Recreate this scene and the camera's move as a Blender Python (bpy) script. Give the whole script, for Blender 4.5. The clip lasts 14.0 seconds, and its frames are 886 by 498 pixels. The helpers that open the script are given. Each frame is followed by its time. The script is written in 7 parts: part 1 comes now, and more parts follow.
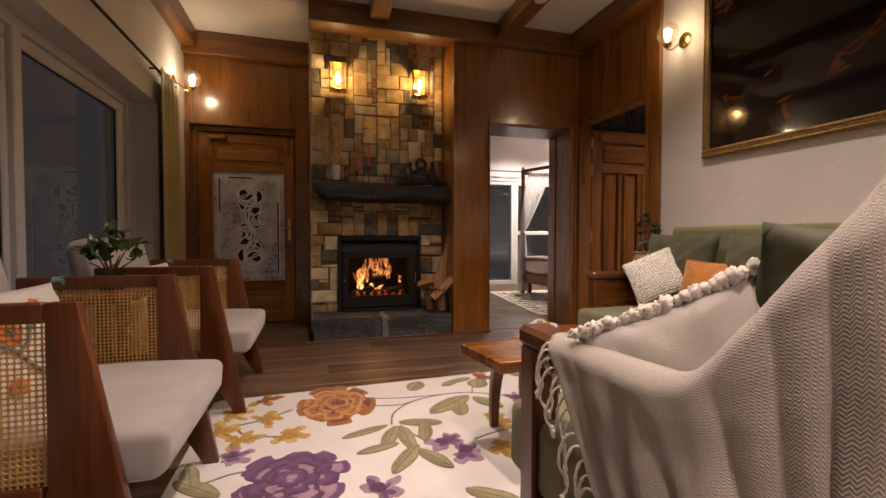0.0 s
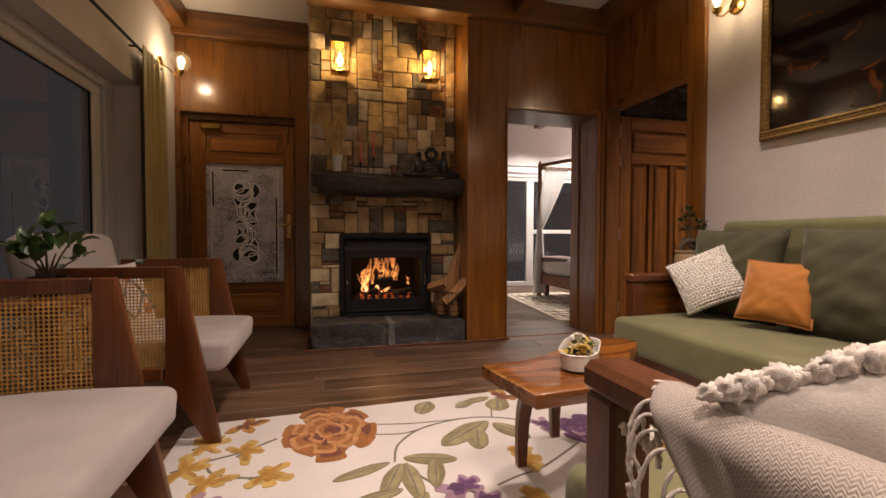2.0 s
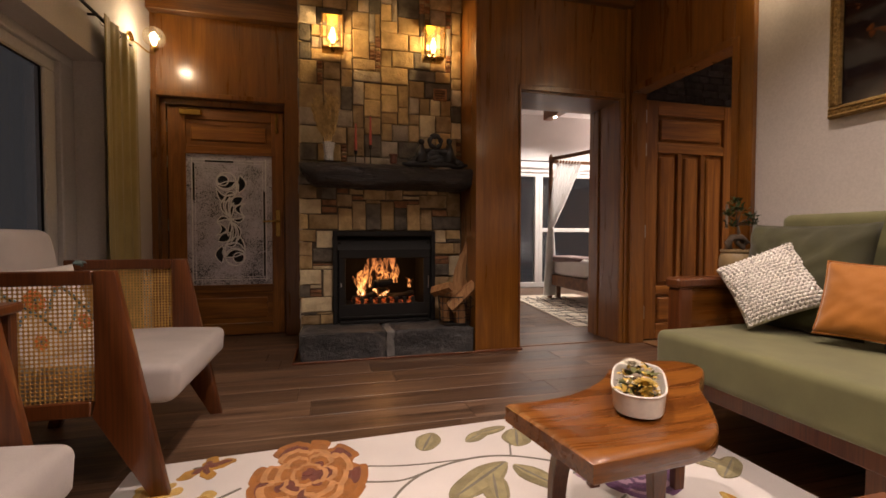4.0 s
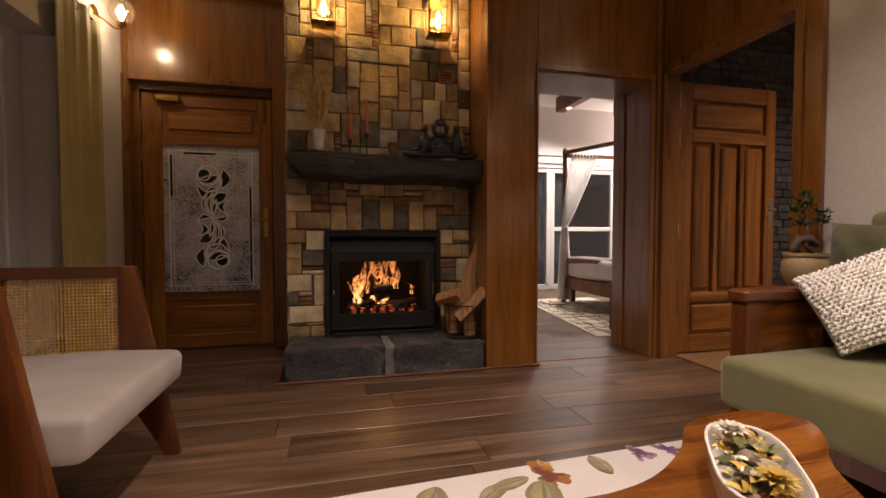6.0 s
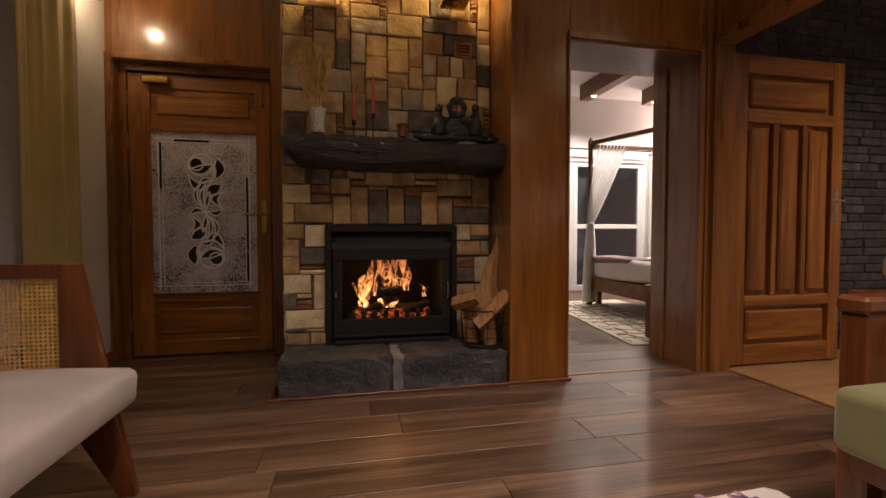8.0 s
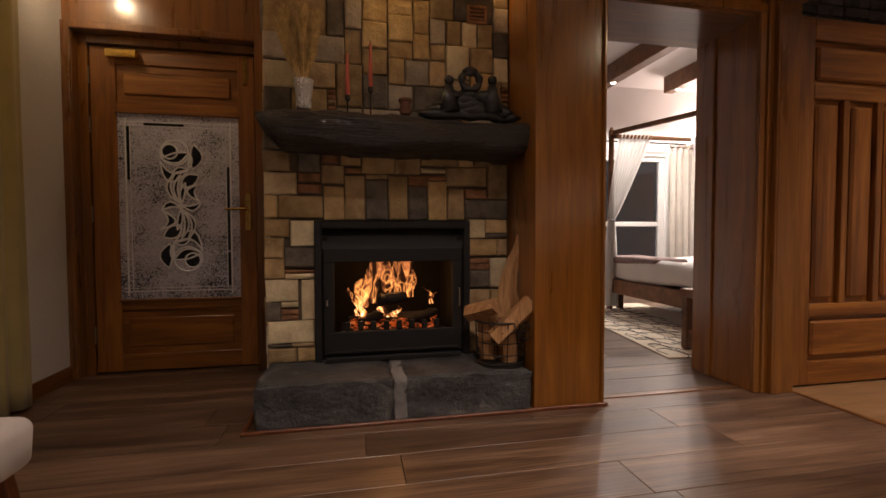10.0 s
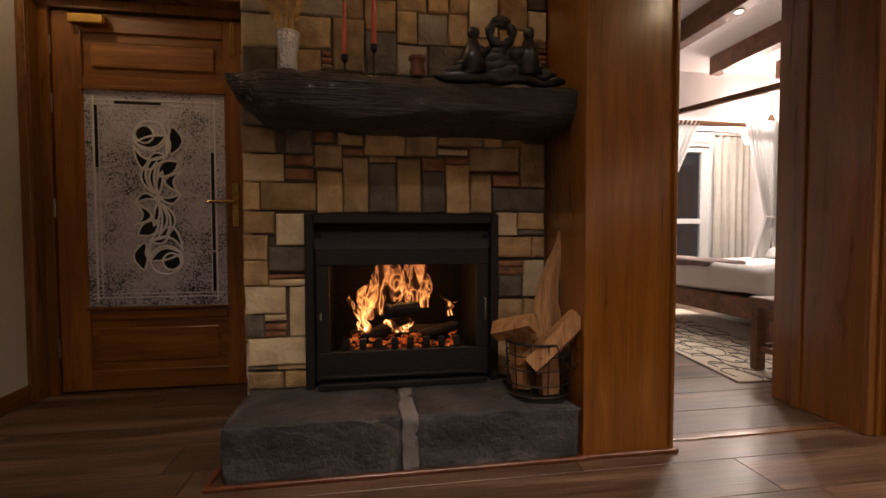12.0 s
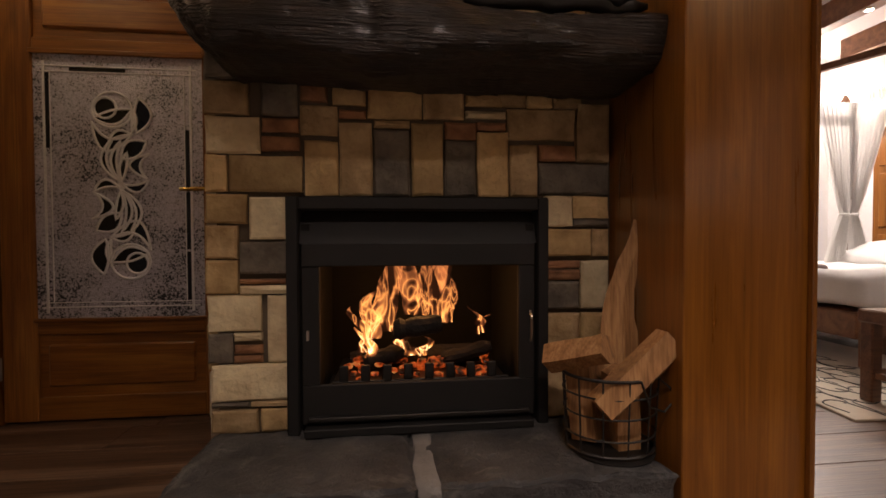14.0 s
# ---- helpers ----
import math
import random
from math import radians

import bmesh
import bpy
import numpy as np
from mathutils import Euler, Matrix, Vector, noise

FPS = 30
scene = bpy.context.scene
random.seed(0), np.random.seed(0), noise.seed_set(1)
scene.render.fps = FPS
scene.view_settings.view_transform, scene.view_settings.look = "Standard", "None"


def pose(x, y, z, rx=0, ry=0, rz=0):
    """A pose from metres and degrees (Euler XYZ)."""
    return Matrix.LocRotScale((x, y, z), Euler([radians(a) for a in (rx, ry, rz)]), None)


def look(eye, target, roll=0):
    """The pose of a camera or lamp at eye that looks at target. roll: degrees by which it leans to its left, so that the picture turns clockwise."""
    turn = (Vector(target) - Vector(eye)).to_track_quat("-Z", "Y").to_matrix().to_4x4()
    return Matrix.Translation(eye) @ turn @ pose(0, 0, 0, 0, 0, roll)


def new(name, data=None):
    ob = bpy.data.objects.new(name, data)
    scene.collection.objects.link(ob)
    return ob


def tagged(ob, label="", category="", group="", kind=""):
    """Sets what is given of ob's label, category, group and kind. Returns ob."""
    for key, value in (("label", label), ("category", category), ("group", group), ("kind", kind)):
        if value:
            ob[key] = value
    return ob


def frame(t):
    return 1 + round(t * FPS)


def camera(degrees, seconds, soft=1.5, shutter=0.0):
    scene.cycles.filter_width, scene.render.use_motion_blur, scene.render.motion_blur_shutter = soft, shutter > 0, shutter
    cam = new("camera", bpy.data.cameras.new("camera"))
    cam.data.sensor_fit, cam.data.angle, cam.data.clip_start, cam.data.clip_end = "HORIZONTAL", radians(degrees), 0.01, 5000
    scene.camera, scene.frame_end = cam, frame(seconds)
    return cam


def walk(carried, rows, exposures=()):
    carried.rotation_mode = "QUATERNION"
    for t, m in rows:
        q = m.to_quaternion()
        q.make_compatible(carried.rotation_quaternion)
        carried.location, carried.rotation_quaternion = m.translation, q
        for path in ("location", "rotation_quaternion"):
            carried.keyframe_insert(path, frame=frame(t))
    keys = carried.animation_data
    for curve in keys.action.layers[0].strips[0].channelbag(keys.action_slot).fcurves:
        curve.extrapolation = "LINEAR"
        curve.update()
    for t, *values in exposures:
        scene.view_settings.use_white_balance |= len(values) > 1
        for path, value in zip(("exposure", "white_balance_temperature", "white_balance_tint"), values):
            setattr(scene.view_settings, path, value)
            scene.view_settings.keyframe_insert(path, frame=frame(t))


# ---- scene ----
import itertools

cam = camera(90.0, 14.0, soft=1.6)
PATH = [
    (0, (0.019, -0.374, 0.947), (0.576, 1.546, 0.89), 0.1),
    (0.5, (0.039, -0.277, 0.944), (0.573, 1.65, 0.888), 0.1),
    (1, (0.067, -0.17, 0.941), (0.588, 1.76, 0.885), 0.1),
    (1.5, (0.093, -0.081, 0.936), (0.607, 1.851, 0.879), 0.0),
    (2, (0.116, 0.028, 0.922), (0.628, 1.961, 0.866), 0.1),
    (2.5, (0.135, 0.135, 0.912), (0.646, 2.067, 0.856), 0.1),
    (3, (0.153, 0.241, 0.905), (0.664, 2.174, 0.849), 0.1),
    (5.5, (0.291, 0.754, 0.917), (0.767, 2.695, 0.853), 0.0),
    (6, (0.306, 0.859, 0.919), (0.781, 2.8, 0.855), 0.0),
    (6.5, (0.314, 0.952, 0.908), (0.773, 2.898, 0.847), 0.0),
    (7, (0.333, 1.052, 0.897), (0.769, 3.003, 0.834), 0.0),
    (7.5, (0.362, 1.144, 0.892), (0.781, 3.099, 0.828), -0.0),
    (10, (0.444, 1.666, 0.877), (0.833, 3.627, 0.808), -0.1),
    (10.5, (0.462, 1.789, 0.88), (0.824, 3.755, 0.814), -0.0),
    (11, (0.489, 1.909, 0.883), (0.819, 3.88, 0.809), -0.1),
    (11.5, (0.508, 2.016, 0.882), (0.821, 3.99, 0.8), -0.1),
    (12, (0.525, 2.138, 0.866), (0.829, 4.113, 0.792), -0.1),
    (12.5, (0.54, 2.258, 0.853), (0.829, 4.236, 0.789), -0.1),
    (13, (0.545, 2.386, 0.848), (0.814, 4.367, 0.781), -0.0),
    (13.5, (0.551, 2.512, 0.825), (0.8, 4.495, 0.778), -0.1),
    (14, (0.562, 2.641, 0.812), (0.786, 4.628, 0.768), -0.2),
]
walk(cam, [(t, look(eye, target, roll)) for t, eye, target, roll in PATH])

# ---- night outside, lamps inside ----
world = bpy.data.worlds.new("night")
scene.world = world
world.use_nodes = True
# Warm grey instead of night black: imitates the room's reflection in the panes.
world.node_tree.nodes["Background"].inputs[0].default_value = (0.50, 0.45, 0.46, 1)
world.node_tree.nodes["Background"].inputs[1].default_value = 0.05
scene.view_settings.exposure = 0.46


def lamp(name, kind, m, watts, colour, size=0.05, angle=None, blend=0.6):
    data = bpy.data.lights.new(name, kind)
    data.energy, data.color = watts, colour
    if kind == "AREA":
        data.shape, data.size = "DISK", size
    else:
        data.shadow_soft_size = size
    if kind == "SPOT":
        data.spot_size, data.spot_blend = radians(angle), blend
    ob = new(name, data)
    ob.matrix_world = m
    return ob


WARM = (1.0, 0.66, 0.36)
SOFT = (1.0, 0.78, 0.685)
NEUTRAL = (1.0, 0.88, 0.80)
BEAM_Z = 2.86
DOWN = [(0.58, 2.9, BEAM_Z, 13, 120), (1.79, 2.9, BEAM_Z, 9, 105), (0.58, 1.75, BEAM_Z, 108, 128), (1.79, 1.75, BEAM_Z, 74, 106), (0.58, 0.2, BEAM_Z, 90, 128), (1.79, 0.1, BEAM_Z, 74, 120), (0.25, -1.6, 3.0, 95, 128), (1.75, -1.6, 3.0, 85, 128), (4.0, 2.3, 3.0, 150, 128)]
for x, y, z, watts, cone in DOWN:
    lamp("downlight_lamp", "SPOT", pose(x, y, z - 0.02), watts, SOFT, 0.035, cone, 0.8)
for x, y, watts in ((3.69, 5.65, 46), (3.69, 6.85, 120), (4.69, 6.1, 115), (4.69, 6.92, 140)):
    lamp("bedroom_lamp", "SPOT", pose(x, y, 2.775), watts, NEUTRAL, 0.05, 140, 0.7)

# ---- mesh helpers ----


def add(bm, other):
    me = bpy.data.meshes.new("t")
    other.to_mesh(me)
    other.free()
    bm.from_mesh(me)
    bpy.data.meshes.remove(me)


def rbox(bm, x0, x1, y0, y1, z0, z1, r=0.004, seg=1, m=None):
    b = bmesh.new()
    bmesh.ops.create_cube(b, size=1)
    for v in b.verts:
        v.co = Vector(((x0 + x1) / 2 + v.co.x * (x1 - x0), (y0 + y1) / 2 + v.co.y * (y1 - y0), (z0 + z1) / 2 + v.co.z * (z1 - z0)))
    if r:
        bmesh.ops.bevel(b, geom=b.edges[:], offset=r, segments=seg, affect="EDGES", profile=0.5)
    if m:
        bmesh.ops.transform(b, matrix=m, verts=b.verts)
    add(bm, b)
    return bm


def prism(bm, pts, axis, a, b, r=0.0, m=None):
    """An outline in two coordinates, drawn out along an axis from a to b."""
    t = bmesh.new()
    order = {"x": lambda u, v, w: (w, u, v), "y": lambda u, v, w: (u, w, v), "z": lambda u, v, w: (u, v, w)}[axis]
    lo = [t.verts.new(order(u, v, a)) for u, v in pts]
    hi = [t.verts.new(order(u, v, b)) for u, v in pts]
    t.faces.new(lo), t.faces.new(hi)
    n = len(pts)
    for i in range(n):
        t.faces.new((lo[i], lo[(i + 1) % n], hi[(i + 1) % n], hi[i]))
    bmesh.ops.recalc_face_normals(t, faces=t.faces)
    if r:
        bmesh.ops.bevel(t, geom=t.edges[:], offset=r, segments=2, affect="EDGES", profile=0.5)
    if m:
        bmesh.ops.transform(t, matrix=m, verts=t.verts)
    add(bm, t)
    return bm


def tube(bm, pts, r, sides=8, closed=False):
    """A round bar through points; r may be a list."""
    pts = [Vector(p) for p in pts]
    n = len(pts)
    radii = r if isinstance(r, (list, tuple)) else [r] * n
    rings = []
    up = Vector((0.13, 0.31, 0.94))
    for i, p in enumerate(pts):
        if closed:
            d = pts[(i + 1) % n] - pts[i - 1]
        else:
            d = pts[min(i + 1, n - 1)] - pts[max(i - 1, 0)]
        d.normalize()
        u = d.cross(up)
        if u.length < 0.05:
            u = d.cross(Vector((1, 0, 0)))
        u.normalize()
        w = d.cross(u)
        rings.append([bm.verts.new(p + (u * math.cos(k * math.tau / sides) + w * math.sin(k * math.tau / sides)) * radii[i]) for k in range(sides)])
    for i in range(n if closed else n - 1):
        a, b = rings[i], rings[(i + 1) % n]
        for k in range(sides):
            bm.faces.new((a[k], a[(k + 1) % sides], b[(k + 1) % sides], b[k]))
    if not closed:
        bm.faces.new(rings[0][::-1]), bm.faces.new(rings[-1])
    return bm


def lathe(bm, x, y, prof, sides=24):
    """A turned form about an upright axis; prof: (radius, z) from below."""
    rings = [[bm.verts.new((x + r * math.cos(k * math.tau / sides), y + r * math.sin(k * math.tau / sides), z)) for k in range(sides)] for r, z in prof]
    for a, b in zip(rings, rings[1:]):
        for k in range(sides):
            bm.faces.new((a[k], a[(k + 1) % sides], b[(k + 1) % sides], b[k]))
    bm.faces.new(rings[0][::-1]), bm.faces.new(rings[-1])
    return bm


def ball(bm, c, r, sub=2, squash=(1, 1, 1), rough=0.0, m=None):
    t = bmesh.new()
    bmesh.ops.create_icosphere(t, subdivisions=sub, radius=1)
    for v in t.verts:
        k = 1 + rough * noise.noise(v.co * 2.3 + Vector(c) * 9)
        v.co = Vector((v.co.x * squash[0], v.co.y * squash[1], v.co.z * squash[2])) * r * k
        if m:
            v.co = m @ v.co
        v.co += Vector(c)
    add(bm, t)
    return bm


def shade(ob, smooth):
    if smooth:
        ob.data.shade_smooth() if smooth is True else ob.data.set_sharp_from_angle(angle=radians(smooth))
        if smooth is not True:
            ob.data.polygons.foreach_set("use_smooth", [True] * len(ob.data.polygons))
    return ob


def mesh_of(name, bm, material):
    me = bpy.data.meshes.new(name)
    bmesh.ops.recalc_face_normals(bm, faces=bm.faces)
    bm.to_mesh(me)
    bm.free()
    me.materials.append(material)
    return me


def base_of(ob):
    return ob.matrix_world if ob.parent is None else base_of(ob.parent) @ ob.matrix_parent_inverse @ ob.matrix_basis


def part(name, bm, material, parent, label="", smooth=35):
    """One mesh, in world coordinates, as a part of a thing."""
    ob = new(name, mesh_of(name, bm, material))
    shade(ob, smooth)
    ob.parent = parent
    ob.matrix_parent_inverse = Matrix.Translation(-Vector(parent["base"])) if "base" in parent else Matrix()
    if label:
        ob["label"] = label
    return ob


def thing(name, base, label, category, group="", kind=""):
    ob = new(name)
    ob.empty_display_size = 0.05
    ob.location = base
    ob["base"] = base
    return tagged(ob, label, category, group, kind)


def solid(name, bm, material, label, category="", group="", kind="", smooth=35):
    """A thing or piece of the setting that is one mesh."""
    ob = new(name, mesh_of(name, bm, material))
    shade(ob, smooth)
    return tagged(ob, label, category, group, kind)


def boxes(*rows, r=0.004):
    bm = bmesh.new()
    for row in rows:
        rbox(bm, *row, r=r)
    return bm


# ---- materials ----


def mat(name, build):
    m = bpy.data.materials.new(name)
    m.use_nodes = True
    nt = m.node_tree
    b = nt.nodes["Principled BSDF"]

    def node(kind, **sets):
        n = nt.nodes.new(kind)
        for k, v in sets.items():
            if k == "operation":
                n.operation = v
            elif k == "data_type":
                n.data_type = v
            elif k == "blend_type":
                n.blend_type = v
            else:
                n.inputs[k].default_value = v
        return n

    build(nt, b, node, nt.links.new)
    return m


def ramp(node, link, source, stops):
    r = node("ShaderNodeValToRGB")
    e = r.color_ramp.elements
    while len(e) < len(stops):
        e.new(0.5)
    for k, (p, c) in enumerate(stops):
        e[k].position, e[k].color = p, (*c, 1)
    link(source, r.inputs[0])
    return r.outputs[0]


def coords(node, link, scale=(1, 1, 1), rot=(0, 0, 0), vary=True):
    """Metres in space, shifted from object to object."""
    t = node("ShaderNodeTexCoord")
    mp = node("ShaderNodeMapping")
    mp.inputs["Scale"].default_value, mp.inputs["Rotation"].default_value = scale, rot
    link(t.outputs["Object"], mp.inputs[0])
    if vary:
        info = node("ShaderNodeObjectInfo")
        k = node("ShaderNodeMath", operation="MULTIPLY")
        k.inputs[1].default_value = 37.0
        link(info.outputs["Random"], k.inputs[0])
        link(k.outputs[0], mp.inputs["Location"])
    return mp.outputs[0]


def wood(name, dark, mid, light, grain="z", rough=0.35, coat=0.0, fine=1.0, bump=0.15, tone=0.25, depth=0.002, pore=0.55):
    """Sawn timber: long grain, pores and blotches; grain runs along an axis."""
    def build(nt, b, node, link):
        s = {"x": (1.2, 14, 14), "y": (14, 1.2, 14), "z": (14, 14, 1.2)}[grain]
        v = coords(node, link, tuple(k * fine for k in s))
        n1 = node("ShaderNodeTexNoise", Scale=1.0, Detail=6.0, Roughness=0.62, Distortion=0.6)
        link(v, n1.inputs["Vector"])
        f = {"x": (3, 160, 160), "y": (160, 3, 160), "z": (160, 160, 3)}[grain]
        v2 = coords(node, link, f)
        n2 = node("ShaderNodeTexNoise", Scale=1.0, Detail=3.0)
        link(v2, n2.inputs["Vector"])
        v3 = coords(node, link, (2.2, 2.2, 2.2))
        n3 = node("ShaderNodeTexNoise", Scale=1.0, Detail=2.0)
        link(v3, n3.inputs["Vector"])
        col = ramp(node, link, n1.outputs["Fac"], [(0.28, dark), (0.5, mid), (0.72, light)])
        mx = node("ShaderNodeMix", data_type="RGBA", blend_type="MULTIPLY")
        mx.inputs[0].default_value = pore
        link(col, mx.inputs[6])
        pores = ramp(node, link, n2.outputs["Fac"], [(0.35, (0.45, 0.4, 0.36)), (0.6, (1, 1, 1))])
        link(pores, mx.inputs[7])
        info = node("ShaderNodeObjectInfo")
        hs = node("ShaderNodeHueSaturation")
        mr = node("ShaderNodeMapRange")
        mr.inputs[3].default_value, mr.inputs[4].default_value = 1 - tone, 1 + tone
        av = node("ShaderNodeMath", operation="ADD")
        link(info.outputs["Random"], av.inputs[0])
        link(n3.outputs["Fac"], av.inputs[1])
        hf = node("ShaderNodeMath", operation="MULTIPLY")
        hf.inputs[1].default_value = 0.5
        link(av.outputs[0], hf.inputs[0])
        link(hf.outputs[0], mr.inputs[0])
        link(mr.outputs[0], hs.inputs["Value"])
        link(mx.outputs[2], hs.inputs["Color"])
        link(hs.outputs[0], b.inputs["Base Color"])
        rr = node("ShaderNodeMapRange")
        rr.inputs[3].default_value, rr.inputs[4].default_value = rough - 0.07, rough + 0.12
        link(n1.outputs["Fac"], rr.inputs[0])
        link(rr.outputs[0], b.inputs["Roughness"])
        bp = node("ShaderNodeBump", Strength=bump, Distance=depth)
        link(n2.outputs["Fac"], bp.inputs["Height"])
        link(bp.outputs[0], b.inputs["Normal"])
        b.inputs["Coat Weight"].default_value = coat
        b.inputs["Coat Roughness"].default_value = 0.17 if coat > 0.6 else 0.2
    return mat(name, build)


def surface(name, colour, rough=0.6, vary=0.12, size=6.0, bump=0.2, grain=120.0, depth=0.002, metal=0.0, sheen=0.0, second=None, tone=0.0):
    """Paint, cloth, stone or metal: blotches at one scale, grain at another."""
    def build(nt, b, node, link):
        v = coords(node, link)
        n1 = node("ShaderNodeTexNoise", Scale=size, Detail=4.0)
        n2 = node("ShaderNodeTexNoise", Scale=grain, Detail=3.0)
        link(v, n1.inputs["Vector"]), link(v, n2.inputs["Vector"])
        lo = tuple(c * (1 - vary) for c in colour)
        hi = second or tuple(min(1, c * (1 + vary)) for c in colour)
        col = ramp(node, link, n1.outputs["Fac"], [(0.3, lo), (0.7, hi)])
        mx = node("ShaderNodeMix", data_type="RGBA", blend_type="MULTIPLY")
        mx.inputs[0].default_value = 0.35
        link(col, mx.inputs[6])
        link(ramp(node, link, n2.outputs["Fac"], [(0.3, (0.7, 0.7, 0.7)), (0.65, (1, 1, 1))]), mx.inputs[7])
        out = mx.outputs[2]
        if tone:
            info = node("ShaderNodeObjectInfo")
            mr = node("ShaderNodeMapRange")
            mr.inputs[3].default_value, mr.inputs[4].default_value = 1 - tone, 1 + tone
            link(info.outputs["Random"], mr.inputs[0])
            hs = node("ShaderNodeHueSaturation")
            link(mr.outputs[0], hs.inputs["Value"]), link(out, hs.inputs["Color"])
            out = hs.outputs[0]
        link(out, b.inputs["Base Color"])
        b.inputs["Roughness"].default_value = rough
        b.inputs["Metallic"].default_value = metal
        b.inputs["Sheen Weight"].default_value = sheen
        bp = node("ShaderNodeBump", Strength=bump, Distance=depth)
        link(n2.outputs["Fac"], bp.inputs["Height"])
        link(bp.outputs[0], b.inputs["Normal"])
    return mat(name, build)


def glow(name, colour, strength):
    def build(nt, b, node, link):
        b.inputs["Base Color"].default_value = (*colour, 1)
        b.inputs["Emission Color"].default_value = (*colour, 1)
        b.inputs["Emission Strength"].default_value = strength
    return mat(name, build)


def glassy(name, colour=(1, 1, 1), rough=0.0, ior=1.45):
    def build(nt, b, node, link):
        b.inputs["Base Color"].default_value = (*colour, 1)
        b.inputs["Roughness"].default_value = rough
        b.inputs["IOR"].default_value = ior
        b.inputs["Transmission Weight"].default_value = 1.0
    return mat(name, build)


M_PANEL = wood("varnished_panel", (0.118, 0.040, 0.004), (0.190, 0.069, 0.008), (0.270, 0.107, 0.013), "z", 0.27, 0.85, pore=0.35)
M_PANEL_X = wood("varnished_beam", (0.085, 0.030, 0.006), (0.16, 0.060, 0.011), (0.24, 0.10, 0.020), "x", 0.30, 0.5)
M_PANEL_Y = wood("varnished_beam_long", (0.085, 0.030, 0.006), (0.16, 0.060, 0.011), (0.24, 0.10, 0.020), "y", 0.38, 0.2)
M_DOOR = wood("door_teak", (0.125, 0.041, 0.006), (0.255, 0.094, 0.014), (0.40, 0.168, 0.030), "z", 0.36, 0.2)
M_DOOR_X = wood("door_teak_cross", (0.125, 0.041, 0.006), (0.255, 0.094, 0.014), (0.40, 0.168, 0.030), "x", 0.36, 0.2)
M_CHAIR = wood("chair_wood", (0.072, 0.019, 0.004), (0.125, 0.036, 0.008), (0.175, 0.056, 0.013), "z", 0.34, 0.2)
M_TABLE = wood("table_wood", (0.075, 0.021, 0.003), (0.165, 0.052, 0.006), (0.27, 0.098, 0.012), "x", 0.25, 0.35)
M_BED = wood("bed_wood", (0.10, 0.04, 0.016), (0.2, 0.085, 0.035), (0.28, 0.13, 0.055), "x", 0.4)
M_LOG = wood("old_log", (0.005, 0.003, 0.002), (0.015, 0.009, 0.005), (0.042, 0.024, 0.013), "x", 0.38, 0.15, 2.6, 1.0, 0.25, 0.02)
M_FIREWOOD = wood("split_firewood", (0.20, 0.095, 0.035), (0.36, 0.19, 0.075), (0.52, 0.31, 0.14), "z", 0.75, 0, 2.0, 0.6)
M_WALL = surface("warm_white_plaster", (0.62, 0.58, 0.535), 0.75, 0.05, 2.5, 0.12, 90)
M_CEIL = surface("ceiling_white", (0.66, 0.62, 0.57), 0.8, 0.04, 2.0, 0.06, 70)
M_FRAME = surface("window_white", (0.62, 0.60, 0.58), 0.4, 0.04, 3, 0.03, 60)
M_GROUT = surface("dark_joint", (0.05, 0.035, 0.022), 0.9, 0.2, 9, 0.5, 200)
M_JOINT = surface("brown_mortar", (0.105, 0.08, 0.052), 0.9, 0.25, 12, 0.6, 120)
M_BLACK = surface("stove_black", (0.005, 0.0048, 0.0045), 0.68, 0.2, 12, 0.1, 260)
M_SOOT = surface("sooty_lining", (0.004, 0.0035, 0.003), 0.9, 0.4, 14, 0.5, 80)
M_BRASS = surface("brass", (0.55, 0.36, 0.10), 0.24, 0.12, 30, 0.05, 150, metal=1.0)
M_STEEL = surface("steel", (0.5, 0.48, 0.45), 0.3, 0.1, 30, 0.05, 150, metal=1.0)
M_IRON = surface("wire_iron", (0.03, 0.028, 0.026), 0.45, 0.2, 30, 0.1, 150, metal=0.6)
M_PANE = glassy("window_glass", (0.9, 0.93, 0.95))

# ---- the setting ----
ZC = 3.0
solid("floor", boxes((-1.7, 6.4, -3.4, 8.2, -0.12, -0.012), r=0), M_GROUT, "dark joint under the wooden floor boards", kind="structure", smooth=0)
solid("wall_left", boxes((-1.62, -1.235, 3.88, 4.95, 0, ZC), (-1.62, -1.235, -3.2, 3.88, 2.05, ZC), (-1.62, -1.235, -3.2, 3.88, 0, 0.30), (-1.62, -1.235, -3.2, -1.9, 0.30, 2.05), r=0), M_WALL, "warm white plastered wall with a deep window recess", kind="structure", smooth=0)
solid("wall_right", boxes((2.70, 2.80, -3.2, 2.575, 0, ZC), r=0), M_WALL, "warm white plastered wall behind the sofa", kind="structure", smooth=0)
solid("wall_behind", boxes((-1.62, 2.80, -3.4, -3.2, 0, ZC), r=0), M_WALL, "warm white plastered wall", kind="structure", smooth=0)
solid("wall_door", boxes((-1.235, -1.19, 4.69, 4.95, 0, ZC), (-0.17, 0.06, 4.69, 4.95, 0, ZC), (-1.19, -0.17, 4.69, 4.95, 2.09, ZC), r=0.003), M_PANEL, "glossy varnished wooden wall panelling above the front door", kind="structure", smooth=0)
solid("wall_bedroom", boxes((1.31, 1.68, 3.71, 4.60, 0, ZC), (1.68, 2.58, 3.71, 4.15, 2.06, ZC), (2.58, 2.80, 3.71, 4.15, 0, ZC), r=0.003), M_PANEL, "glossy varnished wooden panelling round the bedroom opening", kind="structure", smooth=0)
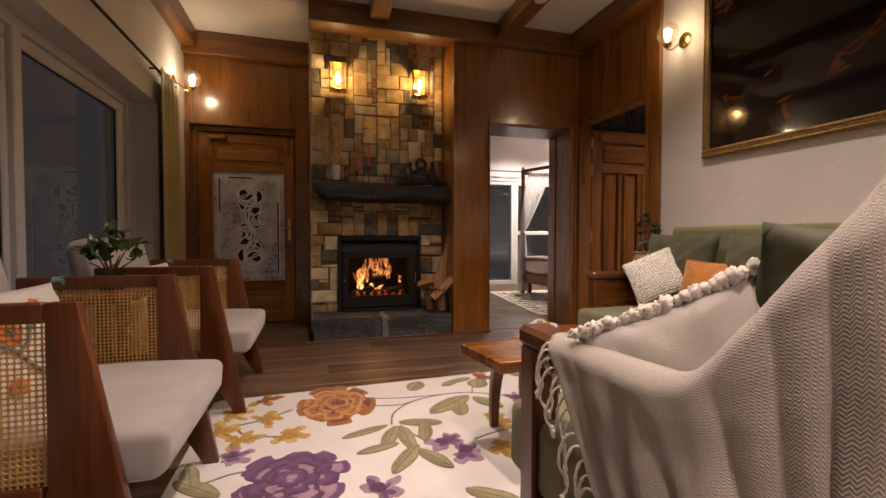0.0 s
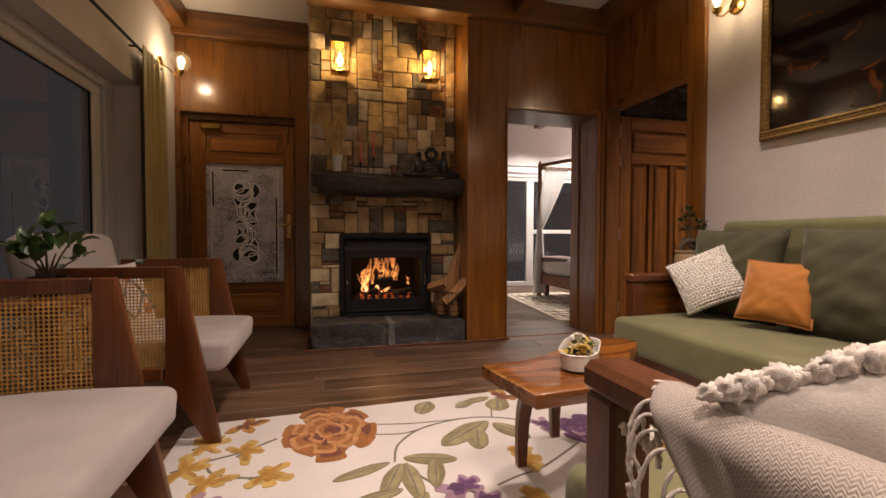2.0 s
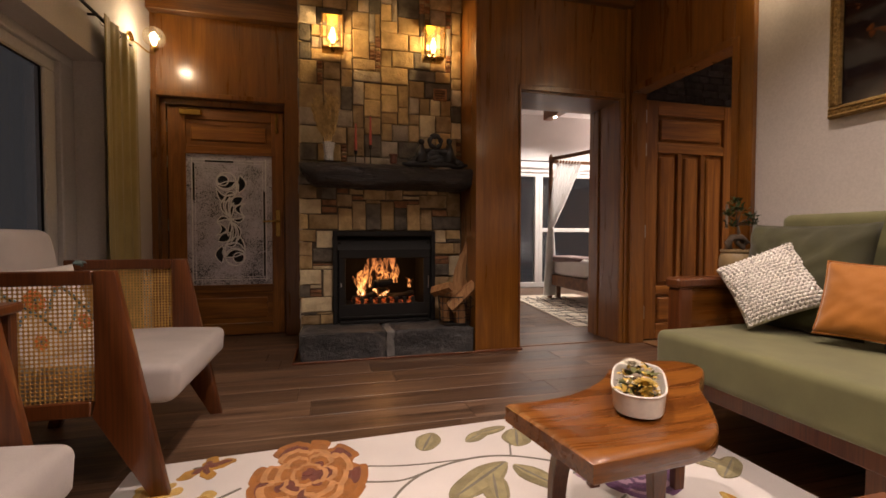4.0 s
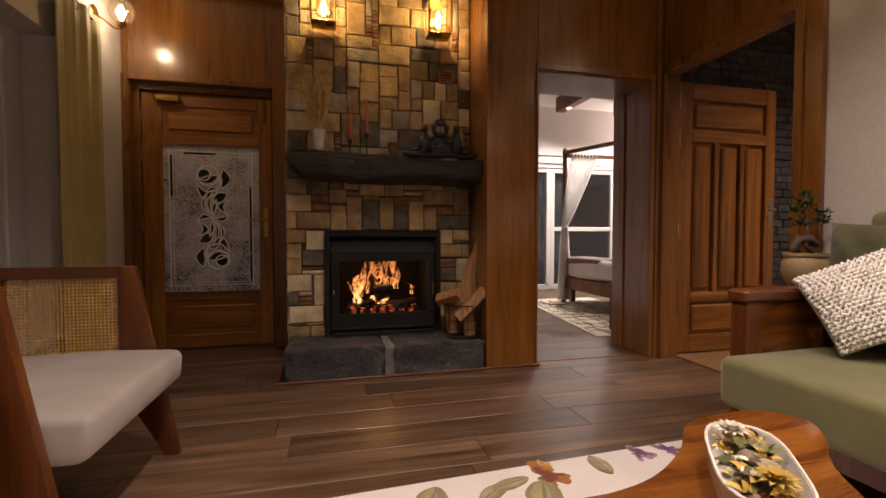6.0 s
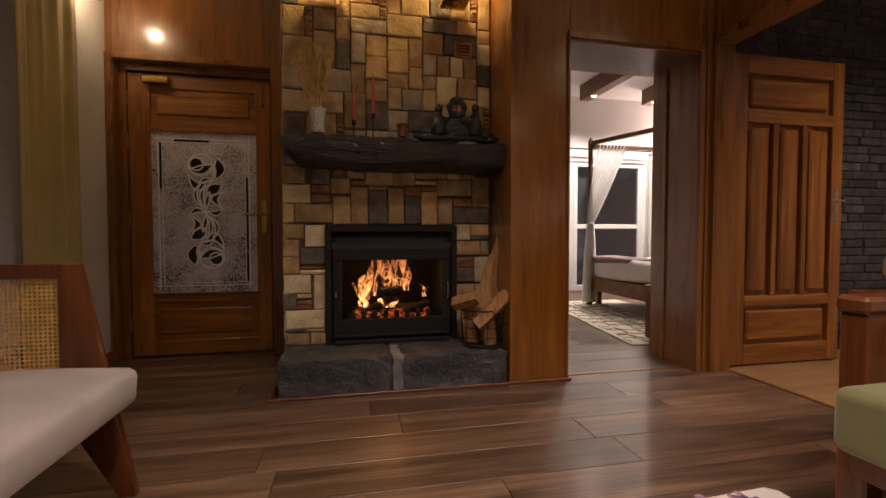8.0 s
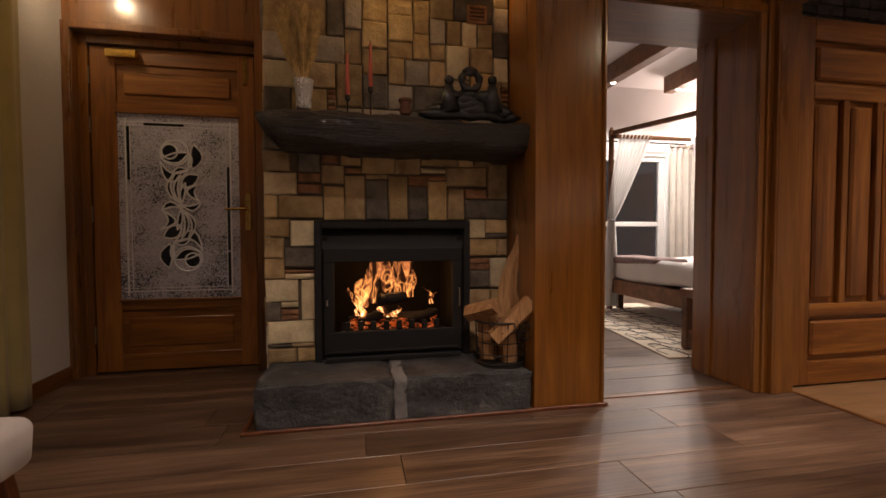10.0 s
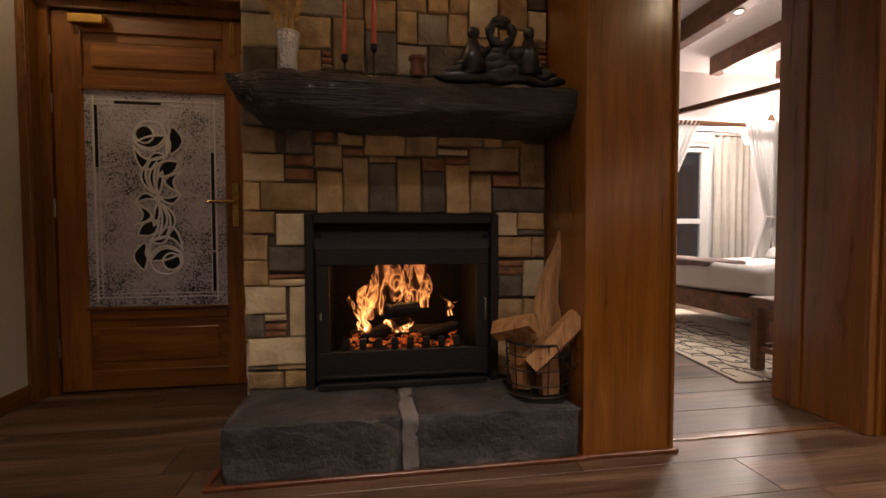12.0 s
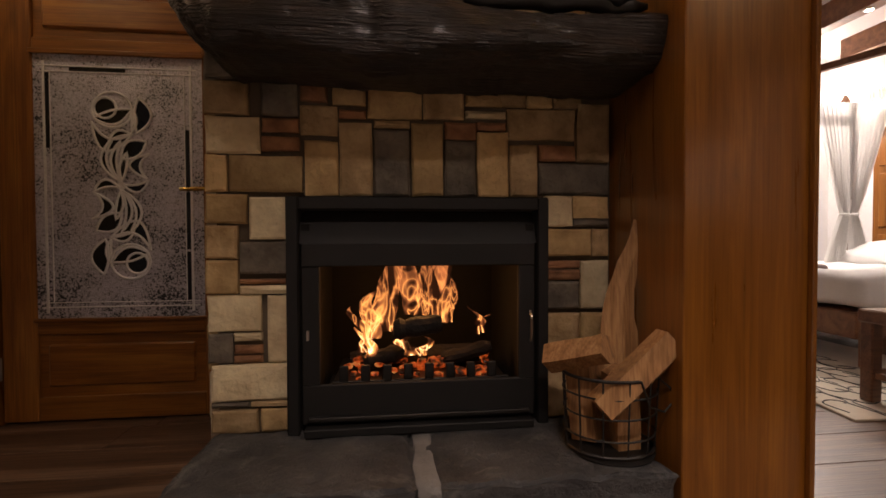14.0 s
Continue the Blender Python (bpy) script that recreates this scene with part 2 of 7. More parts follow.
solid("wall_side_door", boxes((2.67, 2.80, 2.575, 2.71, 0, ZC), (2.67, 2.80, 3.655, 3.71, 0, ZC), (2.67, 2.80, 2.71, 3.655, 2.10, ZC), r=0.003), M_PANEL, "glossy varnished wooden panelling round the side door", kind="structure", smooth=0)
solid("chimney_core", boxes((0.0, 0.262, 4.11, 4.69, 0, ZC), (1.04, 1.31, 4.11, 4.69, 0, ZC), (0.262, 1.04, 4.11, 4.69, 0.92, ZC), (0.262, 1.04, 4.62, 4.69, 0, 0.92), (0.262, 1.04, 4.11, 4.69, 0, 0.2), r=0), M_JOINT, "mortar bed behind the stones of the chimney breast", kind="structure", smooth=0)
solid("ceiling", boxes((-1.62, 2.80, -3.4, 4.95, ZC, ZC + 0.12), r=0), M_CEIL, "white painted ceiling between wooden beams", kind="structure", smooth=0)

# Ceiling beams.
def beam(x0, x1, y0, y1, z0, z1, m, label="varnished wooden ceiling beam"):
    return solid("ceiling_beam", boxes((x0, x1, y0, y1, z0, z1), r=0.006), m, label, "beam", "ceiling beams", "structure", 0)

beam(-0.02, 2.67, 3.63, 3.855, 2.80, ZC, M_PANEL_X)
beam(-1.235, 2.67, 1.30, 1.50, 2.82, ZC, M_PANEL_X)
beam(-1.235, 2.67, -1.10, -0.90, 2.82, ZC, M_PANEL_X)
for x in (0.50, 1.71):
    beam(x, x + 0.16, 1.50, 3.63, 2.86, ZC, M_PANEL_Y)
    beam(x, x + 0.16, -0.90, 1.30, 2.86, ZC, M_PANEL_Y)
beam(-1.235, -1.10, -3.2, 4.60, 2.83, ZC, M_PANEL_Y)
beam(2.53, 2.67, -3.2, 3.63, 2.83, ZC, M_PANEL_Y)
beam(-1.235, 0.0, 4.60, 4.69, 2.77, ZC, M_PANEL_X, "varnished wooden cornice board over the front door")

# ---- materials of the chimney ----
M_STONE = [
    surface("tan_sandstone", (0.510, 0.333, 0.139), 0.85, 0.35, 9, 0.9, 55, 0.006, second=(0.678, 0.488, 0.234), tone=0.28),
    surface("ochre_sandstone", (0.407, 0.268, 0.117), 0.85, 0.4, 11, 0.9, 60, 0.006, second=(0.561, 0.407, 0.219), tone=0.28),
    surface("pale_sandstone", (0.730, 0.562, 0.329), 0.85, 0.25, 8, 0.9, 50, 0.006, second=(0.820, 0.716, 0.453), tone=0.2),
    surface("dark_slate", (0.127, 0.108, 0.081), 0.7, 0.4, 12, 0.9, 60, 0.006, second=(0.221, 0.187, 0.139), tone=0.25),
    surface("red_brick_sliver", (0.288, 0.139, 0.066), 0.85, 0.35, 14, 0.8, 80, 0.004, second=(0.424, 0.212, 0.101), tone=0.25),
    surface("grey_stone", (0.441, 0.367, 0.263), 0.85, 0.3, 10, 0.9, 60, 0.006, second=(0.577, 0.488, 0.365), tone=0.2),
]
def slate(nt, b, node, link):
    """Cleft slate: dark leaves, chalky lime smears and a hammered relief."""
    v = coords(node, link)
    n1 = node("ShaderNodeTexNoise", Scale=7.0, Detail=8.0, Roughness=0.68)
    n2 = node("ShaderNodeTexNoise", Scale=4.5, Detail=9.0, Roughness=0.75, Distortion=1.2)
    n3 = node("ShaderNodeTexNoise", Scale=38.0, Detail=5.0, Roughness=0.7)
    for n in (n1, n2, n3):
        link(v, n.inputs["Vector"])
    body = ramp(node, link, n1.outputs["Fac"], [(0.35, (0.026, 0.027, 0.029)), (0.55, (0.058, 0.058, 0.058)), (0.72, (0.105, 0.10, 0.094))])
    mx = node("ShaderNodeMix", data_type="RGBA")
    link(ramp(node, link, n2.outputs["Fac"], [(0.55, (0, 0, 0)), (0.68, (0.8, 0.8, 0.8))]), mx.inputs[0])
    link(body, mx.inputs[6])
    mx.inputs[7].default_value = (0.19, 0.18, 0.165, 1)
    link(mx.outputs[2], b.inputs["Base Color"])
    b.inputs["Roughness"].default_value = 0.6
    bp = node("ShaderNodeBump", Strength=1.0, Distance=0.016)
    ad = node("ShaderNodeMath", operation="ADD")
    link(n1.outputs["Fac"], ad.inputs[0]), link(n3.outputs["Fac"], ad.inputs[1])
    link(ad.outputs[0], bp.inputs["Height"])
    link(bp.outputs[0], b.inputs["Normal"])
M_SLATE = mat("hearth_slate", slate)
M_MORTAR = surface("pale_mortar", (0.17, 0.165, 0.155), 0.9, 0.25, 14, 0.8, 120, 0.004)

# ---- hearth ----
def rough_block(x0, x1, y0, y1, z0, z1, amount, seed, cuts=9):
    bm = bmesh.new()
    bmesh.ops.create_cube(bm, size=1)
    bmesh.ops.subdivide_edges(bm, edges=bm.edges[:], cuts=cuts, use_grid_fill=True)
    for v in bm.verts:
        e = [abs(c) > 0.49 for c in v.co]
        p = Vector(((x0 + x1) / 2 + v.co.x * (x1 - x0), (y0 + y1) / 2 + v.co.y * (y1 - y0), (z0 + z1) / 2 + v.co.z * (z1 - z0)))
        n = noise.noise_vector(p * 9 + Vector((seed, 0, 0))) * amount + noise.noise_vector(p * 31 + Vector((seed, 4, 0))) * amount * 0.5
        if sum(e) >= 2:
            n = n * 1.6 - Vector((v.co.x * e[0], v.co.y * e[1], v.co.z * e[2])) * amount * 1.6
        if v.co.z < -0.49:
            n.z = 0
        v.co = p + n
    return bm

hearth = thing("hearth", (0.64, 3.9, 0), "raised hearth of two rough dark slate blocks with mortar joint", "hearth")
part("slab", rough_block(0.005, 0.625, 3.705, 4.10, 0.0, 0.205, 0.011, 1, 26), M_SLATE, hearth, "rough dark slate block", 50)
part("slab", rough_block(0.665, 1.295, 3.705, 4.10, 0.0, 0.205, 0.011, 7, 26), M_SLATE, hearth, "rough dark slate block", 50)
part("mortar_joint", rough_block(0.612, 0.678, 3.706, 4.09, 0.0, 0.203, 0.009, 3, 14), M_MORTAR, hearth, "pale mortar between the slates", 50)
solid("trim_hearth", boxes((-0.05, 1.31, 3.682, 3.70, 0, 0.016), (-0.05, -0.03, 3.70, 4.68, 0, 0.016), (1.30, 1.70, 3.685, 3.708, 0, 0.018)), M_CHAIR, "thin brown floor trim along the hearth", kind="structure")

# ---- stones of the chimney breast ----
core = bpy.data.objects["chimney_core"]
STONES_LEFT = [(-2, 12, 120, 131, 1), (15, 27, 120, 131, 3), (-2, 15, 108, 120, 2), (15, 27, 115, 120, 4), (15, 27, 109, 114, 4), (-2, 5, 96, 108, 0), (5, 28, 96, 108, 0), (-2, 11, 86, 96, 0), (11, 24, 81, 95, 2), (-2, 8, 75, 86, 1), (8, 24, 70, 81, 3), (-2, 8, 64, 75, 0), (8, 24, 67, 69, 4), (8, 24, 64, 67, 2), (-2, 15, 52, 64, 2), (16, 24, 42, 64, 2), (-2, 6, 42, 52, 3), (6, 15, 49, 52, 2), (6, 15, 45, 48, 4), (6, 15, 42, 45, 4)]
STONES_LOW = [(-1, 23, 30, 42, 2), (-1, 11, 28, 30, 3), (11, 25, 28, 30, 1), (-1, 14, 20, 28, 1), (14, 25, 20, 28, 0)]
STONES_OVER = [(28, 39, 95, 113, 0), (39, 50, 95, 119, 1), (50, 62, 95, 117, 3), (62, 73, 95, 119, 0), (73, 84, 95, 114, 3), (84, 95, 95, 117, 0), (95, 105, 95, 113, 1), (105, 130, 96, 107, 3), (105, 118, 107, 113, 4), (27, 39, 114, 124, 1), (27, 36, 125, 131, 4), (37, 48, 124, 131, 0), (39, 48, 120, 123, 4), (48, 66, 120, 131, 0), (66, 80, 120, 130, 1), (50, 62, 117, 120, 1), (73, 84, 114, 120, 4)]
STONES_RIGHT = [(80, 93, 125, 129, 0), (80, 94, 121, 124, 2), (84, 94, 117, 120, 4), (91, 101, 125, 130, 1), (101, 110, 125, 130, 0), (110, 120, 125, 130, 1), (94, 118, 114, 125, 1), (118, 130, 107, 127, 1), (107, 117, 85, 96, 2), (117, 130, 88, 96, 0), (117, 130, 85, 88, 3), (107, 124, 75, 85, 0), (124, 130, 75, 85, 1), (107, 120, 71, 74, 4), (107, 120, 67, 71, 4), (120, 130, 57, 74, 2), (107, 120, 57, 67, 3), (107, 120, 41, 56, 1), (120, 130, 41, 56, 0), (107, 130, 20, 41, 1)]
rng = random.Random(5)


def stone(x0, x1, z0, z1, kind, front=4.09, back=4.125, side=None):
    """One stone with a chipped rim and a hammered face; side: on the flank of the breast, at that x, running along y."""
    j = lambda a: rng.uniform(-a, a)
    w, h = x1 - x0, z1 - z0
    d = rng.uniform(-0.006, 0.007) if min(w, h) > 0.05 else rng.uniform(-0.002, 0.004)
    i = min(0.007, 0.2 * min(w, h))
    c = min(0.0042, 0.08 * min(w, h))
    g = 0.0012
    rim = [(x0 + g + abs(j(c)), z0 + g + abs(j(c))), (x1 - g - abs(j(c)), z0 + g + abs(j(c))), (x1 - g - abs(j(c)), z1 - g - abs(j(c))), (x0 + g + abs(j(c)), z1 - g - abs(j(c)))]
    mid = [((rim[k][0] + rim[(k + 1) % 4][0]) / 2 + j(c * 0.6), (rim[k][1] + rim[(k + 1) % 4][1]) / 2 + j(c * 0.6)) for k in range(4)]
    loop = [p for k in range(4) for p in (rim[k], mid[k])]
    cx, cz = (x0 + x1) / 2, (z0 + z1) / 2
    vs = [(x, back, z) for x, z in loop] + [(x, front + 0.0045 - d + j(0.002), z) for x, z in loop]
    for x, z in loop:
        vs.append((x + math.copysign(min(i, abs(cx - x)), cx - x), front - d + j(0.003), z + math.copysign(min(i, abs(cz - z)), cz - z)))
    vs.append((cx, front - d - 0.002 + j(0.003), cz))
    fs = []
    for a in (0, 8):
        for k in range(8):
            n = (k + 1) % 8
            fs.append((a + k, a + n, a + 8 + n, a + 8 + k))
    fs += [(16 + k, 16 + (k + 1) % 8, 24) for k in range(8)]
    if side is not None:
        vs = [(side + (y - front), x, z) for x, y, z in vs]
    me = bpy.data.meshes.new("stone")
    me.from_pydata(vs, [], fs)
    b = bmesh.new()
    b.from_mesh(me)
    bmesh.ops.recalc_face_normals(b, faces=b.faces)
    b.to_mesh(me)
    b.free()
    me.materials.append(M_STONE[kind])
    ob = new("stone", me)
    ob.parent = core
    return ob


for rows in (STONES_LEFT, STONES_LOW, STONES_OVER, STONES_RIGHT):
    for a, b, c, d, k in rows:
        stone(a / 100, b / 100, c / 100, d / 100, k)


def ashlar(u0, u1, z0, z1, cell, put, seed):
    """Random blocks on a fine grid, with slivers of brick where a gap is left."""
    r = random.Random(seed)
    n, m = round((u1 - u0) / cell), round((z1 - z0) / cell)
    cu, cz = (u1 - u0) / n, (z1 - z0) / m
    free = [[True] * n for _ in range(m)]
    for row in range(m):
        for col in range(n):
            if not free[row][col]:
                continue
            w, h = r.choice(((3, 3), (4, 3), (4, 2), (5, 3), (3, 4), (3, 2), (2, 3), (4, 4), (3, 5), (5, 2)))
            k = 0
            while k < w and col + k < n and free[row][col + k]:
                k += 1
            w = k
            h = min(h, m - row)
            for a in range(h):
                for b in range(w):
                    free[row + a][col + b] = False
            ua, ub, za, zb = u0 + col * cu, u0 + (col + w) * cu, z0 + row * cz, z0 + (row + h) * cz
            if w == 1 and h <= 3 or h == 1:
                cut = max(1, round((zb - za) / 0.03))
                for q in range(cut):
                    put(ua, ub, za + (zb - za) * q / cut, za + (zb - za) * (q + 1) / cut, r.choice((4, 4, 1)))
            else:
                put(ua, ub, za, zb, r.choice((0, 0, 0, 1, 1, 1, 2, 3, 3, 5, 5)))


ashlar(-0.012, 1.306, 1.315, 2.975, 0.0455, stone, 11)
ashlar(4.10, 4.68, 0.02, 2.975, 0.075, lambda a, b, c, d, k: stone(a, b, c, d, k, 4.09, 4.12, -0.018), 3)
VZ = 2.085
vent = thing("air_vent", (1.12, 4.08, VZ), "small terracotta air vent with slots let into the stones", "vent")
for row in ((1.06, 1.17, 4.062, 4.085, VZ - 0.048, VZ - 0.034), (1.06, 1.17, 4.062, 4.085, VZ + 0.034, VZ + 0.048), (1.06, 1.073, 4.062, 4.085, VZ - 0.034, VZ + 0.034), (1.157, 1.17, 4.062, 4.085, VZ - 0.034, VZ + 0.034)):
    part("frame_bar", boxes(row, r=0.002), M_STONE[4], vent)
part("backing", boxes((1.07, 1.16, 4.078, 4.084, VZ - 0.036, VZ + 0.036), r=0), M_BLACK, vent, "dark hollow behind the slots")
for k in range(3):
    part("slat", boxes((1.073, 1.157, 4.066, 4.078, VZ - 0.026 + k * 0.021, VZ - 0.015 + k * 0.021), r=0.002), M_STONE[4], vent)

# ---- stove ----
stove = thing("fireplace_insert", (0.65, 4.06, 0.205), "black steel fireplace insert with a burning wood fire", "fireplace")
for row in ((0.236, 0.272, 4.035, 4.12, 0.207, 0.946), (1.03, 1.066, 4.035, 4.12, 0.207, 0.946), (0.272, 1.03, 4.036, 4.12, 0.905, 0.946)):
    part("surround_bar", boxes(row, r=0.004), M_BLACK, stove)
part("hood", prism(bmesh.new(), [(4.05, 0.80), (4.09, 0.80), (4.11, 0.90), (4.10, 0.90)], "x", 0.272, 1.03), M_BLACK, stove, "sloping black air hood", 0)
fdoor = part("door_rail", boxes((0.280, 1.022, 4.042, 4.062, 0.728, 0.80), r=0.003), M_BLACK, stove, "black stove door")
for row in ((0.280, 0.335, 4.045, 4.062, 0.358, 0.728), (0.967, 1.022, 4.045, 4.062, 0.358, 0.728), (0.280, 1.022, 4.045, 4.062, 0.235, 0.358)):
    part("door_rail", boxes(row, r=0.003), M_BLACK, stove)
part("handle", tube(bmesh.new(), [(1.005, 4.035, 0.48), (1.005, 4.025, 0.50), (1.005, 4.025, 0.56), (1.005, 4.035, 0.58)], 0.004), M_STEEL, fdoor, "small steel handle")
part("latch", boxes((0.295, 0.302, 4.036, 4.045, 0.50, 0.53), r=0.001), M_STEEL, fdoor, "small steel catch")
part("ash_lip", boxes((0.30, 1.0, 4.025, 4.045, 0.250, 0.262), r=0.002), M_IRON, stove, "thin worn steel strip")
part("ledge", boxes((0.29, 1.01, 4.01, 4.06, 0.207, 0.232), r=0.003), M_BLACK, stove)
for row in ((0.275, 0.30, 4.07, 4.59, 0.226, 0.86), (1.0, 1.025, 4.07, 4.59, 0.226, 0.86), (0.275, 1.025, 4.59, 4.61, 0.21, 0.91), (0.275, 1.025, 4.07, 4.59, 0.208, 0.225), (0.275, 1.025, 4.13, 4.59, 0.861, 0.91)):
    part("lining_plate", boxes(row, r=0), M_SOOT, stove, "sooty fire chamber plate", 0)
grate = part("grate", boxes((0.36, 0.95, 4.10, 4.115, 0.335, 0.35), (0.36, 0.95, 4.10, 4.45, 0.325, 0.335), *[(x, x + 0.03, 4.098, 4.112, 0.35, 0.40) for x in (0.385, 0.455, 0.525, 0.595, 0.665, 0.735, 0.805, 0.875)], r=0.003), M_IRON, stove, "black iron fire grate with teeth")
M_CHAR = surface("charred_log", (0.009, 0.006, 0.005), 0.9, 0.5, 20, 0.9, 60, 0.006)
def ember_material(nt, b, node, link):
    v = coords(node, link)
    n = node("ShaderNodeTexNoise", Scale=38.0, Detail=3.0)
    link(v, n.inputs["Vector"])
    c = ramp(node, link, n.outputs["Fac"], [(0.42, (0.02, 0.004, 0.001)), (0.58, (1.0, 0.12, 0.015)), (0.72, (1.0, 0.45, 0.12))])
    link(c, b.inputs["Emission Color"])
    b.inputs["Emission Strength"].default_value = 0.32
    b.inputs["Base Color"].default_value = (0.02, 0.012, 0.01, 1)
M_EMBER = mat("embers", ember_material)
def log_bm(p, q, r, seed):
    p, q = Vector(p), Vector(q)
    pts = [p.lerp(q, k / 8) + noise.noise_vector(p.lerp(q, k / 8) * 14 + Vector((seed, 0, 0))) * 0.008 for k in range(9)]
    return tube(bmesh.new(), pts, [r * (0.85 + 0.3 * noise.noise((k * 0.7, seed, 0))) * (0.8 if k in (0, 8) else 1) for k in range(9)], 10)
for k, (p, q, r) in enumerate((((0.46, 4.25, 0.37), (0.62, 4.24, 0.42), 0.035), ((0.565, 4.16, 0.505), (0.725, 4.17, 0.520), 0.040), ((0.74, 4.27, 0.37), (0.92, 4.24, 0.42), 0.030), ((0.40, 4.33, 0.36), (0.92, 4.33, 0.37), 0.045))):
    part("log", log_bm(p, q, r, k), M_CHAR, stove, "charred burning log")
ember = bmesh.new()
for k in range(70):
    ball(ember, (rng.uniform(0.39, 0.92), rng.uniform(4.12, 4.40), rng.uniform(0.338, 0.375)), rng.uniform(0.012, 0.024), 1, (1, 1, 0.7), 0.4)
tagged(part("glowing_coal", ember, M_EMBER, stove, "glowing red embers"), kind="stuff")

def flame_material(nt, b, node, link):
    tc = node("ShaderNodeTexCoord")
    mp = node("ShaderNodeMapping")
    mp.inputs["Scale"].default_value = (10, 10, 4.2)
    link(tc.outputs["Object"], mp.inputs[0])
    n = node("ShaderNodeTexNoise", Scale=1.0, Detail=2.0, Distortion=1.8)
    link(mp.outputs[0], n.inputs["Vector"])
    sep = node("ShaderNodeSeparateXYZ")
    link(tc.outputs["Object"], sep.inputs[0])
    h = node("ShaderNodeMapRange")
    h.inputs[1].default_value, h.inputs[2].default_value = 0.36, 0.80
    link(sep.outputs[2], h.inputs[0])
    s = node("ShaderNodeMath", operation="SUBTRACT")
    link(n.outputs["Fac"], s.inputs[0])
    k = node("ShaderNodeMath", operation="MULTIPLY")
    k.inputs[1].default_value = 0.28
    link(h.outputs[0], k.inputs[0]), link(k.outputs[0], s.inputs[1])
    rd = node("ShaderNodeMath", operation="SUBTRACT")
    link(n.outputs["Fac"], rd.inputs[0])
    rd.inputs[1].default_value = 0.5
    ab = node("ShaderNodeMath", operation="ABSOLUTE")
    link(rd.outputs[0], ab.inputs[0])
    fade = node("ShaderNodeMath", operation="MULTIPLY_ADD")
    link(h.outputs[0], fade.inputs[0])
    fade.inputs[1].default_value = 0.075
    link(ab.outputs[0], fade.inputs[2])
    c = ramp(node, link, fade.outputs[0], [(0.010, (1.0, 0.72, 0.38)), (0.030, (1.0, 0.36, 0.08)), (0.07, (0.42, 0.12, 0.035)), (0.14, (0.16, 0.04, 0.018))])
    a = ramp(node, link, fade.outputs[0], [(0.008, (0.9, 0.9, 0.9)), (0.03, (0.45, 0.45, 0.45)), (0.07, (0.20, 0.20, 0.20)), (0.13, (0.02, 0.02, 0.02))])
    e = node("ShaderNodeEmission")
    link(c, e.inputs[0])
    e.inputs[1].default_value = 2.5
    t = node("ShaderNodeBsdfTransparent")
    mx = node("ShaderNodeMixShader")
    link(a, mx.inputs[0]), link(t.outputs[0], mx.inputs[1]), link(e.outputs[0], mx.inputs[2])
    link(mx.outputs[0], nt.nodes["Material Output"].inputs["Surface"])
M_FLAME = mat("flame", flame_material)

def tongue(x, y, z0, h, w, seed):
    """A licking tongue of flame, thin in depth, split towards its tip."""
    bm = bmesh.new()
    n = 14
    rings = []
    for k in range(n + 1):
        f = k / n
        wid = w * (0.6 + 1.3 * f * (1 - f)) * (1 - f ** 4) * (1 + 0.35 * noise.noise((f * 4, seed * 1.7, 0.2))) + 0.001
        sway = 0.045 * f * math.sin(f * 5 + seed * 2.1) + 0.03 * f * noise.noise((f * 3, seed, 1.3))
        cx, cy, cz = x + sway, y + 0.012 * math.sin(f * 4 + seed), min(0.855, z0 + h * f)
        rings.append([bm.verts.new((cx + wid * math.cos(q * math.tau / 10) * (1 + 0.22 * noise.noise((q * 0.6, f * 4, seed))), cy + wid * 0.35 * math.sin(q * math.tau / 10), cz)) for q in range(10)])
    for a, b in zip(rings, rings[1:]):
        for q in range(10):
            bm.faces.new((a[q], a[(q + 1) % 10], b[(q + 1) % 10], b[q]))
    return bm

q = random.Random(17)
for k, (x, z0, h, w) in enumerate(((0.45, 0.40, 0.17, 0.026), (0.49, 0.44, 0.20, 0.036), (0.535, 0.46, 0.34, 0.050), (0.475, 0.38, 0.12, 0.020), (0.63, 0.53, 0.28, 0.046), (0.70, 0.53, 0.30, 0.058), (0.755, 0.50, 0.26, 0.040), (0.62, 0.40, 0.09, 0.030), (0.665, 0.40, 0.07, 0.022), (0.872, 0.46, 0.11, 0.010), (0.90, 0.455, 0.07, 0.010))):
    part("flame", tongue(x, q.uniform(4.19, 4.34), z0, h, w, k), M_FLAME, stove, "orange and yellow flame", True)
lamp("fire_lamp", "POINT", pose(0.65, 4.22, 0.58), 2.2, (1.0, 0.42, 0.12), 0.10)

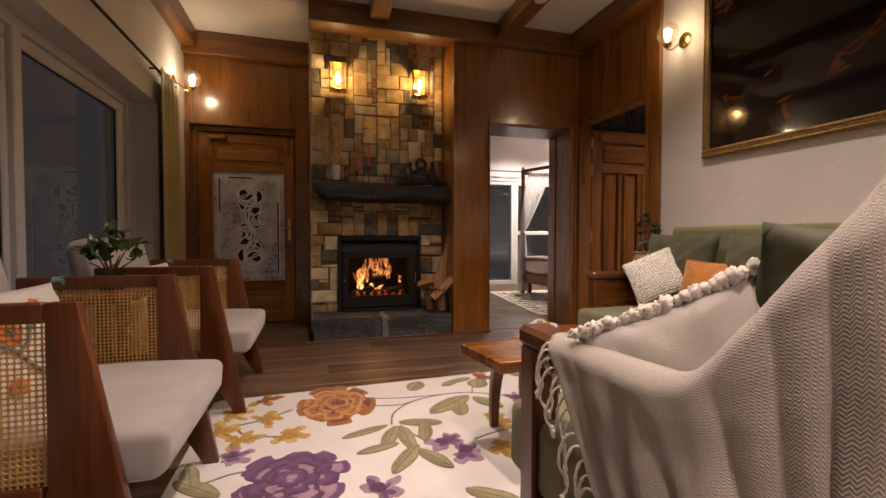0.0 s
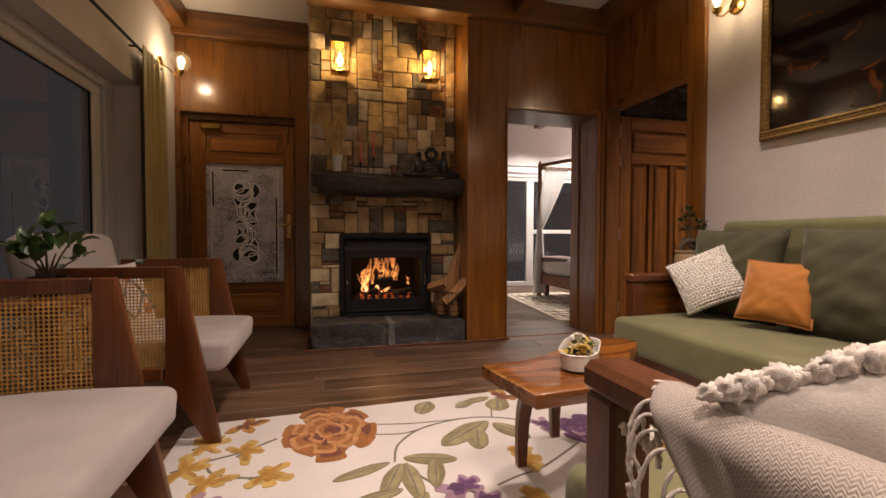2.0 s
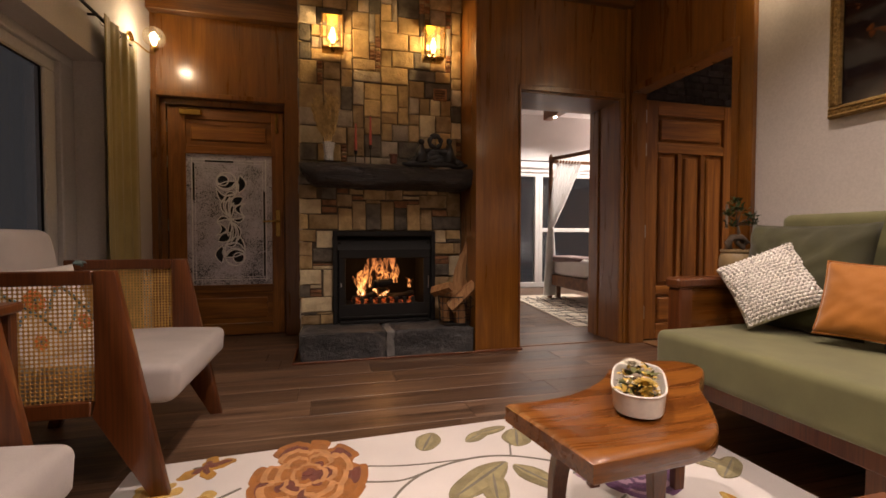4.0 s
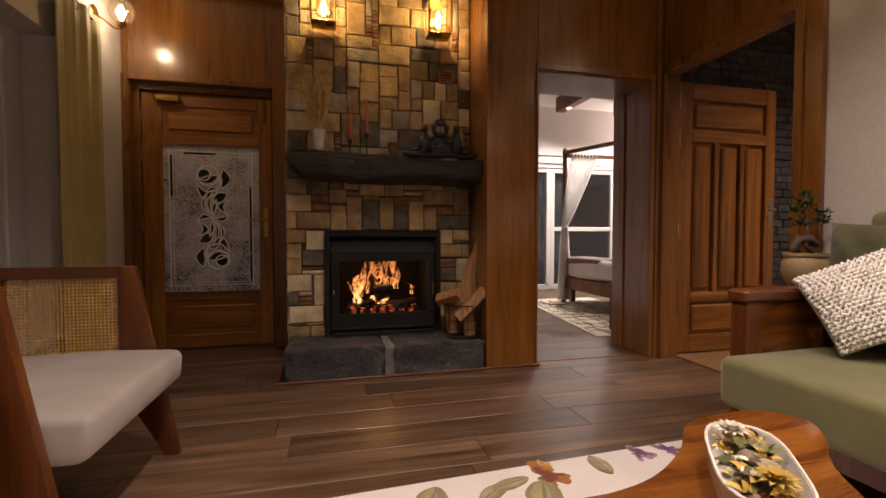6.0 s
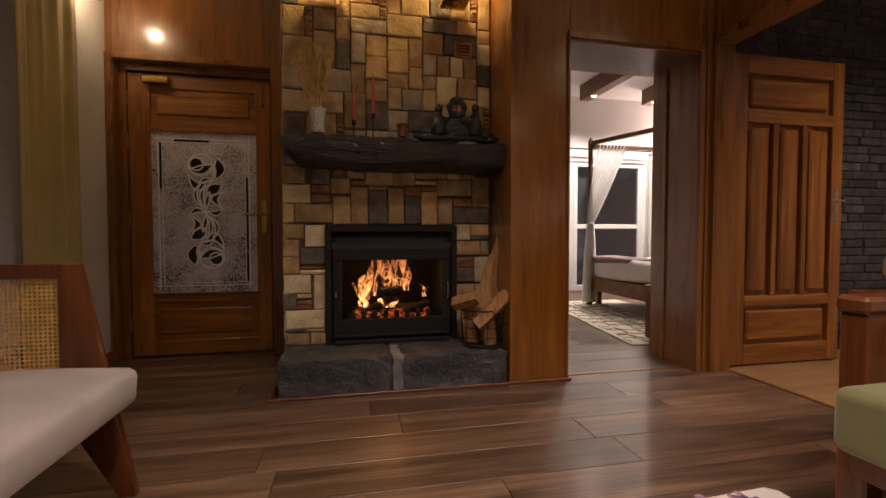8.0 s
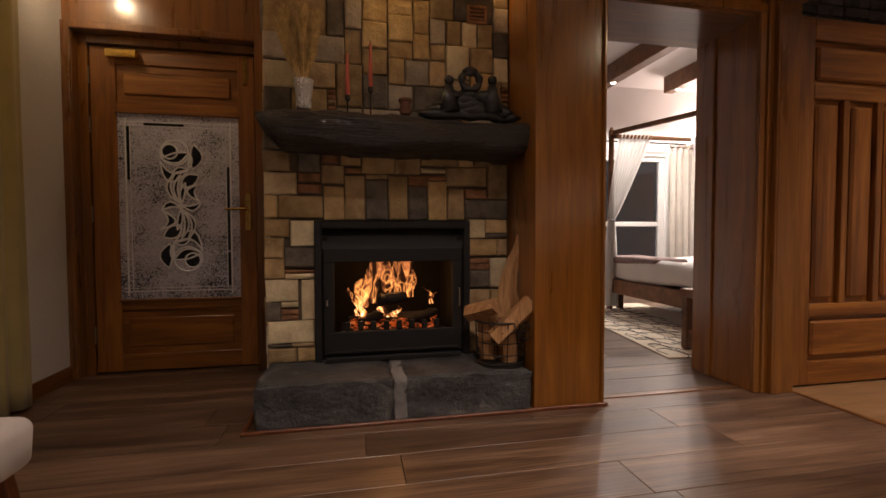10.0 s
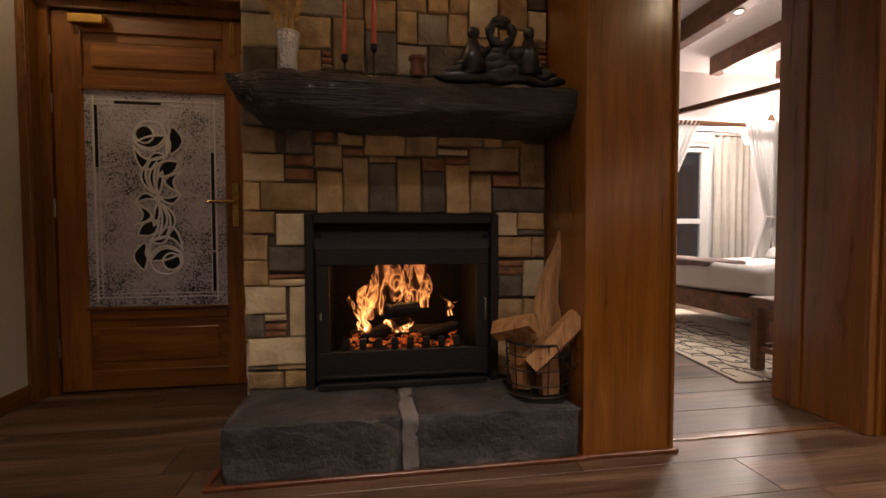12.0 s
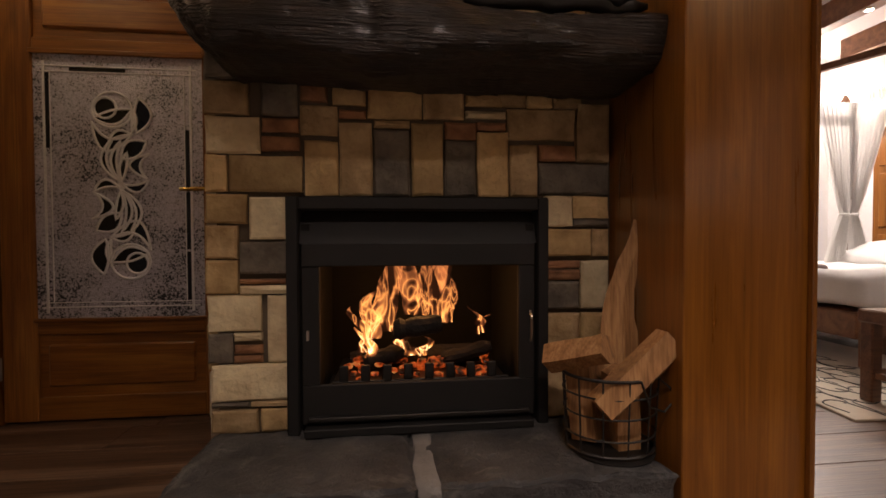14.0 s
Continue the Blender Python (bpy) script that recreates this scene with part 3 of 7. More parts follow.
# ---- mantel log ----
mantel_bm = bmesh.new()
rings = []
N = 130
for k in range(N + 1):
    f = k / N
    x = 0.0 + f * 1.308
    top = 1.445 + 0.012 * math.sin(f * 5.2 + 0.6) + 0.035 * max(0, f - 0.8) * 5 * 0.35
    low = 1.278 + 0.13 * max(0, 1 - f / 0.09) ** 1.6 + 0.03 * max(0, f - 0.85) * 4 + 0.008 * math.sin(f * 11)
    front = 3.775 + 0.05 * max(0, 1 - f / 0.1) + 0.012 * math.sin(f * 7.5 + 1)
    row = []
    for q in range(48):
        a = q / 48 * math.tau
        cy, cz = (front + 4.12) / 2, (top + low) / 2
        ry, rz = (4.12 - front) / 2, (top - low) / 2
        sgn = lambda t, p: math.copysign(abs(t) ** p, t)
        p = Vector((x, cy + ry * sgn(math.cos(a), 0.55), cz + rz * sgn(math.sin(a), 0.6)))
        d = 0.016 * noise.noise(Vector((p.x * 3, p.y * 12, p.z * 12))) + 0.010 * noise.noise(Vector((p.x * 9, p.y * 38, p.z * 38))) + 0.006 * noise.noise(Vector((p.x * 30, p.y * 90, p.z * 90)))
        p += Vector((0, math.cos(a), math.sin(a))) * d
        row.append(mantel_bm.verts.new(p))
    rings.append(row)
for a, b in zip(rings, rings[1:]):
    for q in range(48):
        mantel_bm.faces.new((a[q], a[(q + 1) % 48], b[(q + 1) % 48], b[q]))
mantel_bm.faces.new(rings[0]), mantel_bm.faces.new(rings[-1])
solid("mantel_log", mantel_bm, M_LOG, "dark varnished old log set into the stones as mantelpiece", "mantel", smooth=60)

# ---- on the mantel ----
MZ = 1.466
def crystal(nt, b, node, link):
    b.inputs["Base Color"].default_value = (0.9, 0.89, 0.86, 1)
    b.inputs["Roughness"].default_value = 0.12
    b.inputs["Transmission Weight"].default_value = 0.55
    n = node("ShaderNodeTexVoronoi", Scale=85.0)
    bp = node("ShaderNodeBump", Strength=0.9, Distance=0.006)
    link(coords(node, link), n.inputs["Vector"])
    link(n.outputs["Distance"], bp.inputs["Height"])
    link(bp.outputs[0], b.inputs["Normal"])
M_CRYSTAL = mat("cut_crystal", crystal)
M_STRAW = surface("dried_grass", (0.68, 0.47, 0.18), 0.8, 0.3, 30, 0.3, 90, tone=0.2)
vase = thing("crystal_vase", (0.212, 3.87, MZ), "cut crystal vase holding dried pampas grass on the mantel", "vase")
part("glass", lathe(bmesh.new(), 0.212, 3.87, [(0.032, MZ), (0.036, MZ + 0.01), (0.034, MZ + 0.05), (0.048, MZ + 0.135), (0.044, MZ + 0.135), (0.03, MZ + 0.05), (0.028, MZ + 0.012)], 14), M_CRYSTAL, vase, "cut crystal body", 0)
plumes = bmesh.new()
stems = bmesh.new()
for k in range(24):
    a, lean = rng.uniform(0, math.tau), rng.uniform(0.02, 0.12)
    h = rng.uniform(0.28, 0.44)
    dx, dy = math.cos(a) * lean, math.sin(a) * lean * 0.5
    base = Vector((0.212, 3.87, MZ + 0.02))
    tip = base + Vector((dx, dy, h))
    tube(stems, [base, base.lerp(tip, 0.5) + Vector((dx * -0.15, 0, 0)), tip], 0.0014, 5)
    for q in range(120):
        f = rng.uniform(0.48, 1.0)
        p = base.lerp(tip, f) + Vector((0, 0, 0.02))
        o = Vector((rng.uniform(-1, 1), rng.uniform(-1, 1), rng.uniform(0.6, 2.2))) * 0.026
        tube(plumes, [p, p + o], [0.0030, 0.0010], 4)
part("dry_stem", stems, M_STRAW, vase, "dry straw stems")
tagged(part("plume", plumes, M_STRAW, vase, "dry straw-coloured plumes"), kind="stuff")

M_WAX = surface("coral_wax", (0.55, 0.10, 0.065), 0.5, 0.08, 10, 0.05, 80)
for x, y, zc, zt in ((0.413, 3.95, 1.565, 1.775), (0.527, 3.96, 1.615, 1.84)):
    st = thing("candle_stick", (x, y, MZ), "slim black iron candlestick with a tall coral candle", "candlestick", "candlesticks")
    part("stem", lathe(bmesh.new(), x, y, [(0.024, MZ - 0.004), (0.022, MZ + 0.004), (0.004, MZ + 0.01), (0.004, zc - 0.03), (0.013, zc - 0.02), (0.014, zc + 0.002), (0.010, zc + 0.002)], 14), M_IRON, st)
    part("candle", lathe(bmesh.new(), x, y, [(0.0105, zc), (0.0105, zc + 0.05), (0.006, zt - 0.005), (0.003, zt)], 12), M_WAX, st, "coral taper candle")
    part("wick", tube(bmesh.new(), [(x, y, zt - 0.002), (x + 0.001, y, zt + 0.008)], 0.001, 5), M_BLACK, st)
M_CLAY = surface("brown_clay", (0.14, 0.05, 0.025), 0.5, 0.25, 20, 0.3, 90)
pot = thing("clay_cup", (0.69, 3.845, MZ), "small brown clay cup on the mantel", "cup")
part("body", lathe(bmesh.new(), 0.69, 3.845, [(0.024, MZ - 0.006), (0.030, MZ + 0.012), (0.024, MZ + 0.036), (0.030, MZ + 0.055), (0.027, MZ + 0.055), (0.021, MZ + 0.036)], 18), M_CLAY, pot)
part("rim", lathe(bmesh.new(), 0.69, 3.845, [(0.027, MZ + 0.050), (0.034, MZ + 0.056), (0.034, MZ + 0.066), (0.025, MZ + 0.067)], 18), M_CLAY, pot)
# A dark carved figure group: one plain mesh.
fig = bmesh.new()
FX, FY = 1.02, 3.85
for k in range(5):
    z = MZ + 0.008 + k * 0.024
    w = 0.262 - k * 0.038
    tube(fig, [(FX + w * (q / 10 - 0.5) * 2, FY + 0.014 * math.sin(q * 1.7 + k), z + 0.018 * noise.noise((q * 0.8, k, 2)) - 0.012 * abs(q / 10 - 0.5)) for q in range(11)], [0.008] + [0.026 + 0.010 * noise.noise((q * 0.9, k * 3.1, 0)) for q in range(9)] + [0.008], 12)
ring = [(FX + 0.046 * math.cos(a * math.tau / 24), FY, MZ + 0.178 + 0.042 * math.sin(a * math.tau / 24)) for a in range(24)]
tube(fig, ring, [0.017 + 0.004 * math.sin(a * 1.3) for a in range(24)], 10, True)
ball(fig, (FX, FY, MZ + 0.226), 0.030, 2, (1.4, 0.8, 0.7), 0.25)
for x, h in ((FX - 0.115, 0.15), (FX + 0.11, 0.165)):
    tube(fig, [(x, FY, MZ + 0.02), (x, FY, MZ + h * 0.6), (x + 0.004, FY, MZ + h)], [0.06, 0.042, 0.018], 10)
    ball(fig, (x + 0.004, FY, MZ + h + 0.022), 0.024, 2, (1, 1, 1.1), 0.2)
    tube(fig, [(x, FY - 0.01, MZ + h * 0.75), (x + (FX - x) * 0.35, FY - 0.02, MZ + h * 0.62), (x + (FX - x) * 0.6, FY - 0.01, MZ + 0.12)], [0.018, 0.014, 0.011], 8)
solid("carved_ornament", fig, surface("black_patina", (0.008, 0.0075, 0.0075), 0.42, 0.3, 30, 0.3, 120), "dark carved ornament with a round opening on the mantel", "ornament", smooth=True)

# ---- lanterns on the stones ----
M_BULB = glow("warm_bulb", (1.0, 0.66, 0.30), 16.0)
def lantern(x, z):
    t = thing("wall_lantern", (x, 4.08, z), "brass wall lantern with a square seeded glass shade", "wall lamp", "stone wall lanterns")
    part("back_plate", boxes((x - 0.045, x + 0.045, 4.066, 4.085, z - 0.02, z + 0.14), r=0.004), M_BRASS, t)
    part("top_cap", boxes((x - 0.082, x + 0.082, 3.93, 4.07, z + 0.118, z + 0.126), (x - 0.03, x + 0.03, 3.97, 4.06, z + 0.126, z + 0.14), r=0.003), M_BRASS, t)
    part("bottom_tray", boxes((x - 0.082, x + 0.082, 3.93, 4.07, z - 0.124, z - 0.114), (x - 0.016, x + 0.016, 3.98, 4.012, z - 0.14, z - 0.124), r=0.003), M_BRASS, t)
    for a in (-0.078, 0.078):
        for y in (3.934, 4.064):
            part("bar", boxes((x + a - 0.004, x + a + 0.004, y - 0.004, y + 0.004, z - 0.115, z + 0.12), r=0.001), M_BRASS, t)
    g = boxes((x - 0.075, x + 0.075, 3.932, 3.936, z - 0.112, z + 0.116), (x - 0.08, x - 0.076, 3.94, 4.06, z - 0.112, z + 0.116), (x + 0.076, x + 0.08, 3.94, 4.06, z - 0.112, z + 0.116), r=0)
    gl = part("glass_pane", g, M_SHADE, t, "seeded clear glass", 0)
    gl.visible_shadow = False
    part("socket", lathe(bmesh.new(), x, 4.0, [(0.014, z - 0.115), (0.014, z - 0.07), (0.010, z - 0.068)], 12), M_BRASS, t)
    part("bulb", lathe(bmesh.new(), x, 4.0, [(0.008, z - 0.07), (0.020, z - 0.03), (0.022, z - 0.005), (0.012, z + 0.035), (0.004, z + 0.055)], 14), M_BULB, t, "glowing filament bulb", True)
    lamp("lantern_lamp", "POINT", pose(x, 3.985, z + 0.03), 6.5, (1.0, 0.64, 0.28), 0.03)
def shade_material(nt, b, node, link):
    g = node("ShaderNodeBsdfGlossy", Roughness=0.12)
    t = node("ShaderNodeBsdfTransparent", Color=(0.95, 0.9, 0.8, 1))
    d = node("ShaderNodeBsdfTranslucent", Color=(0.9, 0.8, 0.6, 1))
    m1, m2 = node("ShaderNodeMixShader"), node("ShaderNodeMixShader")
    m1.inputs[0].default_value, m2.inputs[0].default_value = 0.08, 0.012
    link(t.outputs[0], m1.inputs[1]), link(g.outputs[0], m1.inputs[2])
    link(m1.outputs[0], m2.inputs[1]), link(d.outputs[0], m2.inputs[2])
    link(m2.outputs[0], nt.nodes["Material Output"].inputs["Surface"])
M_SHADE = mat("seeded_glass", shade_material)
lantern(0.245, 2.455)
lantern(1.04, 2.46)

# ---- log basket ----
basket = thing("log_basket", (1.165, 3.935, 0.205), "black wire basket full of split firewood on the hearth", "basket")
BX, BY, BZ = 1.185, 3.86, 0.215
def hoop(r, z, squash=0.85):
    return [(BX + r * math.cos(a * math.tau / 28), BY + r * squash * math.sin(a * math.tau / 28), z) for a in range(28)]
for r, z, w in ((0.125, BZ + 0.005, 0.005), (0.128, BZ + 0.05, 0.003), (0.130, BZ + 0.11, 0.003), (0.133, BZ + 0.165, 0.003), (0.136, BZ + 0.215, 0.005)):
    part("wire_hoop", tube(bmesh.new(), hoop(r, z), w, 6, True), M_IRON, basket)
for k in range(12):
    a = k * math.tau / 12
    c, s = math.cos(a), math.sin(a) * 0.85
    part("wire_upright", tube(bmesh.new(), [(BX + 0.125 * c, BY + 0.125 * s, BZ), (BX + 0.136 * c, BY + 0.136 * s, BZ + 0.215)], 0.0025, 6), M_IRON, basket)
part("base", lathe(bmesh.new(), BX, BY, [(0.12, 0.203), (0.125, 0.21), (0.11, 0.213)], 24), M_IRON, basket)
part("handle", tube(bmesh.new(), [(BX + 0.10, BY - 0.075, BZ + 0.215), (BX + 0.125, BY - 0.10, BZ + 0.19), (BX + 0.13, BY - 0.10, BZ + 0.15), (BX + 0.10, BY - 0.11, BZ + 0.13), (BX + 0.05, BY - 0.125, BZ + 0.15), (BX + 0.03, BY - 0.12, BZ + 0.215)], 0.003, 6), M_IRON, basket)
def split_log(name, m, length, w, d, seed, label, material=M_FIREWOOD):
    bm = bmesh.new()
    sec = [(-w, -d * 0.6), (w * 0.2, -d), (w, -d * 0.1), (w * 0.5, d), (-w * 0.7, d * 0.8)]
    rings = []
    for k in range(7):
        z = (k / 6 - 0.5) * length
        rings.append([bm.verts.new(m @ Vector((u * (1 + 0.10 * noise.noise((z * 9, u * 30, seed))), v * (1 + 0.10 * noise.noise((z * 9, v * 30, seed + 5))), z + 0.006 * noise.noise((u * 50, v * 50, seed))))) for u, v in sec])
    for a, b in zip(rings, rings[1:]):
        for q in range(5):
            bm.faces.new((a[q], a[(q + 1) % 5], b[(q + 1) % 5], b[q]))
    bm.faces.new(rings[0][::-1]), bm.faces.new(rings[-1])
    bmesh.ops.translate(bm, verts=bm.verts, vec=(0.02, -0.015, 0))
    return solid(name, bm, material, label, "firewood", "logs in the basket", smooth=0)
split_log("split_log", pose(1.205, 3.80, 0.435, 10, 46, 10), 0.27, 0.05, 0.045, 1, "split log with pale torn grain leaning out of the basket")
split_log("split_log", pose(1.062, 3.86, 0.485, 70, 25, 35), 0.18, 0.045, 0.042, 4, "short split log with an orange sawn end in the basket")
split_log("split_log", pose(1.20, 3.86, 0.325, 5, -8, 20), 0.22, 0.055, 0.05, 8, "split log standing inside the wire basket")
split_log("split_log", pose(1.11, 3.93, 0.325, -6, 5, 60), 0.22, 0.045, 0.05, 9, "split log standing inside the wire basket")
shard = bmesh.new()
prev = None
for k in range(12):
    f = k / 11
    w = 0.062 * (1 - f) ** 0.7 + 0.010
    c = Vector((1.185 + 0.095 * f + 0.012 * math.sin(f * 9), 3.92 + 0.02 * f, 0.40 + 0.47 * f))
    row = [shard.verts.new(c + Vector((w * a * (1 + 0.3 * noise.noise((f * 9, a, 3))), b * 0.4 * w, 0.01 * noise.noise((a * 9, f * 8, 1))))) for a, b in ((-1, -0.6), (0.2, -1), (1, -0.3), (0.7, 0.8), (-0.5, 0.9))]
    if prev:
        for q in range(5):
            shard.faces.new((prev[q], prev[(q + 1) % 5], row[(q + 1) % 5], row[q]))
    else:
        shard.faces.new(row[::-1])
    prev = row
shard.faces.new(prev)
bmesh.ops.translate(shard, verts=shard.verts, vec=(0.026, 0.0, 0))
solid("wood_shard", shard, M_FIREWOOD, "tall jagged splinter of firewood standing in the basket", "firewood", "logs in the basket", smooth=0)

# ---- front door ----
def frosted(nt, b, node, link):
    """Rippled silvery glass with fine dark droplets, thicker in some places."""
    v = coords(node, link, vary=False)
    n1 = node("ShaderNodeTexNoise", Scale=120.0, Detail=3.0, Roughness=0.6)
    n2 = node("ShaderNodeTexNoise", Scale=6.0, Detail=2.0)
    n3 = node("ShaderNodeTexNoise", Scale=210.0, Detail=2.0)
    for n in (n1, n2, n3):
        link(v, n.inputs["Vector"])
    s = node("ShaderNodeMath", operation="MULTIPLY_ADD")
    link(n2.outputs["Fac"], s.inputs[0])
    s.inputs[1].default_value = 0.55
    link(n1.outputs["Fac"], s.inputs[2])
    c = ramp(node, link, s.outputs[0], [(0.625, (0.03, 0.03, 0.033)), (0.68, (0.44, 0.43, 0.48)), (0.90, (0.70, 0.675, 0.75))])
    link(c, b.inputs["Base Color"])
    b.inputs["Roughness"].default_value = 0.34
    b.inputs["Metallic"].default_value = 0.4
    bp = node("ShaderNodeBump", Strength=0.8, Distance=0.006)
    link(n3.outputs["Fac"], bp.inputs["Height"])
    link(bp.outputs[0], b.inputs["Normal"])
M_FROST = mat("frosted_glass", frosted)
# Near-white colour stands in for the glints along the bevelled glass edges.
M_BEVEL_GLINT = surface("bevel_glint_white", (0.94, 0.94, 0.95), 0.22, 0.1, 20, 0.05, 90)
M_DARKGLASS = surface("clear_dark_glass", (0.018, 0.018, 0.02), 0.07, 0.2, 10, 0.02, 60)

door = thing("front_door", (-0.665, 4.79, 0), "brown teak front door with an ornate frosted glass panel", "door")
DY0, DY1 = 4.772, 4.815
for row in ((-1.138, -0.998, DY0, DY1, 0.01, 2.03), (-0.295, -0.192, DY0, DY1, 0.01, 2.03)):
    part("stile", boxes(row), M_DOOR, door)
for z0, z1 in ((1.93, 2.03), (1.632, 1.70), (0.395, 0.467), (0.01, 0.115)):
    part("rail", boxes((-0.998, -0.295, DY0 + 0.001, DY1 - 0.001, z0, z1)), M_DOOR_X, door)
for z0, z1 in ((1.70, 1.93), (0.115, 0.395)):
    pn = part("panel", boxes((-0.998, -0.295, DY0 + 0.016, DY1 - 0.01, z0, z1), r=0), M_DOOR_X, door)
    part("raised_field", boxes((-0.960, -0.34, DY0 + 0.004, DY0 + 0.02, z0 + 0.045, z1 - 0.045), r=0.009), M_DOOR_X, pn)
part("glazing_bead", boxes((-1.006, -0.285, DY0 - 0.012, DY0 + 0.004, 1.628, 1.648), (-1.006, -0.285, DY0 - 0.012, DY0 + 0.004, 0.450, 0.467), r=0.003), M_DOOR_X, door)
pane = part("glass_panel", boxes((-0.998, -0.295, DY0 + 0.008, DY0 + 0.02, 0.467, 1.632), r=0), M_FROST, door, "frosted glass with a bevelled border", 0)
GY = DY0 + 0.006
for x0, x1, z0, z1 in ((-0.960, -0.950, 0.49, 1.60), (-0.352, -0.342, 0.49, 1.60), (-0.98, -0.32, 1.577, 1.583), (-0.98, -0.32, 0.512, 0.518), (-0.98, -0.32, 1.553, 1.557), (-0.98, -0.32, 0.534, 0.538), (-0.932, -0.928, 0.536, 1.555), (-0.376, -0.372, 0.536, 1.555)):
    part("bevel_line", boxes((x0, x1, GY - 0.002, GY + 0.003, z0, z1), r=0.001), M_BEVEL_GLINT, pane)
for x, z0, z1 in ((-0.941, 1.22, 1.55), (-0.362, 0.54, 0.76), (-0.362, 0.77, 1.03), (-0.362, 1.04, 1.31)):
    part("clear_strip", boxes((x - 0.008, x + 0.008, GY - 0.001, GY + 0.003, z0, z1), r=0.0005), M_DARKGLASS, pane)
part("clear_strip", boxes((-0.85, -0.62, GY - 0.001, GY + 0.003, 1.559, 1.575), r=0.0005), M_DARKGLASS, pane)

def bowed(p, q, bulge, n=12):
    """Points from p to q on a bow that stands off by bulge times its chord."""
    p, q = Vector(p), Vector(q)
    d = q - p
    side = Vector((-d.y, d.x))
    return [p + d * (k / n) + side * bulge * math.sin(math.pi * k / n) ** 0.85 for k in range(n + 1)]


def leaf_of_glass(p, q, b1, b2, material):
    """A curved leaf of bevelled glass: a clear field inside a polished rim, whitened for its glints."""
    out, ins = bowed(p, q, b1), bowed(p, q, b2)
    bm = bmesh.new()
    A = [bm.verts.new((v.x, GY + 0.0005, v.y)) for v in out]
    B = [bm.verts.new((v.x, GY + 0.0005, v.y)) for v in ins]
    for k in range(len(A) - 1):
        bm.faces.new((A[k], A[k + 1], B[k + 1], B[k]))
    bmesh.ops.remove_doubles(bm, verts=bm.verts, dist=1e-5)
    part("curl", bm, material, pane)
    part("bright_edge", tube(bmesh.new(), [(v.x, GY, v.y) for v in out + ins[-2:0:-1]], 0.0058, 8, True), M_BEVEL_GLINT, pane)


def eye_of_glass(c, r, material):
    ring = [(c[0] + r * math.cos(k * math.tau / 28), c[1] + r * math.sin(k * math.tau / 28)) for k in range(28)]
    bm = bmesh.new()
    bm.faces.new([bm.verts.new((x, GY + 0.0006, z)) for x, z in ring])
    part("curl", bm, material, pane)
    part("bright_edge", tube(bmesh.new(), [(x, GY, z) for x, z in ring], 0.0058, 8, True), M_BEVEL_GLINT, pane)


# One scroll of leaves above the diamond, and the same turned half round below it.
SCROLL = [(-0.118, 0.288, 0.052, 0.236, -0.62, -0.30), (-0.108, 0.300, 0.044, 0.340, -0.30, 0.10), (0.078, 0.394, 0.070, 0.238, 0.36, -0.10), (0.048, 0.345, 0.046, 0.238, 0.20, 0.02), (-0.050, 0.198, 0.048, 0.228, 0.34, 0.08), (0.002, 0.122, 0.106, 0.198, 0.34, -0.24), (-0.028, 0.214, -0.006, 0.022, -0.34, -0.22), (0.004, 0.205, 0.0, 0.020, -0.24, -0.11), (0.026, 0.150, 0.004, 0.022, -0.16, 0.06), (0.124, 0.146, 0.114, 0.030, -0.72, -0.34), (0.006, 0.008, 0.116, 0.030, -0.42, -0.12)]
CENTRE = Vector((-0.644, 1.055))
for sign in (1, -1):
    for x0, z0, x1, z1, b1, b2 in SCROLL:
        leaf_of_glass(CENTRE + sign * Vector((x0, z0)), CENTRE + sign * Vector((x1, z1)), b1, b2, M_DARKGLASS)
    eye_of_glass(CENTRE + sign * Vector((-0.062, 0.346)), 0.046, M_DARKGLASS)
    c = CENTRE + sign * Vector((-0.034, 0.338))
    part("bright_edge", tube(bmesh.new(), [(c.x + 0.082 * math.cos(k * math.tau / 30), GY, c.y + 0.078 * math.sin(k * math.tau / 30)) for k in range(30)], 0.0058, 8, True), M_BEVEL_GLINT, pane)
part("diamond", prism(bmesh.new(), [(-0.644, 1.080), (-0.620, 1.055), (-0.644, 1.030), (-0.668, 1.055)], "y", GY - 0.002, GY + 0.002), M_BEVEL_GLINT, pane)
lever = part("lock_plate", boxes((-0.262, -0.222, DY0 - 0.006, DY0 + 0.001, 0.90, 1.145), r=0.003), M_BRASS, door, "brass lock plate")
part("lever", tube(bmesh.new(), [(-0.242, DY0 - 0.002, 1.04), (-0.242, DY0 - 0.05, 1.04), (-0.26, DY0 - 0.056, 1.04), (-0.37, DY0 - 0.056, 1.036)], [0.011, 0.010, 0.010, 0.008], 10), M_BRASS, lever, "brass lever")
part("cylinder", tube(bmesh.new(), [(-0.242, DY0, 0.955), (-0.242, DY0 - 0.012, 0.955)], 0.009, 10), M_BRASS, lever)
bolt = part("bolt_plate", boxes((-0.262, -0.236, DY0 - 0.005, DY0 + 0.001, 1.84, 2.02), r=0.002), M_BRASS, door, "brass tower bolt")
part("bolt_bar", tube(bmesh.new(), [(-0.249, DY0 - 0.008, 1.845), (-0.249, DY0 - 0.008, 2.03)], 0.006, 8), M_BRASS, bolt)
part("closer", boxes((-1.035, -0.86, DY0 - 0.05, DY0 + 0.001, 1.955, 2.005), r=0.006), M_BRASS, door, "brass-coloured door closer")
for z in (0.25, 1.0, 1.55, 1.85):
    part("hinge", tube(bmesh.new(), [(-1.142, DY0 - 0.006, z - 0.05), (-1.142, DY0 - 0.006, z + 0.05)], 0.006, 8), M_STEEL, door)
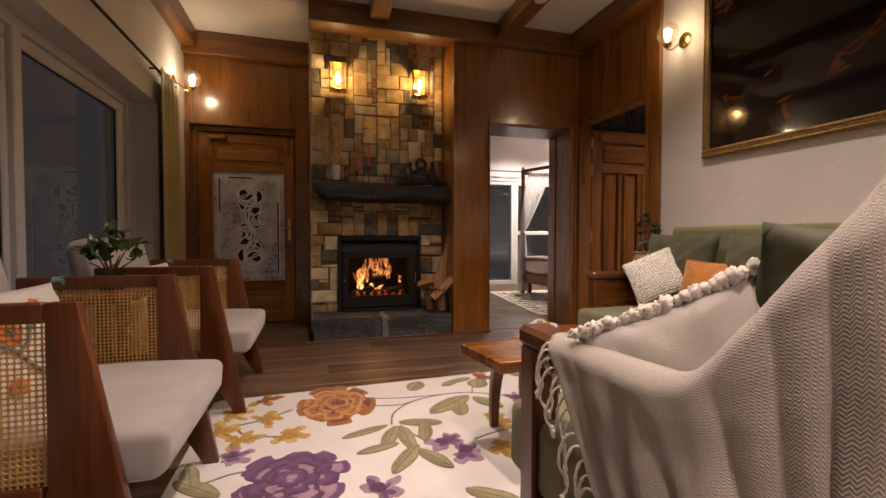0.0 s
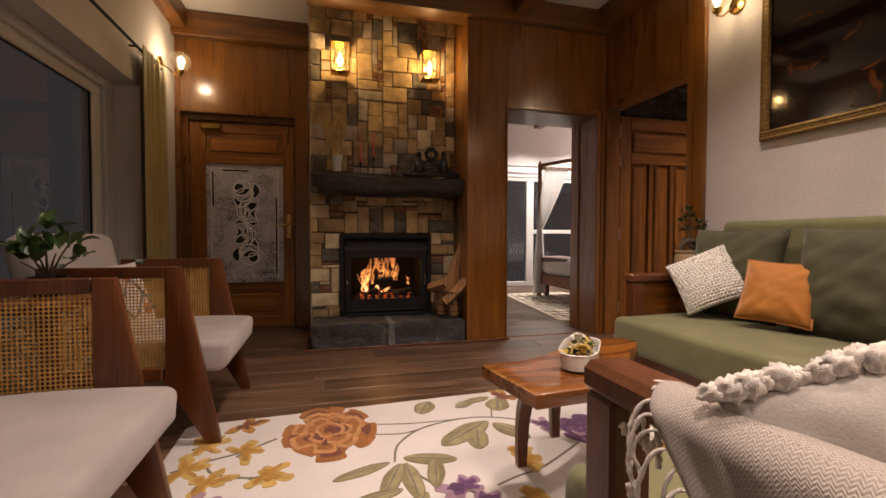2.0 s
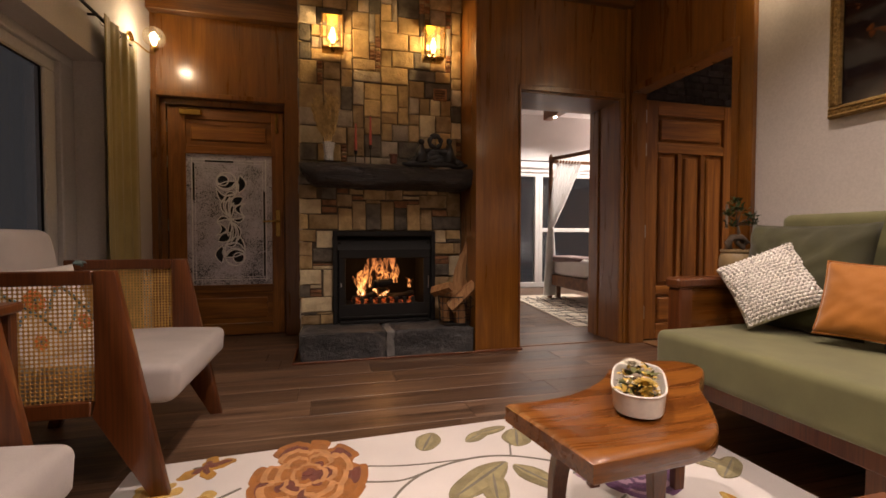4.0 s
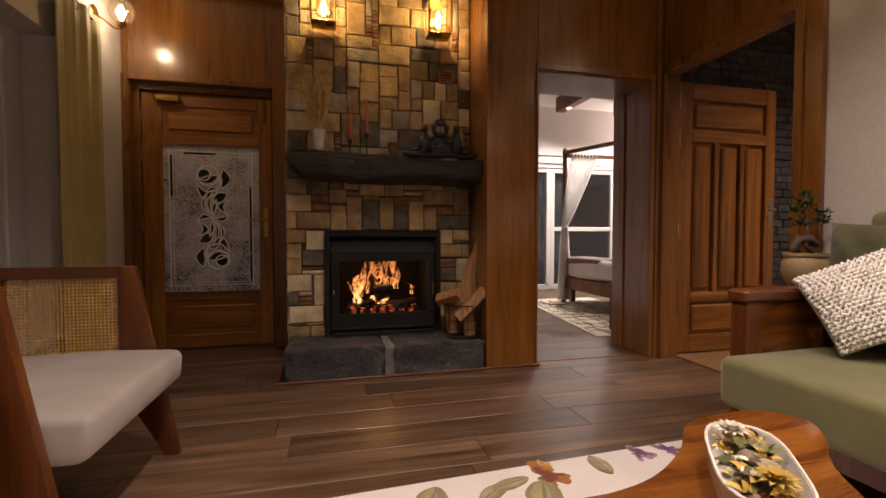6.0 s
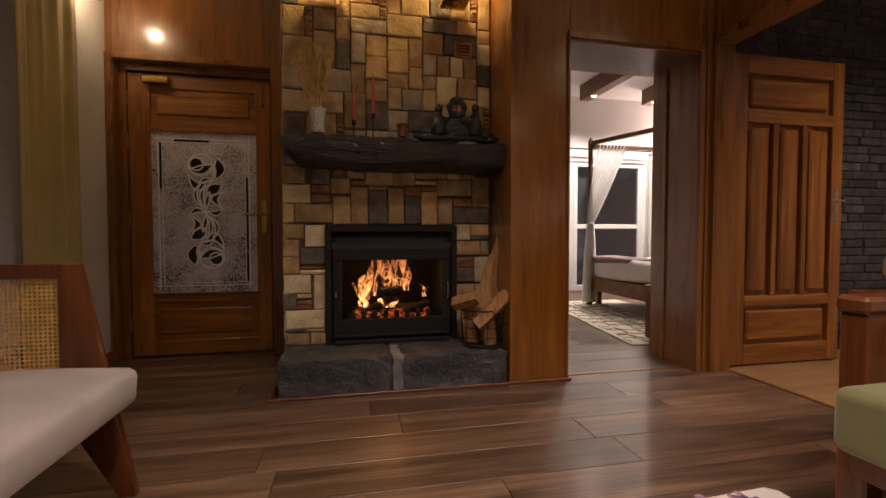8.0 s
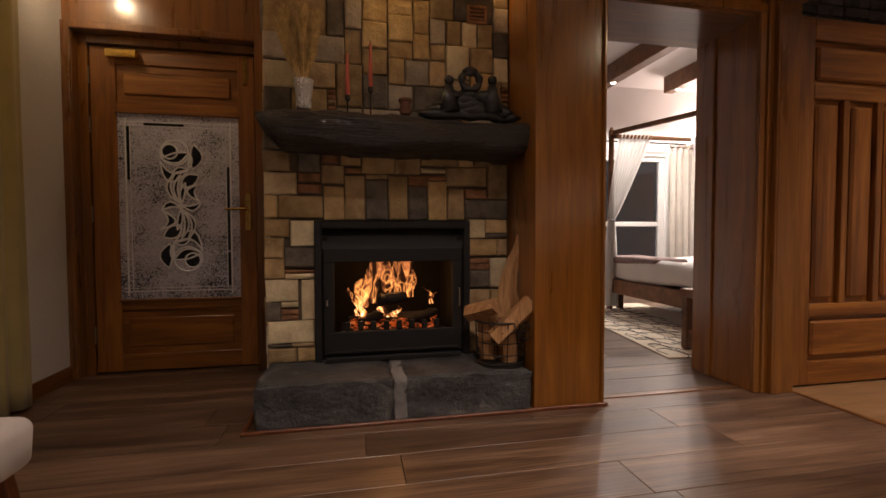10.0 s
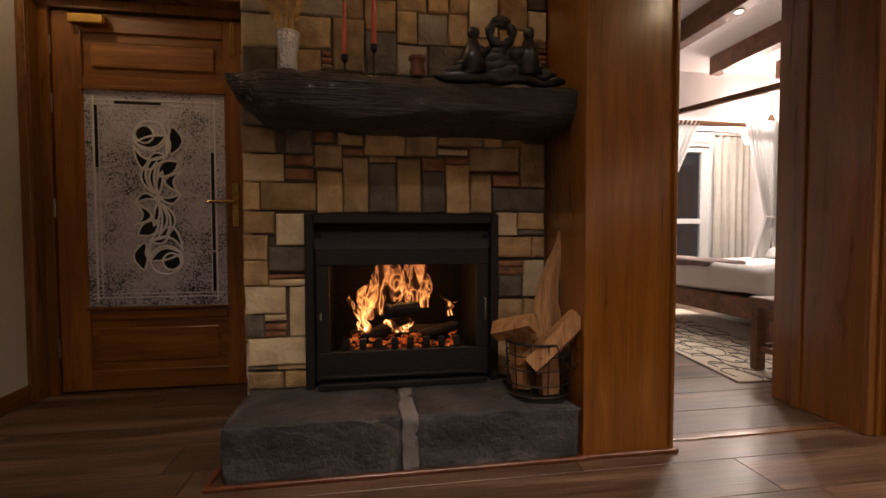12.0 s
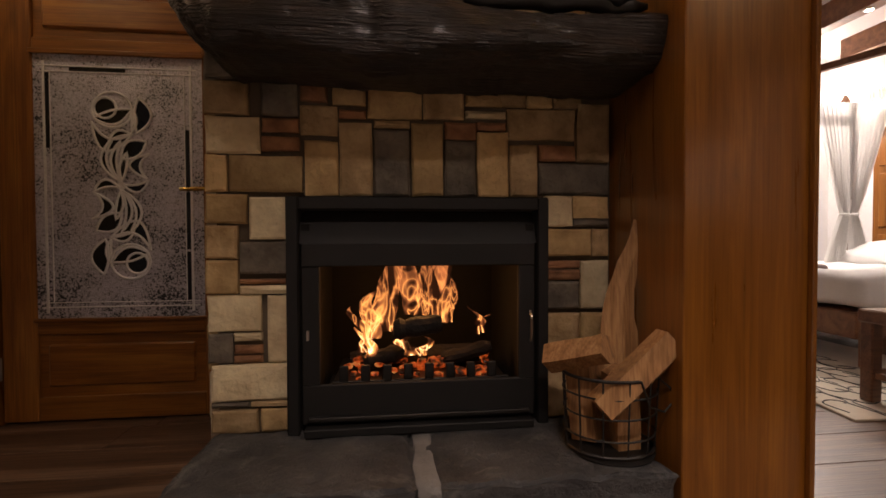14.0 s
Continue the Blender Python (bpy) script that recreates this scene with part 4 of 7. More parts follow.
solid("door_frame", boxes((-1.235, -1.19, 4.672, 4.69, 0, 2.13), (-0.17, -0.03, 4.672, 4.69, 0, 2.13), (-1.19, -0.17, 4.672, 4.69, 2.09, 2.13), (-1.19, -1.142, 4.755, 4.86, 0, 2.09), (-0.185, -0.17, 4.755, 4.86, 0, 2.09), (-1.142, -0.185, 4.755, 4.86, 2.04, 2.09), r=0.003), M_PANEL, "dark varnished wooden frame of the front door", kind="structure")
solid("porch_wall", boxes((-1.6, 0.2, 5.4, 5.5, -0.1, 2.6), r=0), M_GROUT, "dark night wall outside the front door", kind="structure")

# ---- skirting ----
solid("baseboard", boxes((-1.235, -1.222, 3.80, 4.69, 0, 0.09), (-1.235, -1.222, -3.2, 3.80, 0, 0.09), (2.688, 2.70, -3.2, 2.575, 0, 0.09), r=0.003), M_PANEL_Y, "dark wooden skirting board", kind="structure")
solid("trim_opening", boxes((1.665, 1.68, 3.692, 3.71, 0, 2.06), (1.665, 2.62, 3.690, 3.708, 2.06, 2.10), (2.58, 2.62, 3.692, 3.71, 0, 2.06), (2.62, 2.66, 3.680, 3.71, 0, 2.80), (2.655, 2.67, 2.665, 2.71, 0, 2.14), (2.652, 2.67, 2.71, 3.655, 2.10, 2.15), (2.655, 2.67, 3.655, 3.69, 0, 2.14), (2.566, 2.58, 3.99, 4.03, 0, 2.06), r=0.003), M_PANEL, "varnished wooden casing round the inner doorways", kind="structure")
solid("trim_soffit", boxes((1.682, 2.578, 3.712, 4.148, 2.044, 2.057), r=0.002), M_PANEL_X, "varnished wooden lining over the bedroom opening", kind="structure")
solid("threshold", boxes((1.68, 2.58, 3.775, 3.80, 0.0, 0.006), (2.795, 2.82, 2.71, 3.66, 0.0, 0.006), r=0.002), M_PANEL_X, "thin dark wooden threshold strip", kind="structure")

# ---- side door, open ----
sd = thing("side_door", (2.82, 3.72, 0), "open teak panel door with raised panels and steel hinges", "door")
SY0, SY1 = 3.715, 3.758
for a, b in ((2.845, 2.968), (3.672, 3.765)):
    part("stile", boxes((a, b, SY0, SY1, 0.01, 2.075)), M_DOOR, sd)
for z0, z1 in ((1.955, 2.075), (1.632, 1.712), (0.402, 0.472), (0.01, 0.14)):
    part("rail", boxes((2.968, 3.672, SY0 + 0.001, SY1 - 0.001, z0, z1)), M_DOOR_X, sd)
for a, b in ((3.178, 3.222), (3.422, 3.466)):
    part("mullion", boxes((a, b, SY0 + 0.002, SY1 - 0.001, 0.472, 1.632)), M_DOOR, sd)
for x0, x1, z0, z1, m in ((2.968, 3.672, 1.712, 1.955, M_DOOR_X), (2.968, 3.178, 0.472, 1.632, M_DOOR), (3.222, 3.422, 0.472, 1.632, M_DOOR), (3.466, 3.672, 0.472, 1.632, M_DOOR), (2.968, 3.672, 0.14, 0.402, M_DOOR_X)):
    pn = part("panel", boxes((x0, x1, SY0 + 0.030, SY1 - 0.004, z0, z1), r=0), m, sd)
    part("raised_field", boxes((x0 + 0.030, x1 - 0.030, SY0 + 0.006, SY0 + 0.034, z0 + 0.030, z1 - 0.030), r=0.012), m, pn)
for z in (0.25, 0.95, 1.65, 1.93):
    part("hinge", boxes((2.825, 2.847, SY0 - 0.012, SY0 + 0.012, z - 0.055, z + 0.055), r=0.002), M_STEEL, sd)
hp = part("lock_plate", boxes((3.70, 3.73, SY0 - 0.006, SY0 + 0.001, 0.98, 1.20), r=0.003), M_STEEL, sd, "steel lock plate")
part("lever", tube(bmesh.new(), [(3.715, SY0, 1.12), (3.715, SY0 - 0.05, 1.12), (3.655, SY0 - 0.052, 1.12), (3.62, SY0 - 0.052, 1.118)], 0.008, 8), M_STEEL, hp)
M_DARKBRICK = surface("dark_brick", (0.042, 0.040, 0.042), 0.8, 0.4, 14, 0.9, 60, 0.006, second=(0.085, 0.08, 0.08), tone=0.35)
M_LIGHTFLOOR = wood("light_oak_floor", (0.24, 0.13, 0.055), (0.35, 0.20, 0.09), (0.46, 0.28, 0.13), "x", 0.4)
solid("floor_side_room", boxes((2.82, 6.0, 0.8, 3.95, -0.011, -0.001), r=0), M_LIGHTFLOOR, "light oak floor of the side room", kind="structure")
brick_wall = solid("wall_brick", boxes((2.80, 6.0, 3.965, 4.10, 0, ZC), r=0), M_GROUT, "dark brick wall of the side room", kind="structure")
solid("wall_side_far", boxes((5.9, 6.0, 0.8, 3.96, 0, ZC), (2.80, 5.9, 0.7, 0.8, 0, ZC), r=0), M_WALL, "plain wall of the side room", kind="structure")
solid("ceiling_side", boxes((2.80, 6.0, 0.7, 4.1, ZC, ZC + 0.1), r=0), M_CEIL, "plain ceiling of the side room", kind="structure")

# ---- windows on the left ----
wf = thing("window_1", (-1.45, 1.0, 0.30), "large white framed window, dark night outside", "window", kind="structure")
WX0, WX1 = -1.49, -1.40
edges = (3.88, 2.37, 0.95, -0.45, -1.90)
part("window_frame", boxes((WX0, WX1, -1.90, 3.88, 1.985, 2.05), (WX0, WX1, -1.90, 3.88, 0.30, 0.37), (WX0, WX1, 3.73, 3.88, 0.37, 1.985), *[(WX0, WX1, y - 0.035, y + 0.035, 0.37, 1.985) for y in edges[1:-1]], (WX0, WX1, -1.90, -1.83, 0.37, 1.985), r=0.006), M_FRAME, wf)
for a, b in zip(edges, edges[1:]):
    lo, hi = b + 0.04, a - (0.155 if a == 3.88 else 0.04)
    stile = 0.115 if a == 3.88 else 0.04
    sash = part("sash", boxes((-1.475, -1.425, lo, hi, 1.91, 1.984), (-1.475, -1.425, lo, hi, 0.372, 0.44), (-1.475, -1.425, lo, lo + 0.04, 0.44, 1.91), (-1.475, -1.425, hi - stile, hi, 0.44, 1.91), r=0.008), M_FRAME, wf)
    gasket = boxes((-1.452, -1.440, lo + 0.04, lo + 0.046, 0.446, 1.904), (-1.452, -1.440, hi - stile - 0.006, hi - stile, 0.446, 1.904), (-1.452, -1.440, lo + 0.04, hi - stile, 1.904, 1.91), (-1.452, -1.440, lo + 0.04, hi - stile, 0.44, 0.446), r=0)
    part("gasket", gasket, M_BLACK, sash, "black rubber gasket", 0)
    part("pane", boxes((-1.46, -1.455, lo + 0.034, hi - stile + 0.006, 0.434, 1.916), r=0), M_PANE, sash, "dark window glass", 0)
solid("sill", boxes((-1.45, -1.22, -1.90, 3.88, 0.30, 0.325), r=0.006), M_FRAME, "white window sill", kind="structure")

# ---- curtain and rod ----
def folds(name, x, y0, y1, z0, z1, n, depth, material, parent, along="y", flare=0.0, cols=70, seed=0.0):
    bm = bmesh.new()
    rows = 16
    grid = []
    for r in range(rows + 1):
        f = r / rows
        z = z1 + (z0 - z1) * f
        line = []
        for c in range(cols + 1):
            g = c / cols
            d = depth * (0.45 + 0.55 * f) * (math.sin(g * n * math.tau + seed) + 0.4 * math.sin(g * n * 2.3 * math.tau + 1 + seed + f))
            u = y0 + (y1 - y0) * g + flare * f * (g - 0.5) + 0.006 * noise.noise((g * 7, f * 4, seed))
            line.append(bm.verts.new((x + d, u, z) if along == "y" else (u, x + d, z)))
        grid.append(line)
    for a, b in zip(grid, grid[1:]):
        for c in range(cols):
            bm.faces.new((a[c], a[c + 1], b[c + 1], b[c]))
    ob = part(name, bm, material, parent, "", True)
    m = ob.modifiers.new("thick", "SOLIDIFY")
    m.thickness = 0.002
    return ob

M_OLIVE = surface("olive_curtain", (0.34, 0.27, 0.10), 0.75, 0.1, 5, 0.4, 380, 0.001, sheen=0.3)
cur = thing("olive_curtain", (-1.17, 3.95, 0.02), "olive green curtain gathered at the window on a black rod", "curtain")
folds("cloth", -1.165, 3.74, 4.24, 0.02, 2.315, 3.6, 0.022, M_OLIVE, cur)
for y in (3.80, 3.98, 4.16):
    part("eyelet", tube(bmesh.new(), [(-1.185 + 0.024 * math.cos(a * math.tau / 16), y, 2.283 + 0.024 * math.sin(a * math.tau / 16)) for a in range(16)], 0.004, 6, True), M_STEEL, cur)
rod = thing("curtain_rod", (-1.185, 1.2, 2.283), "thin black metal curtain rod above the window", "curtain rod")
part("pole", tube(bmesh.new(), [(-1.185, -1.9, 2.283), (-1.185, 4.14, 2.283)], 0.011, 10), M_BLACK, rod)
part("finial", lathe(bmesh.new(), -1.185, 4.155, [(0.012, 2.27), (0.02, 2.283), (0.012, 2.296)], 12), M_BLACK, rod)
for y in (3.70, 1.2, -1.7):
    part("bracket", tube(bmesh.new(), [(-1.235, y, 2.283), (-1.185, y, 2.283)], 0.008, 8), M_BLACK, rod)

# ---- globe sconces ----
M_GLOBE = mat("thin_globe_glass", shade_material)
def sconce(x, y, z, out, watts):
    """A brass wall arm with a clear globe; out: +1 or -1, away from the wall along x."""
    t = thing("globe_sconce", (x, y, z), "brass wall sconce with a clear glass globe", "wall lamp", "globe sconces")
    plate = bmesh.new()
    tube(plate, [(x, y, z), (x + out * 0.012, y, z), (x + out * 0.02, y, z)], [0.055, 0.055, 0.035], 24)
    part("wall_plate", plate, M_BRASS, t)
    gx = x + out * 0.165
    part("arm", tube(bmesh.new(), [(x + out * 0.01, y, z), (x + out * 0.06, y, z - 0.035), (x + out * 0.12, y, z - 0.085), (gx, y, z - 0.09), (gx, y, z - 0.06)], 0.0065, 10), M_BRASS, t)
    part("cup", lathe(bmesh.new(), gx, y, [(0.012, z - 0.078), (0.026, z - 0.066), (0.03, z - 0.045), (0.024, z - 0.04)], 18), M_BRASS, t)
    g = part("globe", ball(bmesh.new(), (gx, y, z + 0.03), 0.078, 3), M_GLOBE, t, "clear glass globe", True)
    g.visible_shadow = False
    part("bulb", lathe(bmesh.new(), gx, y, [(0.008, z - 0.035), (0.018, z - 0.005), (0.021, z + 0.02), (0.012, z + 0.055), (0.003, z + 0.07)], 14), M_BULB2, t, "glowing filament bulb", True)
    lamp("sconce_lamp", "POINT", pose(gx, y, z + 0.03), watts, (1.0, 0.74, 0.48), 0.035)
M_BULB2 = glow("sconce_bulb", (1.0, 0.72, 0.42), 20.0)
sconce(-1.235, 4.30, 2.385, 1, 8.5)
sconce(2.70, 2.35, 2.42, -1, 4.5)
sconce(2.70, -0.15, 2.42, -1, 4.5)

# ---- picture ----
pic = thing("framed_picture", (2.68, 1.2, 1.5), "large dark abstract painting under glass in a carved gilt frame", "picture")
M_GILT = surface("antique_gilt", (0.30, 0.20, 0.075), 0.42, 0.35, 60, 0.5, 140, 0.002, metal=0.75)
def painting(nt, b, node, link):
    v = coords(node, link, (1, 1.1, 2.4), (0.5, 0, 0), vary=False)
    n = node("ShaderNodeTexNoise", Scale=2.2, Detail=6.0, Distortion=1.2)
    link(v, n.inputs["Vector"])
    c = ramp(node, link, n.outputs["Fac"], [(0.35, (0.004, 0.004, 0.007)), (0.5, (0.010, 0.007, 0.008)), (0.615, (0.016, 0.008, 0.006)), (0.655, (0.11, 0.034, 0.007)), (0.695, (0.02, 0.010, 0.008))])
    link(c, b.inputs["Base Color"])
    b.inputs["Roughness"].default_value = 0.06
    b.inputs["Specular IOR Level"].default_value = 0.55
PY0, PY1, PZ0, PZ1 = 0.05, 2.165, 1.50, 2.72
for y0, y1, z0, z1 in ((PY0, PY1, PZ0, PZ0 + 0.062), (PY0, PY1, PZ1 - 0.062, PZ1), (PY0, PY0 + 0.062, PZ0 + 0.062, PZ1 - 0.062), (PY1 - 0.062, PY1, PZ0 + 0.062, PZ1 - 0.062)):
    bm = boxes((2.668, 2.70, y0, y1, z0, z1), r=0.008)
    long_y = (y1 - y0) > (z1 - z0)
    for inset, wd in ((0.012, 0.008), (0.046, 0.006)):
        if long_y:
            tube(bm, [(2.667, y0 + 0.01, z0 + inset), (2.667, y1 - 0.01, z0 + inset)], wd, 6)
        else:
            tube(bm, [(2.667, y0 + inset, z0), (2.667, y0 + inset, z1)], wd, 6)
    n = int(max(y1 - y0, z1 - z0) / 0.03)
    for k in range(n):
        f = (k + 0.5) / n
        c = (2.667, y0 + (y1 - y0) * f, (z0 + z1) / 2) if long_y else (2.667, (y0 + y1) / 2, z0 + (z1 - z0) * f)
        ball(bm, c, 0.009, 1, (0.6, 1.3, 0.8) if long_y else (0.6, 0.8, 1.3))
    part("frame_side", bm, M_GILT, pic, "carved antique gilt moulding")
part("painting", boxes((2.680, 2.696, PY0 + 0.055, PY1 - 0.055, PZ0 + 0.055, PZ1 - 0.055), r=0), mat("dark_painting", painting), pic, "dark abstract painting with rust-red strokes", 0)

# ---- recessed downlights ----
M_LENS = glow("downlight_lens", (1.0, 0.88, 0.74), 14.0)
for x, y, z, _, _ in DOWN:
    t = thing("downlight", (x, y, z), "small white recessed ceiling downlight", "ceiling light", "ceiling downlights")
    part("ring", lathe(bmesh.new(), x, y, [(0.042, z - 0.008), (0.05, z - 0.006), (0.05, z), (0.042, z)], 24), M_FRAME, t)
    part("lens", lathe(bmesh.new(), x, y, [(0.036, z - 0.006), (0.036, z - 0.002), (0.03, z - 0.002)], 20), M_LENS, t, "glowing lens")

# ---- rug ----
M_RUG = surface("ivory_rug", (0.77, 0.73, 0.69), 0.95, 0.06, 4, 0.6, 260, 0.003, sheen=0.4)
RUGC = {n: surface("rug_" + n, c, 0.95, 0.22, 22, 0.6, 260, 0.003, sheen=0.3) for n, c in (("rust", (0.33, 0.115, 0.010)), ("peach", (0.52, 0.25, 0.085)), ("maroon", (0.15, 0.032, 0.014)), ("gold", (0.42, 0.21, 0.015)), ("straw", (0.55, 0.36, 0.085)), ("sage", (0.235, 0.20, 0.095)), ("olive", (0.34, 0.29, 0.14)), ("stem", (0.17, 0.155, 0.115)), ("violet", (0.135, 0.05, 0.145)), ("lilac", (0.36, 0.22, 0.30)), ("plum", (0.085, 0.03, 0.09)))}
rug = thing("floral_rug", (0.64, 1.5, 0), "ivory wool rug with large rust, gold and violet flowers", "rug")
turn = radians(2.9)
def rug_at(u, v):
    """Along the far edge and towards the viewer, from the far left corner."""
    return (-0.53 + u * math.cos(turn) + v * math.sin(turn) * 0.3, 2.37 + u * math.sin(turn) - v)
prism_pts = [rug_at(u, v) for u, v in ((0.0, 0.03), (0.03, 0.0), (2.32, 0.0), (2.35, 0.03), (2.35, 1.84), (2.32, 1.87), (0.03, 1.87), (0.0, 1.84))]
part("ground", prism(bmesh.new(), prism_pts, "z", 0.0005, 0.012, 0.003), M_RUG, rug, "ivory pile")

def patch(outline, z, colour, name="motif"):
    """A sheared tuft of coloured pile, a little proud of the ground."""
    bm = bmesh.new()
    top = [bm.verts.new((x, y, z)) for x, y in outline]
    c = Vector((sum(p[0] for p in outline) / len(outline), sum(p[1] for p in outline) / len(outline), 0))
    low = [bm.verts.new((x, y, 0.0115)) for x, y in outline]
    hub = bm.verts.new((c.x, c.y, z))
    n = len(outline)
    for k in range(n):
        bm.faces.new((top[k], top[(k + 1) % n], hub))
        bm.faces.new((top[k], top[(k + 1) % n], low[(k + 1) % n], low[k]))
    return part(name, bm, RUGC[colour], rug, "", 0)

def petal(x, y, a, length, width, z, colour, wave=0.12, sx=1.0, sy=1.0, blunt=0.5, name="petal"):
    out = []
    for k in range(22):
        f = k / 22 * math.tau
        u = length * (0.5 - 0.5 * math.cos(f))
        w = width * 0.5 * math.copysign(abs(math.sin(f)) ** blunt, math.sin(f)) * (1 + wave * math.sin(f * 5 + x * 40 + y * 17))
        out.append((x + sx * (u * math.cos(a) - w * math.sin(a)), y + sy * (u * math.sin(a) + w * math.cos(a))))
    return patch(out, z, colour, name)

tuft = itertools.count()


def leaf(x, y, a, length, width, c1="olive", c2="sage"):
    """A pointed leaf in two greens with a rib; each lies a hair above the one before."""
    up = next(tuft) * 0.00012
    petal(x, y, a, length, width, 0.0145 + up, c2, 0.05, blunt=1.25, name="leaf")
    petal(x + 0.02 * math.cos(a + 1.57) * width * 3, y + 0.02 * math.sin(a + 1.57) * width * 3, a + 0.03, length * 0.93, width * 0.55, 0.0150 + up, c1, 0.1, blunt=1.3, name="leaf")
    petal(x, y, a, length * 0.9, width * 0.10, 0.0154 + up, "stem" if c2 == "sage" else c2, 0.0, blunt=1.0, name="leaf_rib")

def stem(points, w=0.010):
    bm = bmesh.new()
    pts = []
    P = [Vector((*points[0], 0))] + [Vector((*p, 0)) for p in points] + [Vector((*points[-1], 0))]
    for i in range(1, len(P) - 2):
        for k in range(8):
            t = k / 8
            a, b, c, d = P[i - 1], P[i], P[i + 1], P[i + 2]
            pts.append(0.5 * ((2 * b) + (c - a) * t + (2 * a - 5 * b + 4 * c - d) * t * t + (3 * b - a - 3 * c + d) * t ** 3))
    pts.append(P[-1])
    rows = []
    for i, p in enumerate(pts):
        d = (pts[min(i + 1, len(pts) - 1)] - pts[max(i - 1, 0)]).normalized()
        n = Vector((-d.y, d.x, 0)) * w * 0.5
        rows.append([bm.verts.new((p.x + s * n.x, p.y + s * n.y, z)) for s, z in ((1, 0.0118), (1, 0.0138), (-1, 0.0138), (-1, 0.0118))])
    for a, b in zip(rows, rows[1:]):
        for k in range(3):
            bm.faces.new((a[k], a[k + 1], b[k + 1], b[k]))
    part("stem", bm, RUGC["stem"], rug, "", 0)

def bloom(x, y, r, sx, sy, edge, body, dark, seed):
    """A full peony: rings of ruffled petals, pale rims over dark hollows."""
    q = random.Random(seed)
    z = 0.0140
    for ring, (rad, n, ln) in enumerate(((0.50, 9, 0.56), (0.34, 8, 0.50), (0.17, 6, 0.44), (0.02, 4, 0.32))):
        for k in range(n):
            a = k * math.tau / n + ring * 0.45 + q.uniform(-0.22, 0.22)
            L = r * ln * q.uniform(0.82, 1.15)
            W = r * q.uniform(0.46, 0.72) * (1 - ring * 0.11)
            px, py = x + sx * r * rad * math.cos(a), y + sy * r * rad * math.sin(a)
            zz = z + ring * 0.0016 + k * 0.00004
            petal(px, py, a, L, W, zz, edge if ring else body, 0.14, sx, sy, 0.42)
            inner = dark if q.random() < 0.26 else body
            petal(px - 0.02 * r * math.cos(a), py - 0.02 * r * math.sin(a), a, L * 0.81, W * 0.72, zz + 0.0007, inner, 0.22, sx, sy, 0.5)
            if q.random() < 0.45:
                petal(px, py, a + q.uniform(-0.3, 0.3), L * 0.5, W * 0.36, zz + 0.0012, edge if inner == dark else dark, 0.2, sx, sy, 0.7)
    petal(x - r * 0.1, y, 0, r * 0.2, r * 0.16, z + 0.0075, dark)

def star(x, y, r, a0, c1="gold", c2="straw", n=5):
    """A loose blossom: pale petals of uneven length in a wide fan, each with a deeper stroke."""
    q = random.Random(round(x * 100) * 31 + round(y * 100))
    for k in range(n):
        a = a0 + (k - n / 2) * 0.92 + q.uniform(-0.3, 0.3)
        L, W = r * q.uniform(0.65, 1.35), r * q.uniform(0.38, 0.66)
        petal(x, y, a, L, W, 0.0142 + 0.00005 * k, c2, 0.22, blunt=0.8)
        petal(x, y, a + q.uniform(-0.15, 0.15), L * q.uniform(0.5, 0.9), W * q.uniform(0.4, 0.7), 0.0152 + 0.00005 * k, c1, 0.25, blunt=0.8)
    petal(x, y, a0 + math.pi, r * 0.5, r * 0.14, 0.0148, "stem", 0.1, blunt=1.0)

bloom(0.125, 2.15, 0.20, 1.0, 1.32, "peach", "rust", "maroon", 1)
bloom(-0.07, 1.40, 0.20, 1.0, 1.1, "plum", "violet", "lilac", 2)
bloom(1.33, 1.86, 0.15, 1.0, 1.0, "plum", "violet", "lilac", 3)
bloom(0.95, 1.02, 0.17, 1.0, 1.0, "peach", "rust", "maroon", 5)
for x, y, r, a in ((-0.42, 1.93, 0.10, 0.3), (-0.22, 2.02, 0.095, 1.0), (-0.12, 1.80, 0.10, 0.2), (-0.32, 1.80, 0.095, 0.8), (0.90, 1.68, 0.10, 0.5), (0.80, 1.42, 0.095, 0.1), (1.52, 1.55, 0.10, 0.8), (1.10, 2.42, 0.04, 0.2), (-0.40, 2.12, 0.09, 0.6), (0.42, 0.80, 0.1, 0.3)):
    star(x, y, r, a)
star(1.07, 2.36, 0.085, 0.4, "maroon", "rust")
star(-0.26, 2.31, 0.085, 0.1, "maroon", "gold")
for x, y, r, a in ((0.60, 1.53, 0.10, 2.2), (0.63, 1.42, 0.10, 0.3), (-0.33, 1.64, 0.085, 0.8), (0.25, 1.22, 0.10, 1.3), (1.52, 2.43, 0.06, 0.2), (1.66, 2.42, 0.055, 1.0), (1.13, 1.94, 0.085, 0.6)):
    star(x, y, r, a, "violet", "lilac", 5)
    petal(x, y, a + 0.5, r * 0.6, r * 0.5, 0.0165, "plum")
